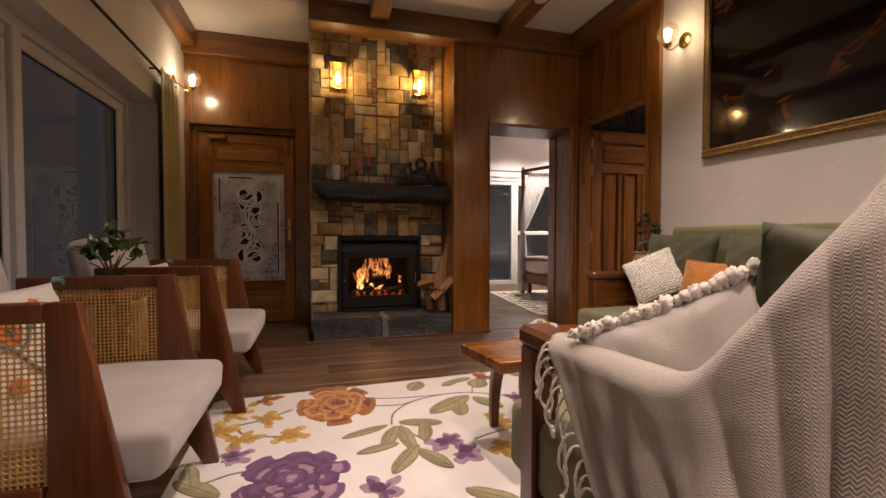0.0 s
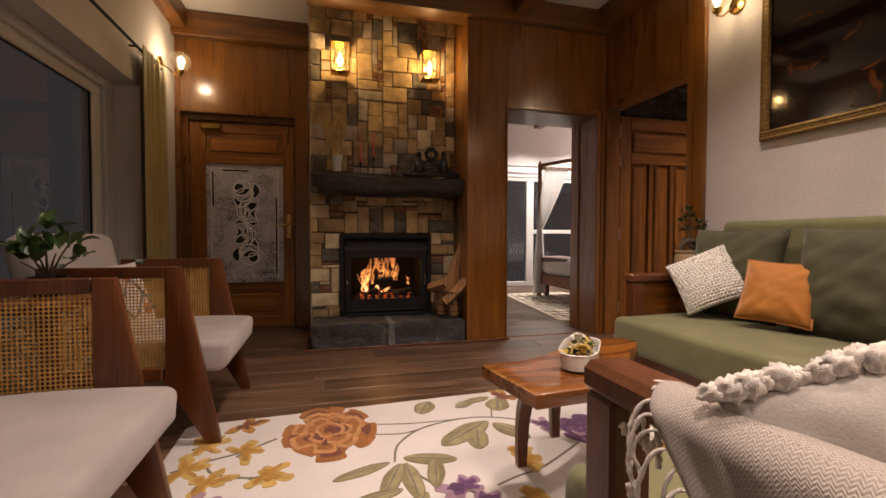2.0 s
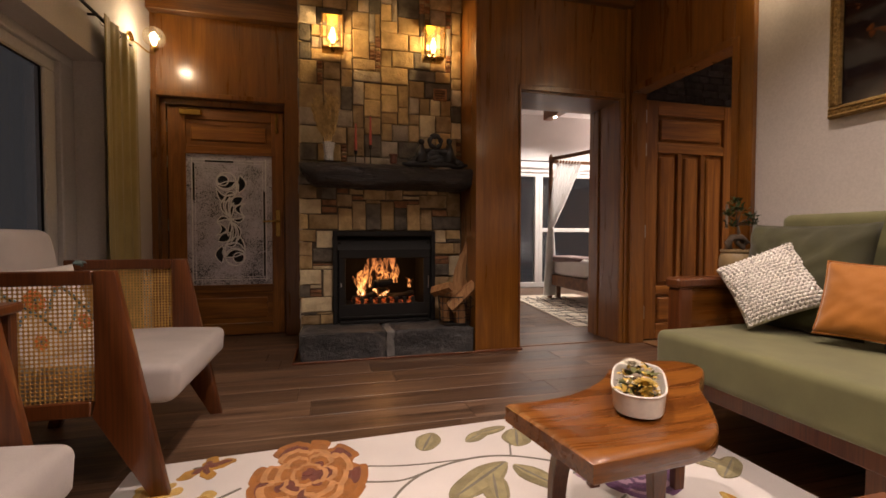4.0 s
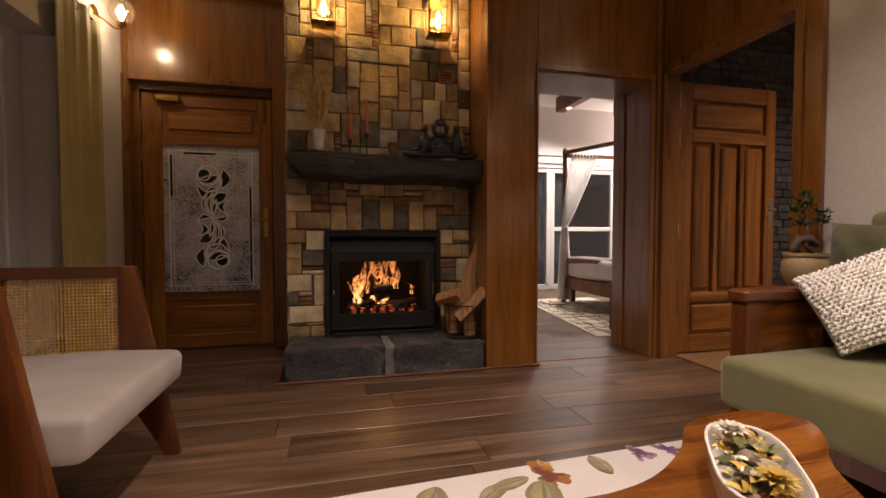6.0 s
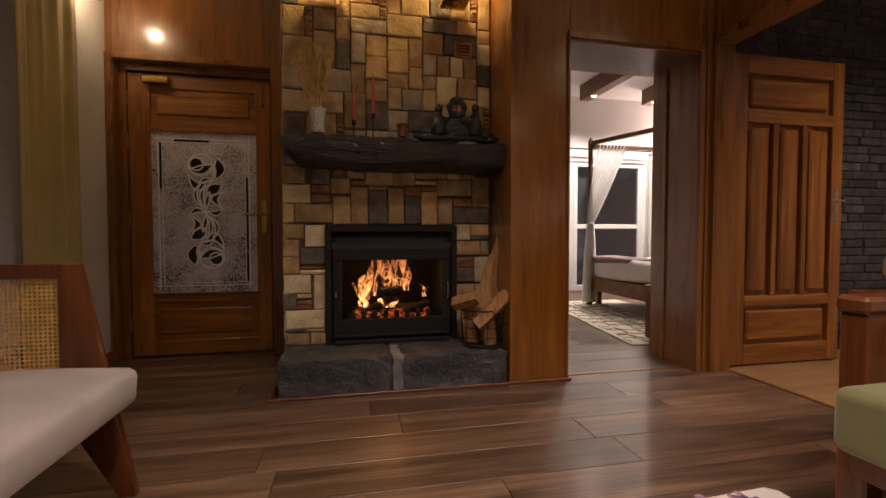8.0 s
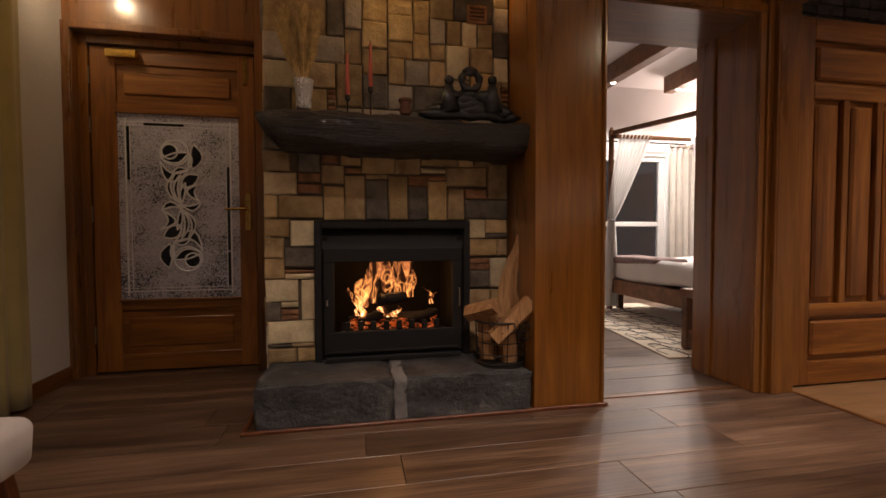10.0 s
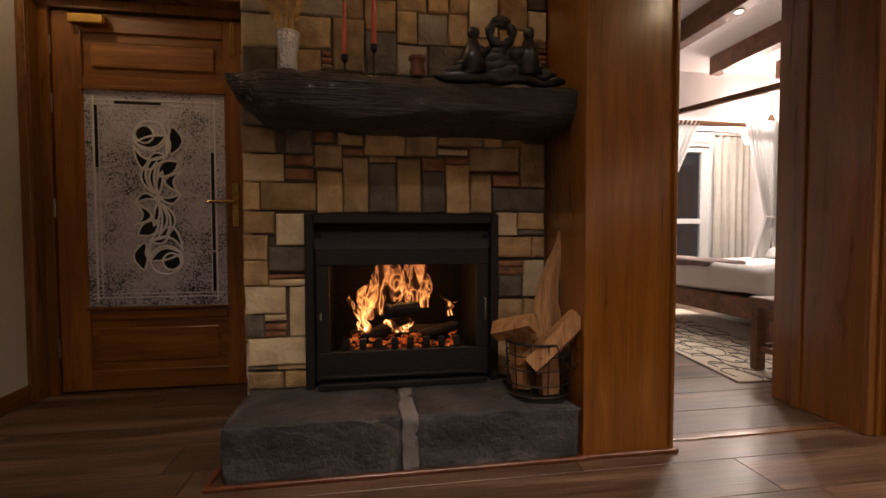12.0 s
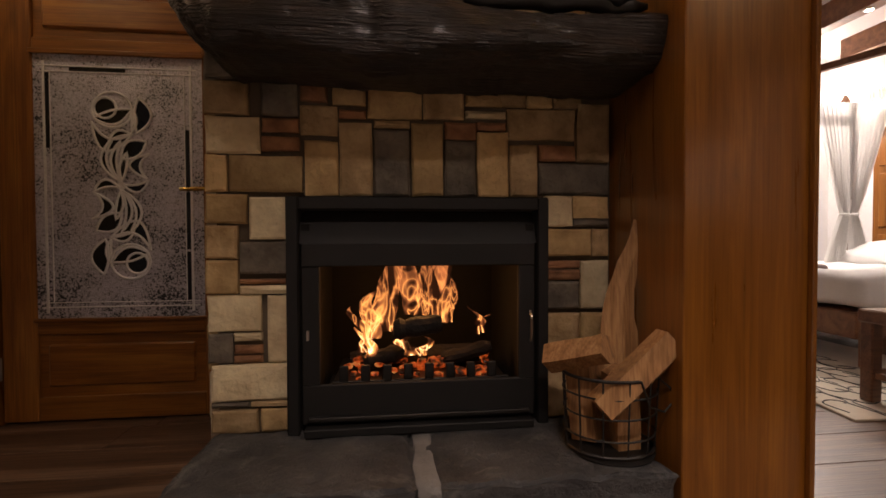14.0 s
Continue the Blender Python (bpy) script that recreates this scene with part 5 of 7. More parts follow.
for x, y, a, ln, w in ((0.88, 2.06, 3.75, 0.34, 0.13), (0.80, 1.99, 4.45, 0.20, 0.10), (0.90, 2.03, 5.2, 0.22, 0.10), (0.58, 2.23, 1.1, 0.17, 0.11), (0.98, 2.17, 1.2, 0.17, 0.13), (0.78, 2.26, 0.6, 0.15, 0.07), (0.36, 1.78, 3.5, 0.24, 0.06), (0.40, 1.76, 4.3, 0.24, 0.075), (0.42, 1.76, 4.75, 0.26, 0.075), (0.42, 1.80, 6.0, 0.22, 0.085), (0.46, 1.54, 4.1, 0.26, 0.08), (0.50, 1.56, 1.35, 0.22, 0.07), (0.45, 1.50, 5.2, 0.22, 0.075), (0.38, 1.58, 3.4, 0.20, 0.06), (-0.48, 1.62, 5.0, 0.22, 0.07), (-0.50, 1.50, 5.6, 0.24, 0.08), (1.31, 2.45, 4.8, 0.14, 0.07), (1.0, 2.36, 3.4, 0.16, 0.06), (1.55, 2.05, 1.2, 0.24, 0.10), (1.60, 1.98, 5.2, 0.22, 0.10), (1.62, 1.75, 0.6, 0.2, 0.09), (-0.30, 1.30, 3.9, 0.2, 0.08), (0.55, 1.15, 5.6, 0.22, 0.08), (1.5, 1.2, 0.5, 0.24, 0.1)):
    leaf(x, y, a, ln, w)
stem([(0.38, 1.78), (0.42, 1.93), (0.55, 2.06), (0.75, 2.12), (0.92, 2.10), (1.1, 2.0)])
stem([(0.30, 2.06), (0.45, 2.03), (0.55, 2.06)], 0.008)
stem([(0.32, 2.17), (0.5, 2.13), (0.75, 2.12)], 0.007)
stem([(0.92, 2.10), (0.98, 2.25), (1.05, 2.33)], 0.008)
stem([(0.40, 1.76), (0.46, 1.65), (0.52, 1.55), (0.58, 1.50)])
stem([(-0.46, 1.88), (-0.36, 1.97), (-0.24, 2.02), (-0.1, 2.12)], 0.011)
stem([(-0.36, 1.97), (-0.30, 1.86), (-0.16, 1.80), (-0.02, 1.79)], 0.011)
stem([(0.72, 1.52), (0.82, 1.56), (0.95, 1.6), (1.2, 1.75)], 0.009)
stem([(-0.45, 1.42), (-0.3, 1.5), (-0.2, 1.5)], 0.009)

# ---- cushions ----
def pillow(name, c, u, v, w, h, d, material, label, category="cushion", group="", seed=0, pipe=None, smooth=True, crease=1.0):
    """A stuffed square cushion: u along its width, v along its height."""
    u, v = Vector(u).normalized(), Vector(v).normalized()
    n = u.cross(v).normalized()
    v = n.cross(u)
    t = thing(name, c, label, category, group)
    bm = bmesh.new()
    N = 22
    sides = []
    for s in (1, -1):
        g = []
        for i in range(N + 1):
            row = []
            for j in range(N + 1):
                a, b = i / N * 2 - 1, j / N * 2 - 1
                puff = (max(0, 1 - abs(a) ** 2.6) * max(0, 1 - abs(b) ** 2.6)) ** 0.55
                ex = a * w / 2 * (1 - 0.06 * (1 - b * b))
                ey = b * h / 2 * (1 - 0.06 * (1 - a * a))
                wr = 0.009 * noise.noise((a * 1.8 + seed, b * 1.8, s * 3.0)) + 0.003 * noise.noise((a * 6 + seed, b * 6, s))
                wr += crease * 0.008 * (abs(a * b)) ** 0.9 * math.sin((abs(a) - abs(b)) * 11 + seed)
                wr += (crease - 1) * 0.010 * noise.noise((a * 2.2 + b * 3.0 + seed, (a - b) * 5.5, s * 2.0 + seed))
                p = Vector(c) + u * ex + v * ey + n * s * (d / 2 * puff + wr * puff ** 0.5)
                row.append(bm.verts.new(p))
            g.append(row)
        sides.append(g)
        for i in range(N):
            for j in range(N):
                q = (g[i][j], g[i + 1][j], g[i + 1][j + 1], g[i][j + 1])
                bm.faces.new(q if s > 0 else q[::-1])
    bmesh.ops.remove_doubles(bm, verts=bm.verts, dist=0.0006)
    part("cover", bm, material, t, "", smooth)
    if pipe:
        loop = []
        for k in range(80):
            f = k / 80 * 4
            e, r = int(f), f - int(f)
            a, b = ((r * 2 - 1, -1), (1, r * 2 - 1), (1 - r * 2, 1), (-1, 1 - r * 2))[e]
            loop.append(Vector(c) + u * a * w / 2 * (1 - 0.06 * (1 - b * b)) + v * b * h / 2 * (1 - 0.06 * (1 - a * a)))
        part("piping", tube(bmesh.new(), loop, 0.0045, 6, True), pipe, t)
    t["u"], t["v"], t["n"] = u, v, n
    return t

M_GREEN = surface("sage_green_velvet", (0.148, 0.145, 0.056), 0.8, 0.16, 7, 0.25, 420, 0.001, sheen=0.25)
# Dark green of the back cushions, deepened further for the shade in the armchair.
M_DARK_SHADED_GREEN = surface("shaded_moss_green_velvet", (0.054, 0.053, 0.019), 0.8, 0.25, 7, 0.25, 420, 0.001, sheen=0.15)
M_RUST = surface("ochre_velvet", (0.40, 0.145, 0.012), 0.75, 0.14, 5, 0.25, 420, 0.001, sheen=0.25)
M_CREAM = surface("cream_cotton", (0.56, 0.51, 0.455), 0.9, 0.08, 6, 0.5, 330, 0.0015, sheen=0.3)
M_YARN = surface("wool_yarn", (0.80, 0.735, 0.65), 0.95, 0.18, 60, 0.8, 500, 0.002, sheen=0.3)
M_KNIT = surface("cream_yarn", (0.92, 0.87, 0.79), 0.9, 0.12, 30, 0.6, 400, 0.0015, sheen=0.3)

# ---- sofa ----
sofa = thing("green_sofa", (2.2, 1.1, 0), "sage green velvet sofa with a reddish wooden frame by the wall", "sofa")
SY_NEAR, SY_FAR = -0.10, 2.222
def soft_box(x0, x1, y0, y1, z0, z1, r, seed=0, amount=0.004):
    bm = bmesh.new()
    rbox(bm, x0, x1, y0, y1, z0, z1, r, 5)
    bmesh.ops.subdivide_edges(bm, edges=[e for e in bm.edges if e.calc_length() > 0.12], cuts=9, use_grid_fill=True)
    for v in bm.verts:
        v.co += noise.noise_vector(v.co * 3.1 + Vector((seed, 0, 0))) * amount
    return bm
part("seat_cushion", soft_box(1.70, 2.50, SY_NEAR, SY_FAR, 0.285, 0.472, 0.035, 2), M_GREEN, sofa, "sage green velvet seat", True)
part("backrest", soft_box(2.50, 2.685, SY_NEAR, 2.26, 0.25, 1.02, 0.04, 5), M_GREEN, sofa, "sage green velvet back", True)
part("base_rail", boxes((1.78, 2.66, SY_NEAR + 0.03, 2.22, 0.20, 0.284), r=0.006), M_CHAIR, sofa)
for y0, y1 in ((2.226, 2.31), (-0.19, -0.105)):
    part("arm_rail", boxes((1.835, 2.60, y0 - 0.005, y1 + 0.005, 0.655, 0.706), r=0.012), M_CHAIR, sofa)
    part("front_post", boxes((1.85, 1.925, y0, y1, 0.0, 0.655), r=0.008), M_CHAIR, sofa)
    part("rear_post", boxes((2.52, 2.595, y0, y1, 0.0, 0.655), r=0.008), M_CHAIR, sofa)
    part("arm_panel", boxes((1.925, 2.52, y0 + 0.022, y1 - 0.022, 0.22, 0.652), r=0.004), M_TABLE, sofa, "reddish wooden side panel")
for x in (1.84, 2.58):
    for y in (0.4, 1.4):
        part("leg", boxes((x - 0.03, x + 0.03, y - 0.03, y + 0.03, 0, 0.20), r=0.005), M_CHAIR, sofa)
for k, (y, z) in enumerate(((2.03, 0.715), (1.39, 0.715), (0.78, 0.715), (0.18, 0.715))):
    pillow("back_cushion", (2.345 - 0.005 * k, y, z), (0.05, -1, 0.0), (0.20, 0, 1), 0.56, 0.52, 0.19, M_DARK_SHADED_GREEN, "moss green velvet back cushion leaning on the sofa", group="green back cushions", seed=k * 3.3, crease=2.6)
wp = pillow("textured_pillow", (2.180, 2.045, 0.680), (0.203, -0.188, 0.13), (0.0, 0.195, 0.217), 0.33, 0.325, 0.12, M_CREAM, "cream pillow of ruffled yarn rows with sequins", seed=4.4)
def ruffles(t, c, u, v, n, w, h, d):
    """Rows of gathered yarn on the front of a pillow, with tiny sequins."""
    q = random.Random(9)
    seq = bmesh.new()
    for k in range(21):
        b = (k + 0.5) / 21 * 2 - 1
        m = 48
        pts = []
        for j in range(m + 1):
            a = j / m * 1.92 - 0.96
            puff = (max(0, 1 - abs(a) ** 2.6) * max(0, 1 - abs(b) ** 2.6)) ** 0.55
            off = (0.004 + 0.006 * abs(math.sin(j * 1.9 + k)))
            pts.append(Vector(c) + u * (a * w / 2 * (1 - 0.06 * (1 - b * b))) + v * (b * h / 2 * (1 - 0.06 * (1 - a * a)) + 0.006 * math.sin(j * 2.3 + k * 1.7)) + n * (d / 2 * puff + off))
            if q.random() < 0.10:
                ball(seq, pts[-1] + n * 0.008, 0.0035, 1)
        part("ruffle", tube(bmesh.new(), pts, [0.0060 + 0.0028 * math.sin(j * 2.1 + k) for j in range(m + 1)], 6), M_KNIT, t, "", True)
    tagged(part("sequins", seq, M_STEEL, t, "tiny silver sequins"), kind="stuff")
wn = Vector(wp["n"])
ruffles(wp, (2.180, 2.045, 0.680), Vector(wp["u"]), Vector(wp["v"]), wn if wn.x < 0 else -wn, 0.33, 0.325, 0.12)
pillow("ochre_pillow", (2.225, 1.675, 0.655), (0.088, -0.26, -0.01), (0.117, 0.01, 0.257), 0.315, 0.315, 0.13, M_RUST, "burnt orange velvet pillow with piped edge on the sofa", seed=1.2, pipe=M_RUST, crease=1.6)
pillow("patterned_pillow", (2.18, 0.92, 0.66), (-0.05, -0.38, 0), (0.2, 0, 0.3), 0.42, 0.40, 0.14, M_CREAM, "white cotton pillow on the sofa", seed=7.7)

# ---- bonsai behind the sofa ----
M_POT = surface("sand_glazed_pot", (0.36, 0.26, 0.13), 0.4, 0.15, 12, 0.2, 90)
M_LEAF = surface("green_leaf", (0.045, 0.085, 0.022), 0.5, 0.35, 25, 0.1, 60, tone=0.3)
M_BARK = surface("grey_bark", (0.11, 0.08, 0.055), 0.85, 0.35, 25, 0.8, 90)
M_SOIL = surface("soil", (0.03, 0.02, 0.014), 0.95, 0.4, 30, 0.8, 90)
stand = thing("plant_stand", (2.50, 2.53, 0), "small wooden plant stand behind the sofa arm", "side table")
part("top", boxes((2.36, 2.64, 2.40, 2.655, 0.635, 0.665), r=0.006), M_CHAIR, stand)
for x in (2.385, 2.615):
    for y in (2.425, 2.63):
        part("leg", boxes((x - 0.018, x + 0.018, y - 0.018, y + 0.018, 0, 0.635), r=0.004), M_CHAIR, stand)
bon = thing("bonsai", (2.535, 2.53, 0.665), "small bonsai with a looped trunk in a sand-coloured pot", "plant")
part("pot", lathe(bmesh.new(), 2.535, 2.53, [(0.06, 0.665), (0.082, 0.69), (0.100, 0.735), (0.098, 0.785), (0.086, 0.81), (0.094, 0.818), (0.094, 0.832), (0.080, 0.832), (0.078, 0.81)], 32), M_POT, bon, "sand-coloured glazed pot")
part("soil", lathe(bmesh.new(), 2.535, 2.53, [(0.078, 0.808), (0.078, 0.822), (0.04, 0.828)], 24), M_SOIL, bon)
part("trunk", tube(bmesh.new(), [(2.470, 2.53, 0.82), (2.460, 2.53, 0.87), (2.490, 2.535, 0.90), (2.550, 2.53, 0.90), (2.590, 2.53, 0.87), (2.560, 2.525, 0.845), (2.520, 2.53, 0.87), (2.535, 2.53, 0.93), (2.520, 2.53, 0.985)], [0.022, 0.021, 0.02, 0.02, 0.02, 0.018, 0.014, 0.009, 0.006], 10), M_BARK, bon, "looped grey trunk", True)
def leaf_mesh(bm, p, d, up, length, width):
    d, up = d.normalized(), up.normalized()
    s = d.cross(up).normalized()
    up = s.cross(d)
    mid = [p + d * length * f + up * length * 0.16 * math.sin(f * 2.6) for f in (0, 0.3, 0.65, 1.0)]
    wds = (0.0, 0.5, 0.42, 0.0)
    L = [bm.verts.new(m + s * width * w + up * width * 0.18 * (w > 0)) for m, w in zip(mid, wds)]
    R = [bm.verts.new(m - s * width * w + up * width * 0.18 * (w > 0)) for m, w in zip(mid, wds)]
    C = [bm.verts.new(m) for m in mid]
    for a, b in ((L, C), (C, R)):
        for k in range(3):
            try:
                bm.faces.new((a[k], a[k + 1], b[k + 1], b[k]))
            except ValueError:
                pass
def foliage(t, base, clumps, per, r, length, width, seed, name="leaf", separate=False):
    q = random.Random(seed)
    twigs = bmesh.new()
    leaves = bmesh.new()
    for c in clumps:
        c = Vector(c)
        tube(twigs, [Vector(base), Vector(base).lerp(c, 0.55) + Vector((0, 0, 0.01)), c], [0.005, 0.0035, 0.002], 6)
        for k in range(per):
            a, e = q.uniform(0, math.tau), q.uniform(-0.2, 1.1)
            d = Vector((math.cos(a) * math.cos(e), math.sin(a) * math.cos(e), math.sin(e)))
            p = c + d * r * q.uniform(0.1, 0.8)
            b = bmesh.new() if separate else leaves
            leaf_mesh(b, p, d + Vector((0, 0, 0.15)), Vector((0, 0, 1)) + Vector((q.uniform(-0.4, 0.4), q.uniform(-0.4, 0.4), 0)), length * q.uniform(0.7, 1.2), width * q.uniform(0.8, 1.1))
            if separate:
                part(name, b, M_LEAF2, t, "", True)
    part("twigs", twigs, M_BARK, t)
    if not separate:
        tagged(part("leaves", leaves, M_LEAF, t, "small dark green leaves", True), kind="stuff")
    else:
        leaves.free()
foliage(bon, (2.52, 2.53, 0.97), ((2.50, 2.52, 1.06), (2.56, 2.54, 1.05), (2.46, 2.53, 1.02), (2.59, 2.51, 1.01), (2.53, 2.55, 1.10), (2.62, 2.53, 0.97), (2.46, 2.50, 0.96)), 22, 0.05, 0.028, 0.018, 3)

# ---- coffee table ----
table = thing("live_edge_table", (1.05, 1.5, 0), "glossy reddish live-edge wooden side table with curved legs on the rug", "coffee table")
ctrl = [(0.664, 1.545), (0.690, 1.38), (0.716, 1.215), (0.88, 1.228), (1.06, 1.258), (1.19, 1.396), (1.275, 1.52), (1.38, 1.61), (1.435, 1.69), (1.40, 1.76), (1.31, 1.79), (1.155, 1.77), (1.04, 1.665), (0.90, 1.58), (0.775, 1.548)]
top_bm = bmesh.new()
cen = Vector((1.03, 1.50))
rings = []
for s, dz0, dz1 in ((0.0, 0.453, 0.405), (0.45, 0.452, 0.404), (0.8, 0.452, 0.404), (0.975, 0.455, 0.404), (1.0, 0.450, 0.41)):
    rows = []
    for k, (x, y) in enumerate(ctrl):
        p = cen.lerp(Vector((x, y)), s)
        saddle = 0.012 * max(0, (p.x - 1.15) / 0.3) * s
        rows.append((p, dz0 + saddle, dz1 + saddle))
    rings.append(rows)
n = len(ctrl)
fine = []
for rows in rings:
    f = []
    for k in range(n):
        for q in range(4):
            t = q / 4
            a, b, c, d = (rows[(k + o) % n] for o in (-1, 0, 1, 2))
            h = lambda i: 0.5 * ((2 * b[0][i]) + (c[0][i] - a[0][i]) * t + (2 * a[0][i] - 5 * b[0][i] + 4 * c[0][i] - d[0][i]) * t * t + (3 * b[0][i] - a[0][i] - 3 * c[0][i] + d[0][i]) * t ** 3)
            sharp = k in (0, 2) or (k + 1) % n in (0, 2)
            x, y = (b[0].lerp(c[0], t) if sharp else (h(0), h(1)))
            f.append((x, y, b[1] + (c[1] - b[1]) * t, b[2] + (c[2] - b[2]) * t))
    fine.append(f)
up = [[top_bm.verts.new((x, y, z)) for x, y, z, _ in f] for f in fine[1:]]
dn = [[top_bm.verts.new((x, y, z)) for x, y, _, z in f] for f in fine[1:]]
hub_u, hub_d = top_bm.verts.new((cen.x, cen.y, 0.452)), top_bm.verts.new((cen.x, cen.y, 0.404))
m = 4 * n
for grid, hub in ((up, hub_u), (dn, hub_d)):
    for k in range(m):
        top_bm.faces.new((hub, grid[0][k], grid[0][(k + 1) % m]))
    for a, b in zip(grid, grid[1:]):
        for k in range(m):
            top_bm.faces.new((a[k], a[(k + 1) % m], b[(k + 1) % m], b[k]))
for k in range(m):
    top_bm.faces.new((up[-1][k], up[-1][(k + 1) % m], dn[-1][(k + 1) % m], dn[-1][k]))
part("top", top_bm, M_TABLE, table, "thick polished live-edge slab", 50)
def curved_leg(top, foot):
    top, foot = Vector((*top, 0.408)), Vector((*foot, 0.012))
    bm = bmesh.new()
    rows = []
    for k in range(11):
        f = k / 10
        p = top.lerp(foot, f)
        p = Vector((top.x + (foot.x - top.x) * f ** 0.7, top.y + (foot.y - top.y) * f ** 0.7, p.z)) + Vector((foot.x - top.x, foot.y - top.y, 0)).normalized() * 0.055 * math.sin(math.pi * f ** 0.8)
        w = 0.030 - 0.010 * f
        rows.append([bm.verts.new(p + Vector((a * w, b * w, 0))) for a, b in ((-1, -0.7), (1, -0.7), (1, 0.7), (-1, 0.7))])
    for a, b in zip(rows, rows[1:]):
        for q in range(4):
            bm.faces.new((a[q], a[(q + 1) % 4], b[(q + 1) % 4], b[q]))
    bm.faces.new(rows[0][::-1]), bm.faces.new(rows[-1])
    bmesh.ops.bevel(bm, geom=bm.edges[:], offset=0.003, segments=1, affect="EDGES")
    return bm
for a, b in (((0.83, 1.44), (0.862, 1.625)), ((1.02, 1.40), (1.16, 1.56)), ((1.12, 1.66), (1.12, 1.825)), ((1.30, 1.66), (1.40, 1.74))):
    part("leg", curved_leg(a, b), M_CHAIR, table)

M_TIN = surface("white_enamel", (0.80, 0.77, 0.70), 0.35, 0.06, 10, 0.05, 60)
tray = thing("potpourri_dish", (1.02, 1.49, 0.455), "long oval white enamel dish of dried flowers and shells", "dish")
tm = Matrix.Translation((1.035, 1.488, 0.458)) @ Matrix.Rotation(math.atan2(0.27, 0.21), 4, "Z")
def oval(l, w, z, k=36, sq=0.55):
    out = []
    for i in range(k):
        a = i / k * math.tau
        out.append(tm @ Vector((l / 2 * math.copysign(abs(math.cos(a)) ** sq, math.cos(a)), w / 2 * math.copysign(abs(math.sin(a)) ** 0.8, math.sin(a)), z)))
    return out
bm = bmesh.new()
rows = [[bm.verts.new(p) for p in oval(*r)] for r in ((0.30, 0.118, 0.0), (0.315, 0.128, 0.004), (0.325, 0.136, 0.056), (0.317, 0.128, 0.056), (0.305, 0.118, 0.012))]
for a, b in zip(rows, rows[1:]):
    for k in range(36):
        bm.faces.new((a[k], a[(k + 1) % 36], b[(k + 1) % 36], b[k]))
bm.faces.new(rows[0][::-1]), bm.faces.new(rows[-1])
part("bowl", bm, M_TIN, tray, "white enamel bowl", 50)
part("rim", tube(bmesh.new(), oval(0.324, 0.135, 0.057), 0.003, 6, True), M_TIN, tray)
POT_M = [surface("dried_" + k, c, 0.85, 0.3, 40, 0.5, 120, tone=0.3) for k, c in (("moss", (0.15, 0.15, 0.05)), ("yellow", (0.62, 0.42, 0.08)), ("shell", (0.30, 0.23, 0.16)), ("orange", (0.42, 0.16, 0.03)), ("bark", (0.12, 0.08, 0.045)), ("pale", (0.78, 0.72, 0.58)))]
q = random.Random(21)
for k in range(110):
    a = tm @ Vector((q.uniform(-0.125, 0.125), q.uniform(-0.036, 0.036), q.uniform(0.028, 0.054)))
    b = bmesh.new()
    kind = q.choice((0, 1, 1, 0, 2, 2, 4, 0, 5, 1))
    if kind == 2:
        ball(b, a, q.uniform(0.013, 0.023), 2, (1, 1, 0.75), 0.25)
    else:
        for j in range(q.choice((2, 3, 4))):
            leaf_mesh(b, a, Vector((q.uniform(-1, 1), q.uniform(-1, 1), q.uniform(0, 0.8))), Vector((0, 0, 1)), q.uniform(0.018, 0.032), q.uniform(0.013, 0.022))
    part("dried_piece", b, POT_M[kind], tray, "", True)
for lx, ly, kind in ((0.10, 0.018, 5), (-0.085, -0.015, 1)):
    b = bmesh.new()
    for ring in range(3):
        for j in range(14 - ring * 3):
            an = j / (14 - ring * 3) * math.tau
            leaf_mesh(b, tm @ Vector((lx, ly, 0.058 + ring * 0.003)), Vector((math.cos(an), math.sin(an), 0.25 + ring * 0.35)), Vector((0, 0, 1)), 0.040 - ring * 0.008, 0.012)
    part("dried_flower", b, POT_M[kind], tray, "", True)

# ---- lounge chairs ----
M_CANE = surface("woven_cane", (0.57, 0.33, 0.095), 0.55, 0.2, 25, 0.3, 200, tone=0.1)
M_SEAT = surface("off_white_upholstery", (0.37, 0.335, 0.31), 0.9, 0.12, 5, 0.45, 420, 0.001, sheen=0.3)
def cane_panel(x0, x1, z0, z1, y):
    """Open caning: a lattice with eight-sided holes, the strands a little thick."""
    bm = bmesh.new()
    p = 0.0135
    n, m = round((x1 - x0) / p), round((z1 - z0) / p)
    px, pz = (x1 - x0) / n, (z1 - z0) / m
    T = 0.0011
    corner = {}
    def rim(i, j):
        """Nodes of the lattice, at half steps; crossings stand proud."""
        if (i, j) not in corner:
            corner[i, j] = bm.verts.new((x0 + i * px / 2, y - T * (1.0 if (i + j) % 2 == 0 else 0.3), z0 + j * pz / 2))
        return corner[i, j]
    around = ((0, 0), (1, 0), (2, 0), (2, 1), (2, 2), (1, 2), (0, 2), (0, 1))
    for a in range(n):
        for b in range(m):
            out = [rim(2 * a + i, 2 * b + j) for i, j in around]
            cx, cz = x0 + (a + 0.5) * px, z0 + (b + 0.5) * pz
            ins, back = [], []
            for k in range(8):
                an = radians(225 + 45 * k)
                u, v = cx + 0.405 * px * math.cos(an), cz + 0.405 * pz * math.sin(an)
                ins.append(bm.verts.new((u, y - T * 0.5, v)))
                back.append(bm.verts.new((u, y + T, v)))
            for k in range(8):
                l = (k + 1) % 8
                bm.faces.new((out[k], out[l], ins[l], ins[k]))
                bm.faces.new((ins[k], ins[l], back[l], back[k]))
    return bm

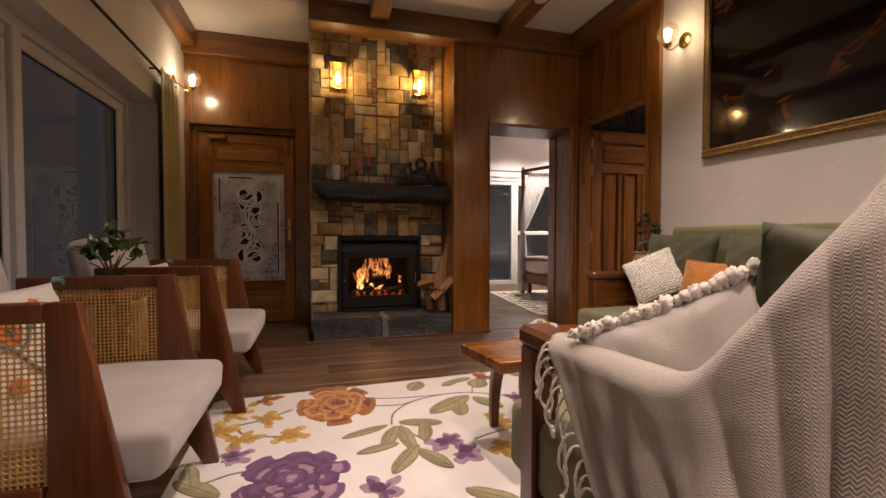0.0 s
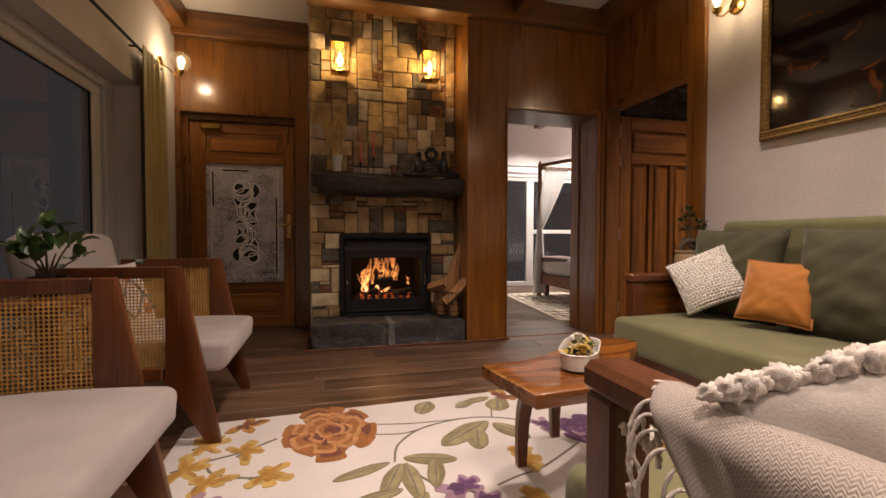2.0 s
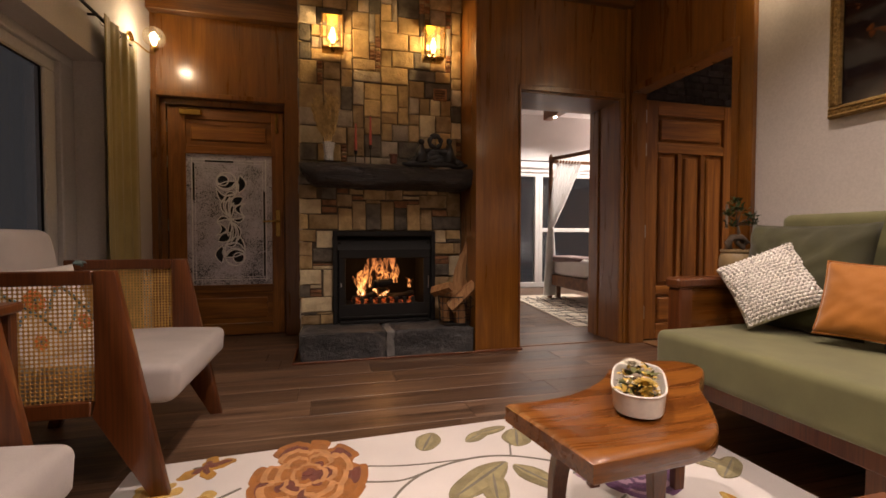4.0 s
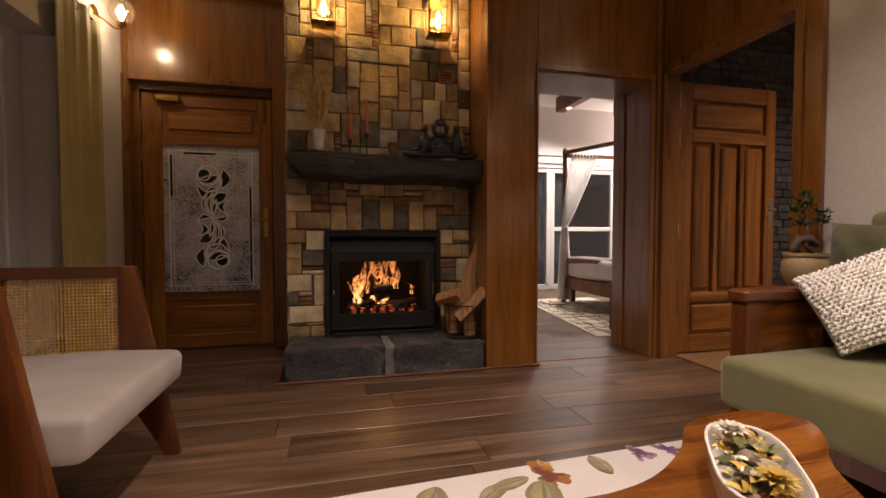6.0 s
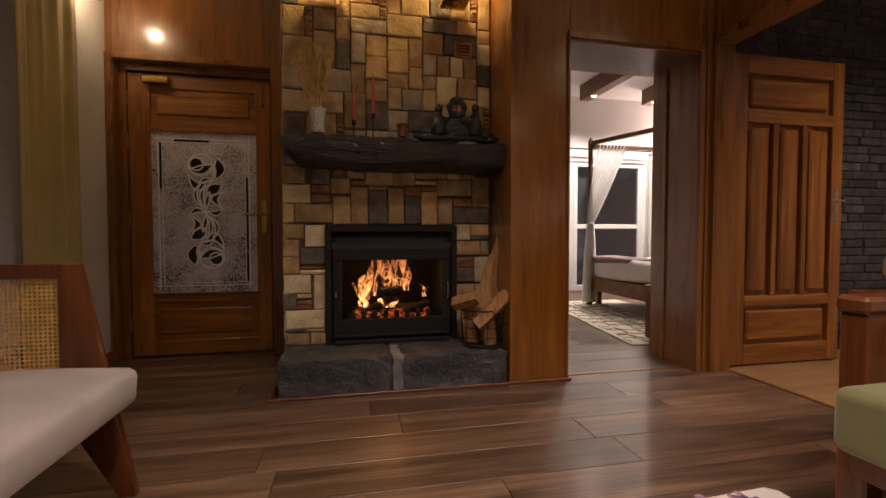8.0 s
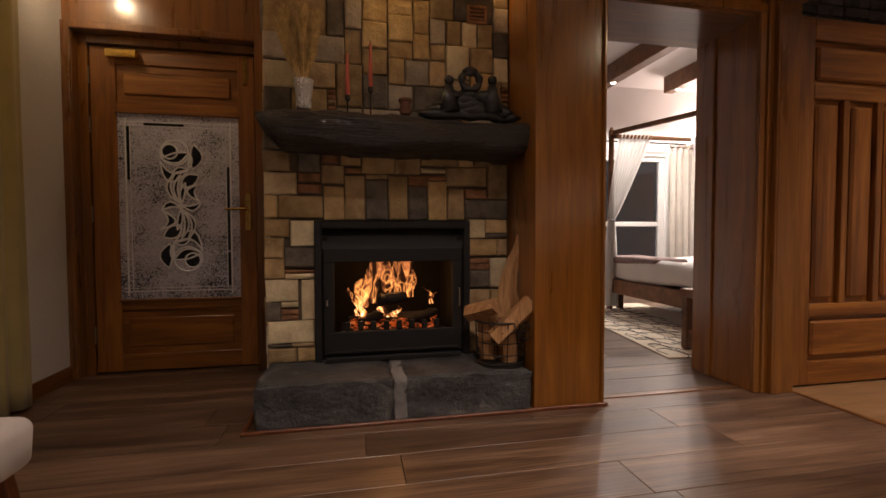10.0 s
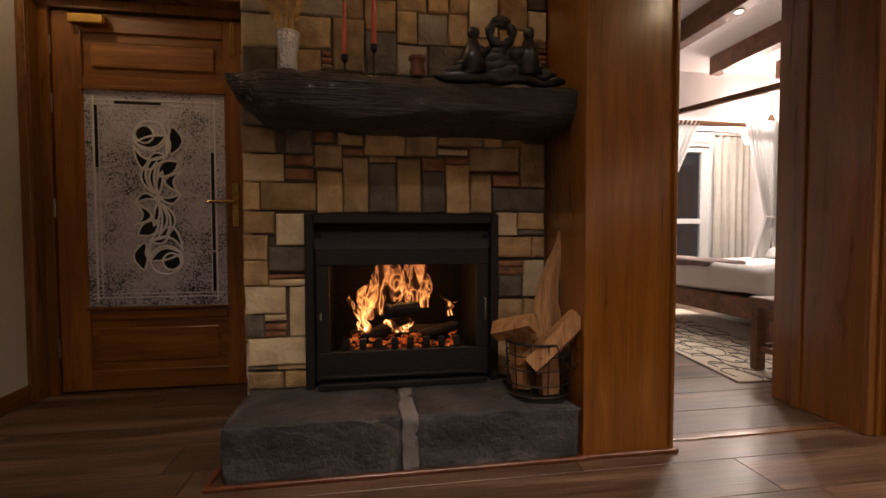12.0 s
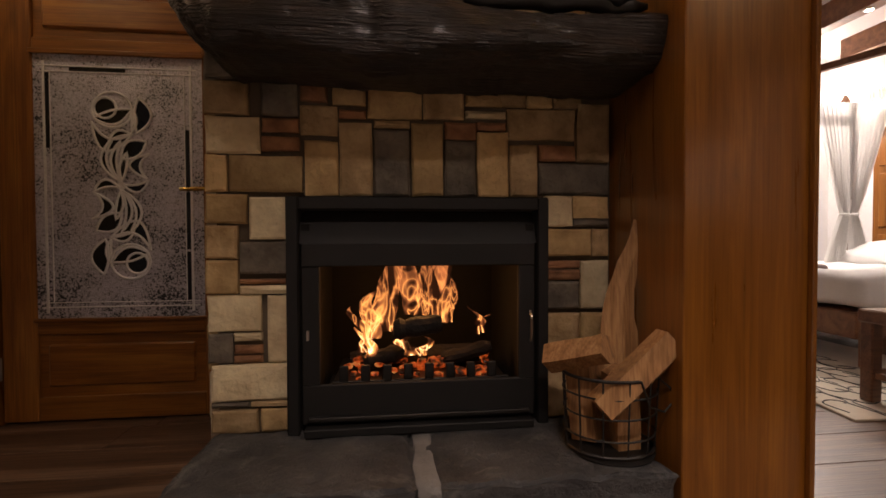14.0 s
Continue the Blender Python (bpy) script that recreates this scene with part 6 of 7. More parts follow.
def lounge_chair(y0, y1, label):
    t = thing("lounge_chair", (-0.62, (y0 + y1) / 2, 0), label, "armchair", "cane lounge chairs")
    for y in (y0, y1):
        f = bmesh.new()
        a, b = y - 0.016, y + 0.016
        prism(f, [(-0.545, 0.745), (-0.545, 0.792), (-0.482, 0.792), (-0.330, 0.0), (-0.382, 0.0), (-0.555, 0.31), (-0.545, 0.36)], "y", a, b, 0.004)
        side = part("side_frame", f, M_CHAIR, t)
        part("arm_rail", boxes((-1.0, -0.547, a, b, 0.745, 0.792), r=0.004), M_CHAIR, side)
        part("lower_rail", boxes((-1.0, -0.557, a, b, 0.308, 0.36), r=0.004), M_CHAIR, side)
        part("back_post", prism(bmesh.new(), [(-1.0, 0.745), (-0.93, 0.745), (-0.93, 0.30), (-1.03, 0.0), (-1.08, 0.0), (-1.0, 0.32)], "y", a + 0.001, b - 0.001, 0.003), M_CHAIR, side)
        part("cane_panel", cane_panel(-0.932, -0.543, 0.358, 0.747, y), M_CANE, side, "natural woven cane", 0)
    part("cross_rail", boxes((-0.54, -0.49, y0 + 0.017, y1 - 0.017, 0.31, 0.36), r=0.004), M_CHAIR, t)
    part("cross_rail", boxes((-0.98, -0.94, y0 + 0.017, y1 - 0.017, 0.31, 0.36), r=0.004), M_CHAIR, t)
    cush = soft_box(-0.96, -0.305, y0 + 0.022, y1 - 0.022, 0.322, 0.452, 0.030, 3, 0.004)
    for v in cush.verts:
        k = (v.co.x + 0.96) / 0.675
        v.co.z += -0.004 * k + 0.012 * math.sin(min(1, max(0, k)) * math.pi) * (v.co.z > 0.41)
        if v.co.z < 0.36 and k > 0.75:
            v.co.x -= 0.03 * (0.36 - v.co.z) / 0.055
    seat = part("seat_cushion", cush, M_SEAT, t, "off-white upholstered seat", True)
    back = bmesh.new()
    rbox(back, -0.07, 0.07, y0 + 0.03, y1 - 0.03, 0.0, 0.50, 0.055, 6, pose(-0.99, 0, 0.44, 0, -12, 0))
    part("backrest", back, M_SEAT, t, "off-white rounded back", True)
    return t

near = "reddish wooden lounge chair with cane sides and white seat"
lounge_chair(2.15, 2.91, near)
second = lounge_chair(2.15, 2.91, near)
second.location = Vector(second.location) + Vector((-0.035, -1.28, 0))

M_TEAL = surface("teal_yarn", (0.13, 0.19, 0.19), 0.9, 0.2, 30, 0.5, 300)
M_ORANGE = surface("orange_embroidery", (0.50, 0.13, 0.02), 0.85, 0.2, 30, 0.5, 300)
def folk_pillow(c, u, v, label, seed):
    t = pillow("embroidered_pillow", c, u, v, 0.40, 0.38, 0.13, M_CREAM, label, group="embroidered pillows", seed=seed)
    U, V, N = Vector(t["u"]), Vector(t["v"]), Vector(t["n"])
    for s in (1, -1):
        for a, b, r in ((-0.08, 0.05, 0.045), (0.09, -0.06, 0.035), (0.03, 0.11, 0.03), (-0.10, -0.10, 0.03)):
            puff = (max(0, 1 - abs(a / 0.2) ** 2.6) * max(0, 1 - abs(b / 0.19) ** 2.6)) ** 0.55
            cc = Vector(c) + U * a + V * b + N * s * (0.065 * puff + 0.004)
            bm = bmesh.new()
            for k in range(7):
                an = k / 7 * math.tau
                ball(bm, cc + (U * math.cos(an) + V * math.sin(an)) * r * 0.6, r * 0.36, 1, (1, 1, 1))
            for w in bm.verts:
                w.co -= N * (w.co - cc).dot(N) * 0.75
            part("flower", bm, M_ORANGE, t, "orange embroidered flower")
            dot = ball(bmesh.new(), cc + N * s * 0.004, r * 0.3, 1)
            part("flower_eye", dot, M_TEAL, t, "teal embroidered centre")
        for k in range(2):
            pts = []
            for j in range(12):
                a, b = -0.16 + 0.32 * j / 11, 0.05 * math.sin(j * 0.9 + k * 2) - 0.04 + 0.08 * k
                puff = (max(0, 1 - abs(a / 0.2) ** 2.6) * max(0, 1 - abs(b / 0.19) ** 2.6)) ** 0.55
                pts.append(Vector(c) + U * a + V * b + N * s * (0.065 * puff + 0.003))
            part("vine", tube(bmesh.new(), pts, 0.006, 5), M_TEAL, t, "teal embroidered vine")
    for a in (-1, 1):
        for b in (-1, 1):
            o = Vector(c) + U * a * 0.2 + V * b * 0.19
            bm = bmesh.new()
            q = random.Random(seed + a * 3 + b)
            for k in range(14):
                e = o + (U * a + V * b * 0.3) * 0.05 + Vector((q.uniform(-0.02, 0.02), q.uniform(-0.02, 0.02), -q.uniform(0.0, 0.03)))
                tube(bm, [o, o.lerp(e, 0.6) + Vector((0, 0, 0.008)), e], 0.003, 5)
            part("tassel", bm, M_TEAL, t, "teal yarn tassel", True)
folk_pillow((-0.82, 2.40, 0.61), (0.25, 0.9, 0.0), (-0.35, 0.0, 1.0), "white pillow with orange flowers and teal tassels on the chair", 2)
folk_pillow((-0.82, 1.22, 0.61), (0.2, 0.9, 0.0), (-0.35, 0.0, 1.0), "white pillow with orange flowers and teal tassels on the chair", 5)

# ---- side table with plant between the chairs ----
side_t = thing("side_table", (-0.90, 1.88, 0), "small dark wooden side table between the lounge chairs", "side table")
part("top", boxes((-1.12, -0.70, 1.68, 2.08, 0.675, 0.705), r=0.006), M_CHAIR, side_t)
for x in (-1.09, -0.73):
    for y in (1.71, 2.05):
        part("leg", boxes((x - 0.018, x + 0.018, y - 0.018, y + 0.018, 0, 0.675), r=0.004), M_CHAIR, side_t)
M_LEAF2 = surface("glossy_green_leaf", (0.055, 0.12, 0.028), 0.38, 0.35, 30, 0.1, 60, tone=0.35)
plant = thing("potted_plant", (-0.85, 1.93, 0.705), "leafy green potted plant on the side table", "plant")
part("pot", lathe(bmesh.new(), -0.85, 1.93, [(0.045, 0.705), (0.055, 0.73), (0.062, 0.775), (0.056, 0.775), (0.05, 0.73)], 20), M_BLACK, plant, "small dark pot")
part("soil", lathe(bmesh.new(), -0.85, 1.93, [(0.053, 0.75), (0.053, 0.762), (0.02, 0.766)], 16), M_SOIL, plant)
foliage(plant, (-0.85, 1.93, 0.76), ((-0.86, 1.93, 0.94), (-0.79, 1.95, 0.90), (-0.92, 1.92, 0.88), (-0.80, 1.88, 0.86), (-0.90, 1.97, 0.85), (-0.76, 1.93, 0.84), (-0.94, 1.94, 0.83), (-0.85, 1.86, 0.83)), 7, 0.055, 0.070, 0.043, 8, "leaf", True)

# ---- green armchair by the walk ----
ac = thing("green_armchair", (0.95, 0.3, 0), "wooden armchair with sage green cushions facing the fireplace", "armchair")
for x0, x1 in ((0.54, 0.615), (1.42, 1.495)):
    part("front_post", boxes((x0, x1, 0.612, 0.687, 0.0, 0.665), r=0.007), M_CHAIR, ac)
    part("rear_post", boxes((x0, x1, 0.25, 0.31, 0.0, 0.665), r=0.007), M_CHAIR, ac)
    part("arm_rail", boxes((x0 - 0.006, x1 + 0.006, 0.245, 0.692, 0.665, 0.716), r=0.012), M_CHAIR, ac)
    part("side_rail", boxes((x0 + 0.012, x1 - 0.012, 0.31, 0.612, 0.20, 0.275), r=0.005), M_CHAIR, ac)
part("seat_rail", boxes((0.615, 1.42, 0.62, 0.68, 0.20, 0.275), r=0.005), M_CHAIR, ac)
part("back_rail", boxes((0.615, 1.42, 0.145, 0.19, 0.24, 0.70), r=0.005), M_CHAIR, ac)
part("seat_cushion", soft_box(0.556, 1.48, 0.195, 0.805, 0.285, 0.482, 0.035, 8), M_GREEN, ac, "sage green velvet seat", True)
# The shade behind the throw is put into this cushion's colour.
pillow("back_cushion", (1.05, 0.225, 0.725), (1, 0, 0.0), (0, -0.14, 1), 0.62, 0.50, 0.15, M_DARK_SHADED_GREEN, "moss green velvet back cushion in the armchair, darkened for shade", group="green back cushions", seed=9.1, crease=2.4)
pp = pillow("pompom_pillow", (0.708, 0.282, 0.669), (0.657, -0.615, 0.436), (-0.309, 0.308, 0.900), 0.34, 0.32, 0.12, M_CREAM, "cream cotton pillow edged with wool pompoms", seed=6.1)
PU, PV = Vector(pp["u"]), Vector(pp["v"])
q = random.Random(3)
for k in range(21):
    a = k / 20 * 2 - 1
    c = Vector((0.708, 0.282, 0.669)) + PU * a * 0.170 + PV * (0.160 * (1 - 0.06 * (1 - a * a)) + 0.006)
    part("pompom", ball(bmesh.new(), c + Vector((q.uniform(-0.003, 0.003), q.uniform(-0.003, 0.003), q.uniform(-0.003, 0.003))), q.uniform(0.0095, 0.015), 3, (q.uniform(0.8, 1.2), q.uniform(0.8, 1.2), q.uniform(0.8, 1.15)), 0.65), M_YARN, pp, "cream wool pompom", True)

# ---- throw over arm and back ----
def herringbone(nt, b, node, link):
    """Zigzag twill on the cloth's own metres, over slubs and soft blotches."""
    tc = node("ShaderNodeTexCoord")
    sep = node("ShaderNodeSeparateXYZ")
    link(tc.outputs["UV"], sep.inputs[0])
    pp = node("ShaderNodeMath", operation="PINGPONG")
    pp.inputs[1].default_value = 0.0060
    link(sep.outputs[0], pp.inputs[0])
    ad = node("ShaderNodeMath", operation="ADD")
    link(pp.outputs[0], ad.inputs[0]), link(sep.outputs[1], ad.inputs[1])
    tw = node("ShaderNodeMath", operation="PINGPONG")
    tw.inputs[1].default_value = 0.0029
    link(ad.outputs[0], tw.inputs[0])
    up = node("ShaderNodeMath", operation="MULTIPLY")
    up.inputs[1].default_value = 345.0
    link(tw.outputs[0], up.inputs[0])
    n1 = node("ShaderNodeTexNoise", Scale=220.0, Detail=2.0)
    n2 = node("ShaderNodeTexNoise", Scale=5.0, Detail=3.0)
    link(tc.outputs["UV"], n1.inputs["Vector"]), link(tc.outputs["UV"], n2.inputs["Vector"])
    mx = node("ShaderNodeMath", operation="MULTIPLY_ADD")
    link(up.outputs[0], mx.inputs[0])
    mx.inputs[1].default_value = 0.6
    link(n1.outputs["Fac"], mx.inputs[2])
    c = ramp(node, link, mx.outputs[0], [(0.35, (0.29, 0.245, 0.205)), (0.72, (0.41, 0.36, 0.31)), (1.0, (0.52, 0.465, 0.405))])
    m2 = node("ShaderNodeMix", data_type="RGBA", blend_type="MULTIPLY")
    m2.inputs[0].default_value = 0.4
    link(c, m2.inputs[6])
    link(ramp(node, link, n2.outputs["Fac"], [(0.3, (0.75, 0.73, 0.7)), (0.7, (1, 1, 1))]), m2.inputs[7])
    link(m2.outputs[2], b.inputs["Base Color"])
    b.inputs["Roughness"].default_value = 0.95
    b.inputs["Sheen Weight"].default_value = 0.2
    bp = node("ShaderNodeBump", Strength=0.65, Distance=0.002)
    link(mx.outputs[0], bp.inputs["Height"])
    link(bp.outputs[0], b.inputs["Normal"])
M_THROW = mat("herringbone_throw", herringbone)
throw = thing("knitted_throw", (0.6, 0.3, 0.6), "cream herringbone throw with knotted fringe over the armchair", "blanket")
RIDGE = [Vector(p) for p in ((0.562, 0.535, 0.728), (0.563, 0.46, 0.728), (0.565, 0.36, 0.728), (0.572, 0.25, 0.730), (0.600, 0.175, 0.745), (0.66, 0.125, 0.84), (0.735, 0.08, 0.955), (0.82, 0.04, 1.06), (0.93, 0.015, 1.11), (1.08, 0.0, 1.12), (1.22, 0.0, 1.11))]
def along(pts, f):
    g = f * (len(pts) - 1)
    i = min(int(g), len(pts) - 2)
    t = g - i
    a, b, c, d = pts[max(i - 1, 0)], pts[i], pts[i + 1], pts[min(i + 2, len(pts) - 1)]
    return 0.5 * ((2 * b) + (c - a) * t + (2 * a - 5 * b + 4 * c - d) * t * t + (3 * b - a - 3 * c + d) * t ** 3)
bm = bmesh.new()
NU, NV = 150, 64
grid = []
for i in range(NU + 1):
    f = i / NU
    r = along(RIDGE, f)
    rise = min(1, max(0, (f - 0.35) / 0.4))
    rise = rise * rise * (3 - 2 * rise)
    row = []
    for j in range(NV + 1):
        g = j / NV
        if g < 0.22:
            # the inner fall, towards the seat
            k = (0.22 - g) / 0.22
            p = r + Vector((0.075 * k, 0.07 * k * rise, -0.004 - (0.035 + 0.05 * rise) * k * k))
        else:
            k = (g - 0.22) / 0.78
            drop = 0.46 + 0.44 * rise
            over = min(1, k / 0.10)
            p = r + Vector((-(0.040 - 0.012 * rise) * math.sin(over * math.pi / 2), -0.03 * rise * math.sin(over * math.pi / 2) - 0.36 * k * (1 - rise) * max(0, 1 - f * 1.6) - 0.035 * rise * k, -drop * k ** 1.15))
            wob = f * (19 + 11 * rise) + 1.5 * rise * k + 0.9 * math.sin(k * 2.6 + f * 5)
            fold = (0.013 + 0.042 * rise) * k ** (0.7 - 0.35 * rise) * (abs(math.sin(wob)) ** 0.7 * 2 - 1) + 0.012 * k * math.sin(f * 47 + k * 4) + 0.010 * k ** 0.5 * noise.noise((f * 16, k * 3, 5.0)) * 2
            p += Vector((-0.75 + 0.55 * rise, -0.2 - 0.7 * rise, 0)) * (fold * 0.9 + 0.012 * k)
            p += Vector((-0.05 * k * rise, 0, 0))
        p += noise.noise_vector(p * 5) * 0.008 * (0.4 + g) + noise.noise_vector(p * 19) * 0.002
        row.append(bm.verts.new(p))
    grid.append(row)
edge = [v.co.copy() for v in grid[0]]
uv = bm.loops.layers.uv.new("cloth")
for i in range(NU):
    for j in range(NV):
        fc = bm.faces.new((grid[i][j], grid[i][j + 1], grid[i + 1][j + 1], grid[i + 1][j]))
        for lp, (du, dv) in zip(fc.loops, ((0, 0), (0, 1), (1, 1), (1, 0))):
            lp[uv].uv = ((i + du) / NU * 1.45, (j + dv) / NV * 0.85)
cloth = part("cloth", bm, M_THROW, throw, "cream herringbone weave", True)
sol = cloth.modifiers.new("thick", "SOLIDIFY")
sol.thickness, sol.offset = 0.006, 0.0
q = random.Random(12)
for k in range(30):
    o = edge[min(NV, int(6 + k * (NV - 7) / 29))]
    L = q.uniform(0.075, 0.115)
    out = Vector((-0.014 + q.uniform(-0.014, 0.008), 0.022 + q.uniform(-0.014, 0.014), 0))
    if k < 3:
        out = Vector((-0.045, 0.035 + 0.012 * k, 0.0))
    pts = [o + Vector((0, 0.0, 0.0)), o + out * 0.55 + Vector((0, 0, -0.01 + 0.006 * q.random())), o + out * 1.0 + Vector((0, 0, -L * 0.4)), o + out * (0.95 + q.uniform(-0.3, 0.3)) + Vector((0, 0, -L * 0.75)), o + out * (0.9 + q.uniform(-0.4, 0.4)) + Vector((q.uniform(-0.008, 0.008), 0, -L))]
    bm = bmesh.new()
    path = [along(pts, i / 16) for i in range(17)]
    for s in (0, math.pi):
        tube(bm, [p + Vector((math.cos(i * 1.1 + s) * 0.0016, math.sin(i * 1.1 + s) * 0.0016, 0)) for i, p in enumerate(path)], 0.0021, 6)
    ball(bm, path[-2], 0.0058, 1, (1, 1, 1.2), 0.3)
    tube(bm, [path[-2], path[-2] + Vector((0.002, 0.002, -0.014))], [0.003, 0.0045], 6)
    part("fringe_knot", bm, M_YARN, throw, "knotted cream fringe", True)

# ---- bedroom beyond ----
M_BEDWALL = surface("bedroom_white", (0.74, 0.71, 0.70), 0.8, 0.03, 3, 0.08, 90)
solid("wall_bedroom_far", boxes((1.0, 2.70, 7.6, 7.8, 0, 3.2), (5.05, 6.2, 7.6, 7.8, 0, 3.2), (2.70, 5.05, 7.6, 7.8, 2.03, 3.2), r=0), M_BEDWALL, "white bedroom wall round a tall window", kind="structure", smooth=0)
solid("wall_bedroom_right", boxes((5.95, 6.1, 4.10, 7.6, 0, 3.2), r=0), M_BEDWALL, "white bedroom wall behind the bed", kind="structure", smooth=0)
solid("wall_bedroom_left", boxes((1.0, 1.12, 4.70, 7.6, 0, 3.2), (1.12, 1.31, 4.60, 4.70, 0, 3.2), r=0), M_BEDWALL, "white bedroom wall", kind="structure", smooth=0)
solid("wall_bedroom_near", boxes((2.80, 6.0, 4.105, 4.15, 0, 3.2), r=0), M_BEDWALL, "white bedroom wall beside the doorway", kind="structure", smooth=0)
solid("ceiling_bedroom", boxes((1.0, 6.1, 4.15, 7.8, 3.02, 3.14), r=0), M_BEDWALL, "white bedroom ceiling", kind="structure", smooth=0)
for x in (2.65, 3.62, 4.62, 5.55):
    beam(x, x + 0.14, 4.16, 7.12, 2.80, 3.02, M_BED, "brown wooden ceiling beam in the bedroom")
for x, y in ((3.69, 5.65), (3.69, 6.85), (4.69, 6.1), (4.69, 6.92)):
    t = thing("beam_spot", (x, y, 2.80), "small white spotlight let into a bedroom beam", "ceiling light", "bedroom spots")
    part("ring", lathe(bmesh.new(), x, y, [(0.034, 2.792), (0.042, 2.794), (0.042, 2.80), (0.034, 2.80)], 20), M_FRAME, t)
    part("lens", lathe(bmesh.new(), x, y, [(0.031, 2.792), (0.031, 2.797), (0.02, 2.797)], 16), M_LENS, t, "glowing lens")
bw = thing("window_2", (4.3, 7.65, 0), "tall white bedroom window with a crossbar, dark outside", "window", kind="structure")
part("window_frame", boxes((2.70, 5.05, 7.62, 7.69, 1.95, 2.03), (2.70, 5.05, 7.62, 7.69, 0.0, 0.09), (2.70, 2.77, 7.62, 7.69, 0.09, 1.95), (4.95, 5.05, 7.62, 7.69, 0.09, 1.95), (3.73, 3.80, 7.61, 7.69, 0.09, 1.95), (3.806, 3.88, 7.62, 7.69, 0.09, 1.95), (3.88, 4.95, 7.63, 7.68, 0.98, 1.05), r=0.006), M_FRAME, bw)
for a, b, c, d in ((2.77, 3.73, 0.09, 1.95), (3.88, 4.95, 1.05, 1.95), (3.88, 4.95, 0.09, 0.98)):
    part("pane", boxes((a, b, 7.652, 7.658, c, d), r=0), M_PANE, bw, "dark window glass", 0)
def sheer(nt, b, node, link):
    t = node("ShaderNodeBsdfTranslucent", Color=(0.8, 0.78, 0.76, 1))
    m = node("ShaderNodeMixShader")
    b.inputs["Base Color"].default_value = (0.78, 0.76, 0.74, 1)
    b.inputs["Roughness"].default_value = 0.9
    link(t.outputs[0], m.inputs[1]), link(b.outputs[0], m.inputs[2])
    link(m.outputs[0], nt.nodes["Material Output"].inputs["Surface"])
M_SHEER = mat("sheer_white", sheer)
M_DRAPE = surface("beige_drape", (0.46, 0.42, 0.37), 0.85, 0.08, 8, 0.3, 300)
dr = thing("bedroom_drape", (5.3, 7.5, 0.03), "pale beige drape beside the bedroom window", "curtain")
folds("cloth", 7.47, 5.02, 5.55, 0.03, 2.18, 5.0, 0.03, M_DRAPE, dr, "x")
part("heading_tape", boxes((5.01, 5.56, 7.452, 7.488, 2.15, 2.185), r=0.004), M_DRAPE, dr, "gathered heading tape")
for k in range(6):
    part("curtain_ring", tube(bmesh.new(), [(5.05 + k * 0.095, 7.48 + 0.02 * math.cos(a * math.tau / 14), 2.2 + 0.02 * math.sin(a * math.tau / 14)) for a in range(14)], 0.003, 6, True), M_BLACK, dr)
r2 = thing("bedroom_rod", (4.5, 7.48, 2.2), "thin black curtain rod over the bedroom window", "curtain rod")
part("pole", tube(bmesh.new(), [(3.0, 7.48, 2.2), (5.75, 7.48, 2.2)], 0.011, 8), M_BLACK, r2)
for x in (3.1, 5.7):
    part("bracket", tube(bmesh.new(), [(x, 7.48, 2.2), (x, 7.6, 2.2)], 0.008, 8), M_BLACK, r2)
bs = thing("bedroom_sconce", (5.53, 7.6, 2.05), "small brass sconce with a glowing shade on the bedroom wall", "wall lamp")
part("arm", boxes((5.50, 5.56, 7.54, 7.6, 1.92, 2.06), r=0.01), M_BRASS, bs)
part("shade", lathe(bmesh.new(), 5.53, 7.5, [(0.05, 2.06), (0.06, 2.07), (0.045, 2.22), (0.04, 2.22)], 16), M_LENS, bs, "glowing white shade")
lamp("bedroom_sconce_lamp", "POINT", pose(5.53, 7.47, 2.28), 34, SOFT, 0.05)

bed = thing("four_poster_bed", (3.9, 5.4, 0), "brown wooden four-poster bed with white bedding and canopy rails", "bed")
for x, y in ((3.33, 6.30), (4.61, 6.22), (4.98, 5.02), (3.80, 4.97)):
    part("post", tube(bmesh.new(), [(x, y, 0), (x, y, 1.9), (x, y, 2.04), (x, y, 2.09)], [0.035, 0.03, 0.034, 0.012], 12), M_BED, bed)
part("canopy_rail", boxes((3.33, 4.61, 6.23, 6.27, 1.955, 2.0), r=0.006), M_BED, bed)
part("canopy_rail", prism(bmesh.new(), [(3.31, 6.30), (3.355, 6.30), (3.825, 4.97), (3.78, 4.97)], "z", 2.0, 2.045), M_BED, bed, "", 0)
part("frame", boxes((3.32, 5.02, 4.99, 6.33, 0.20, 0.36), r=0.01), M_BED, bed)
for x, y in ((3.45, 6.28), (4.95, 6.28), (3.45, 5.04), (4.95, 5.04)):
    part("leg", boxes((x - 0.03, x + 0.03, y - 0.03, y + 0.03, 0, 0.37), r=0.006), M_BED, bed)
bench = thing("bedside_bench", (3.4, 4.41, 0), "dark wooden bench standing beside the bed", "bench")
part("top", boxes((2.835, 4.0, 4.24, 4.58, 0.40, 0.465), r=0.008), M_BED, bench)
for x in (2.885, 3.95):
    for y in (4.275, 4.55):
        part("leg", boxes((x - 0.03, x + 0.03, y - 0.03, y + 0.03, 0.0125 if y > 4.5 else 0.0, 0.40), r=0.006), M_BED, bench)
part("stretcher", boxes((2.87, 2.90, 4.305, 4.52, 0.13, 0.16), r=0.003), M_BED, bench)
part("stretcher", boxes((2.915, 3.92, 4.54, 4.56, 0.14, 0.17), r=0.003), M_BED, bench)
M_LINEN = surface("white_linen", (0.76, 0.73, 0.71), 0.85, 0.05, 4, 0.3, 200)
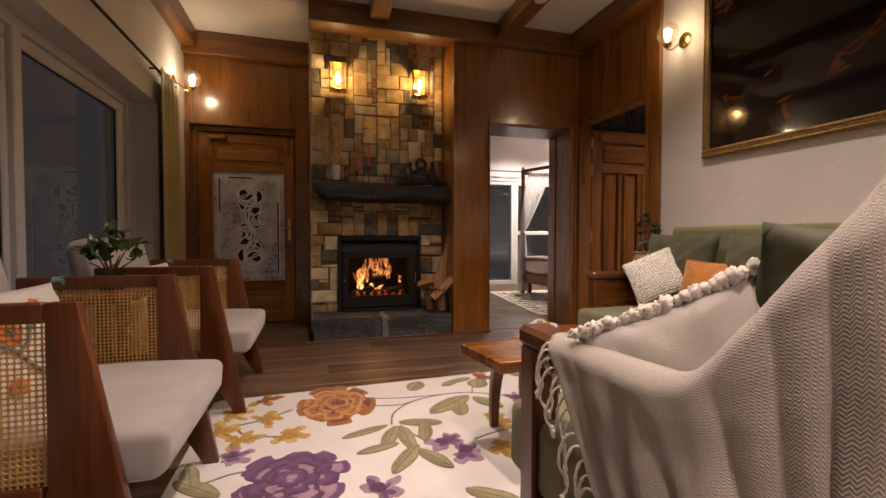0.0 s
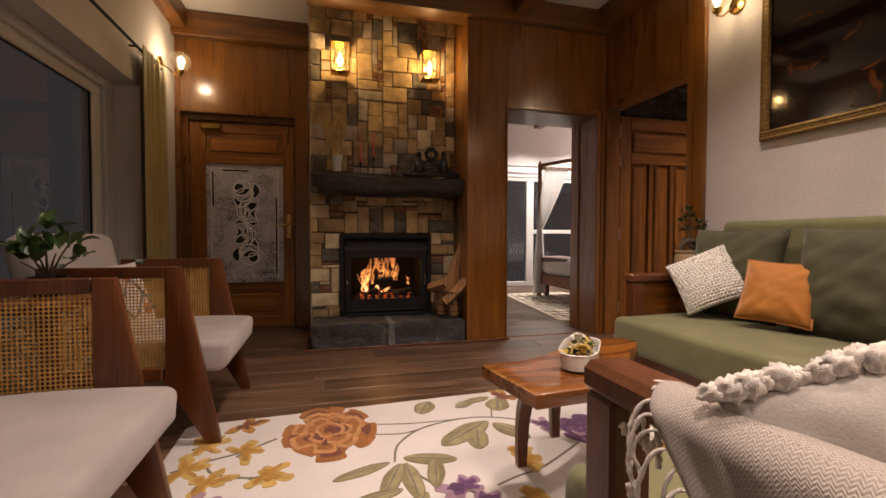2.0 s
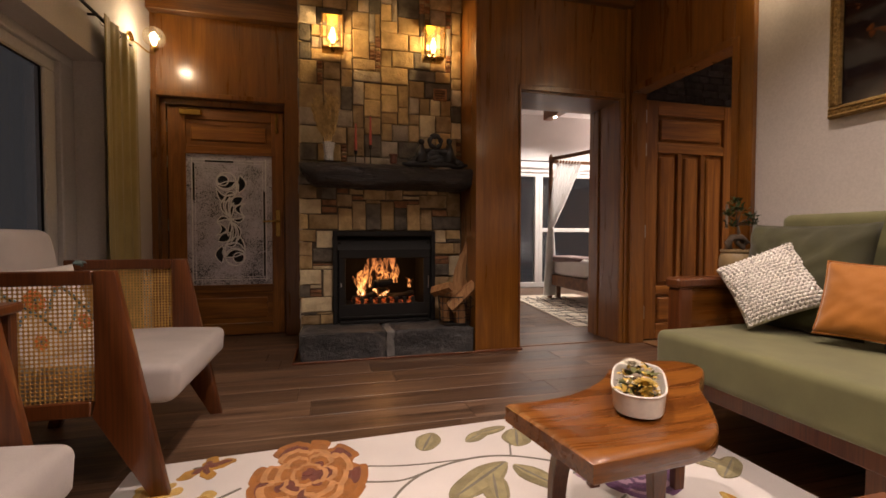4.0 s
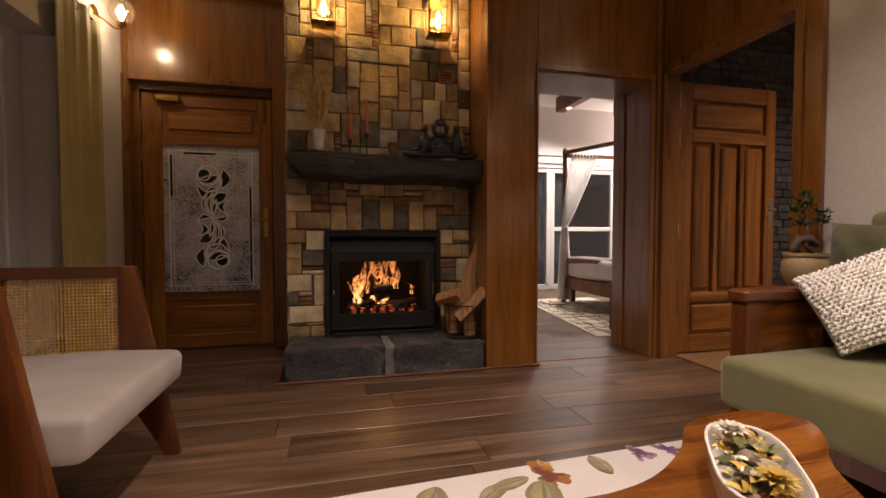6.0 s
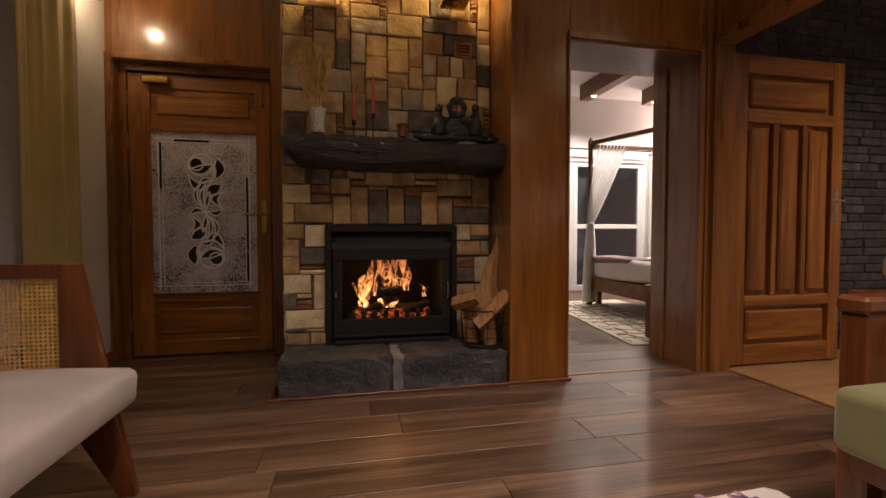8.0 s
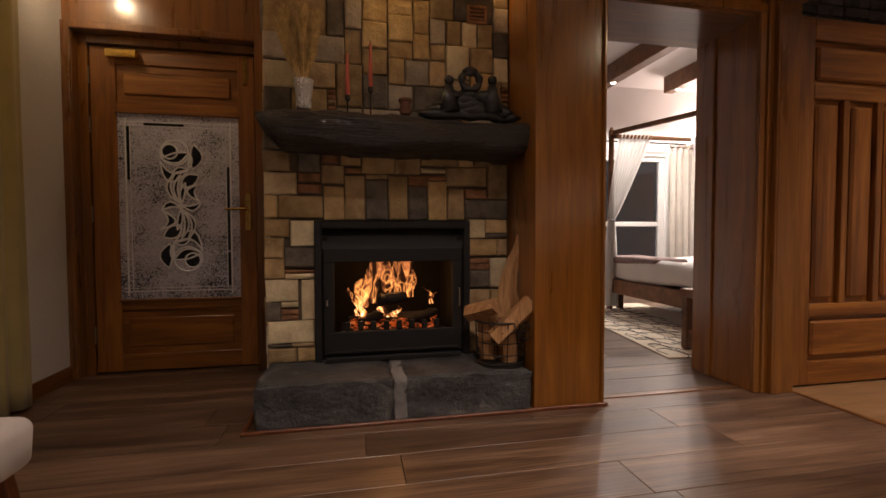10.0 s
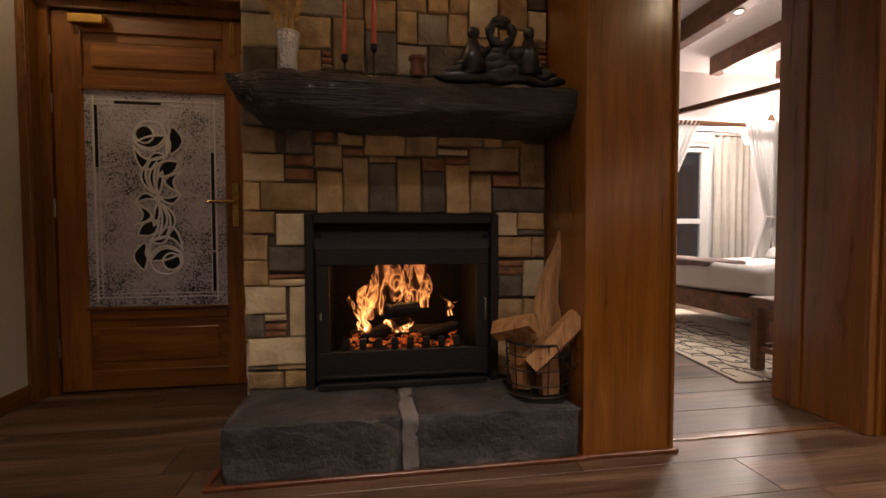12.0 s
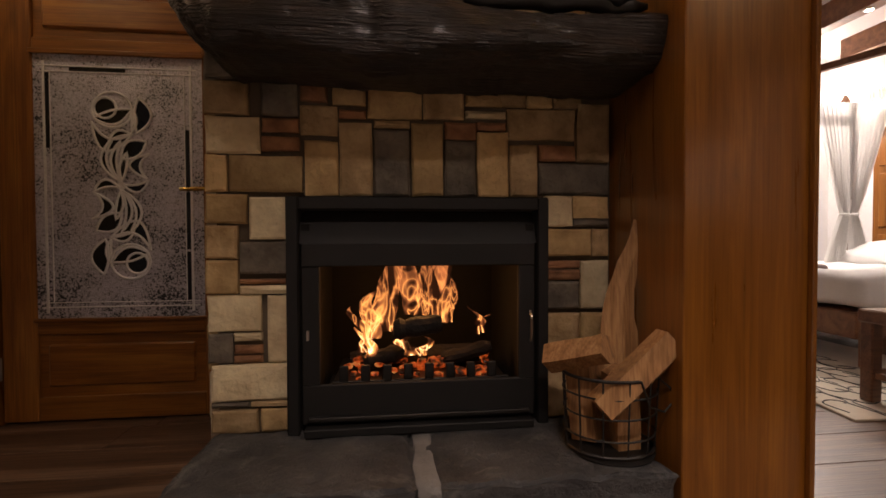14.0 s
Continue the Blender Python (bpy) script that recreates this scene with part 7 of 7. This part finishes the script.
part("mattress", soft_box(3.34, 4.99, 4.99, 6.32, 0.36, 0.60, 0.07, 4, 0.034), M_LINEN, bed, "white duvet", True)
part("bed_runner", soft_box(3.33, 3.70, 5.5, 6.33, 0.54, 0.622, 0.03, 9, 0.006), surface("mauve_throw", (0.24, 0.17, 0.16), 0.9, 0.2, 20, 0.4, 200), bed, "mauve patterned runner", True)
pillow("bed_pillow", (4.65, 5.30, 0.68), (0.2, 1, 0), (0.9, 0, 0.35), 0.6, 0.42, 0.16, M_LINEN, "plump white bed pillow", "pillow", "bed pillows", 3)
pillow("bed_pillow", (4.65, 5.95, 0.68), (0.2, 1, 0), (0.9, 0, 0.35), 0.6, 0.42, 0.16, M_LINEN, "plump white bed pillow", "pillow", "bed pillows", 6)
def tied_drape(x, y, z1, lean, w, label, foot=0.0, flare=0.30):
    """A sheer drape, gathered by a tie at half height."""
    t = thing("canopy_drape", (x, y, 0.05), label, "curtain", "canopy drapes")
    bm = bmesh.new()
    rows = []
    for r in range(31):
        f = r / 30
        z = z1 + (0.05 - z1) * f
        tie = 0.5
        g = 0.16 + 0.84 * (abs(f - tie) / 0.5) ** 0.8 if f < tie else 0.16 + flare * ((f - tie) / 0.5) ** 0.7
        shift = lean * (1 - min(1, f / tie)) if f < tie else foot * (f - tie) / 0.5
        rows.append([bm.verts.new((x + shift + (c / 40 - 0.5) * w * g, y + 0.022 * math.sin(c * 1.35 + f * 2), z)) for c in range(41)])
    for a, b in zip(rows, rows[1:]):
        for c in range(40):
            bm.faces.new((a[c], a[c + 1], b[c + 1], b[c]))
    part("cloth", bm, M_SHEER, t, "sheer white cotton", True)
    part("tie", tube(bmesh.new(), [(x + 0.04 * w * 2 * math.cos(k * math.tau / 14), y + 0.035 * math.sin(k * math.tau / 14), z1 * 0.5 + 0.02) for k in range(14)], 0.012, 6, True), M_SHEER, t)
tied_drape(3.30, 6.24, 2.02, 0.30, 0.42, "sheer white canopy drape tied at the bed post")
tied_drape(4.53, 6.14, 2.0, -0.10, 0.38, "sheer white canopy drape tied back at the far post", -0.22, 0.5)
tied_drape(4.61, 6.14, 2.0, 0.16, 0.38, "sheer white canopy drape tied back at the far post", 0.22, 0.5)
M_SHADE2 = surface("olive_linen_shade", (0.34, 0.28, 0.12), 0.85, 0.1, 9, 0.4, 260)
tl = thing("table_lamp", (3.055, 4.46, 0.465), "unlit table lamp with an olive linen shade on the bench", "table lamp")
part("base", lathe(bmesh.new(), 3.055, 4.46, [(0.035, 0.464), (0.045, 0.475), (0.03, 0.49), (0.062, 0.53), (0.07, 0.56), (0.058, 0.60), (0.02, 0.63), (0.012, 0.68)], 24), M_LOG, tl, "dark round base", True)
part("shade", lathe(bmesh.new(), 3.055, 4.46, [(0.098, 0.668), (0.092, 0.88), (0.088, 0.88), (0.094, 0.668)], 28), M_SHADE2, tl, "olive linen drum shade")
for y in (7.11, 7.01):
    hk = thing("wall_hook", (5.945, y, 2.40), "small white oval ring ornament on the bedroom wall", "wall ornament", "bedroom wall ornaments")
    part("ring", tube(bmesh.new(), [(5.94, y + 0.024 * math.cos(a * math.tau / 20), 2.41 + 0.065 * math.sin(a * math.tau / 20)) for a in range(20)], 0.004, 6, True), M_STEEL, hk)
hb = thing("headboard_panel", (5.9, 5.6, 0), "tall brown wooden panel behind the bed head", "headboard")
part("panel", boxes((5.91, 5.945, 4.3, 7.05, 0, 1.98), r=0.005), M_DOOR, hb)
part("cornice", boxes((5.885, 5.945, 4.28, 7.07, 1.98, 2.02), r=0.005), M_DOOR, hb)
for y0 in (4.36, 4.90, 5.44, 5.98, 6.52):
    for z0, z1 in ((0.1, 0.85), (0.93, 1.52), (1.60, 1.92)):
        part("raised_field", boxes((5.895, 5.912, y0, y0 + 0.46, z0, z1), r=0.006), M_DOOR, hb)
M_RUG2 = surface("beige_bedroom_rug", (0.74, 0.65, 0.51), 0.95, 0.08, 8, 0.5, 250, sheen=0.3)
rug2 = thing("bedroom_rug", (3.1, 5.4, 0), "beige bedroom rug with thin dark curved lines", "rug")
part("ground", prism(bmesh.new(), [(2.58, 4.36), (3.9, 4.30), (3.9, 6.6), (2.86, 6.6)], "z", 0.0005, 0.012, 0.003), M_RUG2, rug2)
q = random.Random(6)
for k in range(60):
    cx, cy = 2.69 + 0.14 * (k % 5) + 0.024 * (k // 5), 4.46 + 0.17 * (k // 5)
    r = q.uniform(0.07, 0.11)
    a0 = q.uniform(0, 6)
    part("line_motif", tube(bmesh.new(), [(cx + r * (1 + 0.25 * math.cos(2 * j * 0.25)) * math.cos(a0 + j * 0.25) * 0.8, cy + r * math.sin(a0 + j * 0.25) * 1.2, 0.0125) for j in range(20)], 0.0034, 5), M_LOG, rug2)

# ---- dark bricks of the side room ----
q = random.Random(2)
brick_data = []
for k in range(6):
    w = (0.20, 0.23, 0.17, 0.21, 0.12, 0.19)[k]
    bm = bmesh.new()
    rbox(bm, 0.003, w - 0.003, -0.022, 0.0, 0.003, 0.062, 0.004)
    for v in bm.verts:
        v.co += noise.noise_vector(v.co * 30 + Vector((k, 0, 0))) * 0.003
    brick_data.append((w, mesh_of("brick", bm, M_DARKBRICK)))
for row in range(45):
    z = 0.002 + row * 0.0655
    x = 3.42 + q.uniform(-0.1, 0.0) if z < 2.0 else 2.82 + q.uniform(-0.1, 0.0) + 0.1
    while x < 4.55:
        w, me = q.choice(brick_data)
        ob = new("brick", me)
        ob.location = (x, 3.965 + q.uniform(-0.004, 0.006), z)
        ob.parent = brick_wall
        x += w

# ---- floor boards ----
M_BOARD = wood("dark_floor_board", (0.036, 0.019, 0.011), (0.134, 0.076, 0.043), (0.250, 0.157, 0.096), "x", 0.43, 0.12, 0.75, 0.55, 0.45, pore=0.85)
floor = bpy.data.objects["floor"]
PW = 0.217
def boards(x0, x1, y0, y1, phase, seed):
    r = random.Random(seed)
    k0 = math.floor((y0 - phase) / PW)
    row = k0
    while phase + row * PW < y1:
        ya, yb = max(y0, phase + row * PW), min(y1, phase + (row + 1) * PW)
        off = (0.033, 0.263, 0.48, 0.92, 1.16)[row % 5] + (0.35 if row % 2 else 0.0)
        x = off - 1.4 * math.ceil((off - x0) / 1.4)
        while x < x1:
            a, b = max(x, x0), min(x + 1.4, x1)
            if b - a > 0.01 and yb - ya > 0.01:
                g = 0.0012
                bm = bmesh.new()
                rbox(bm, a + g, b - g, ya + g, yb - g, -0.0115, r.uniform(-0.0006, 0.0), 0.0015)
                ob = new("board", mesh_of("board", bm, M_BOARD))
                ob.parent = floor
            x += 1.4
        row += 1
boards(-1.235, 2.80, -3.2, 4.95, 2.968, 4)
boards(1.05, 6.1, 4.95, 7.6, 2.968, 8)
boards(2.80, 6.1, 4.10, 4.95, 2.968, 9)
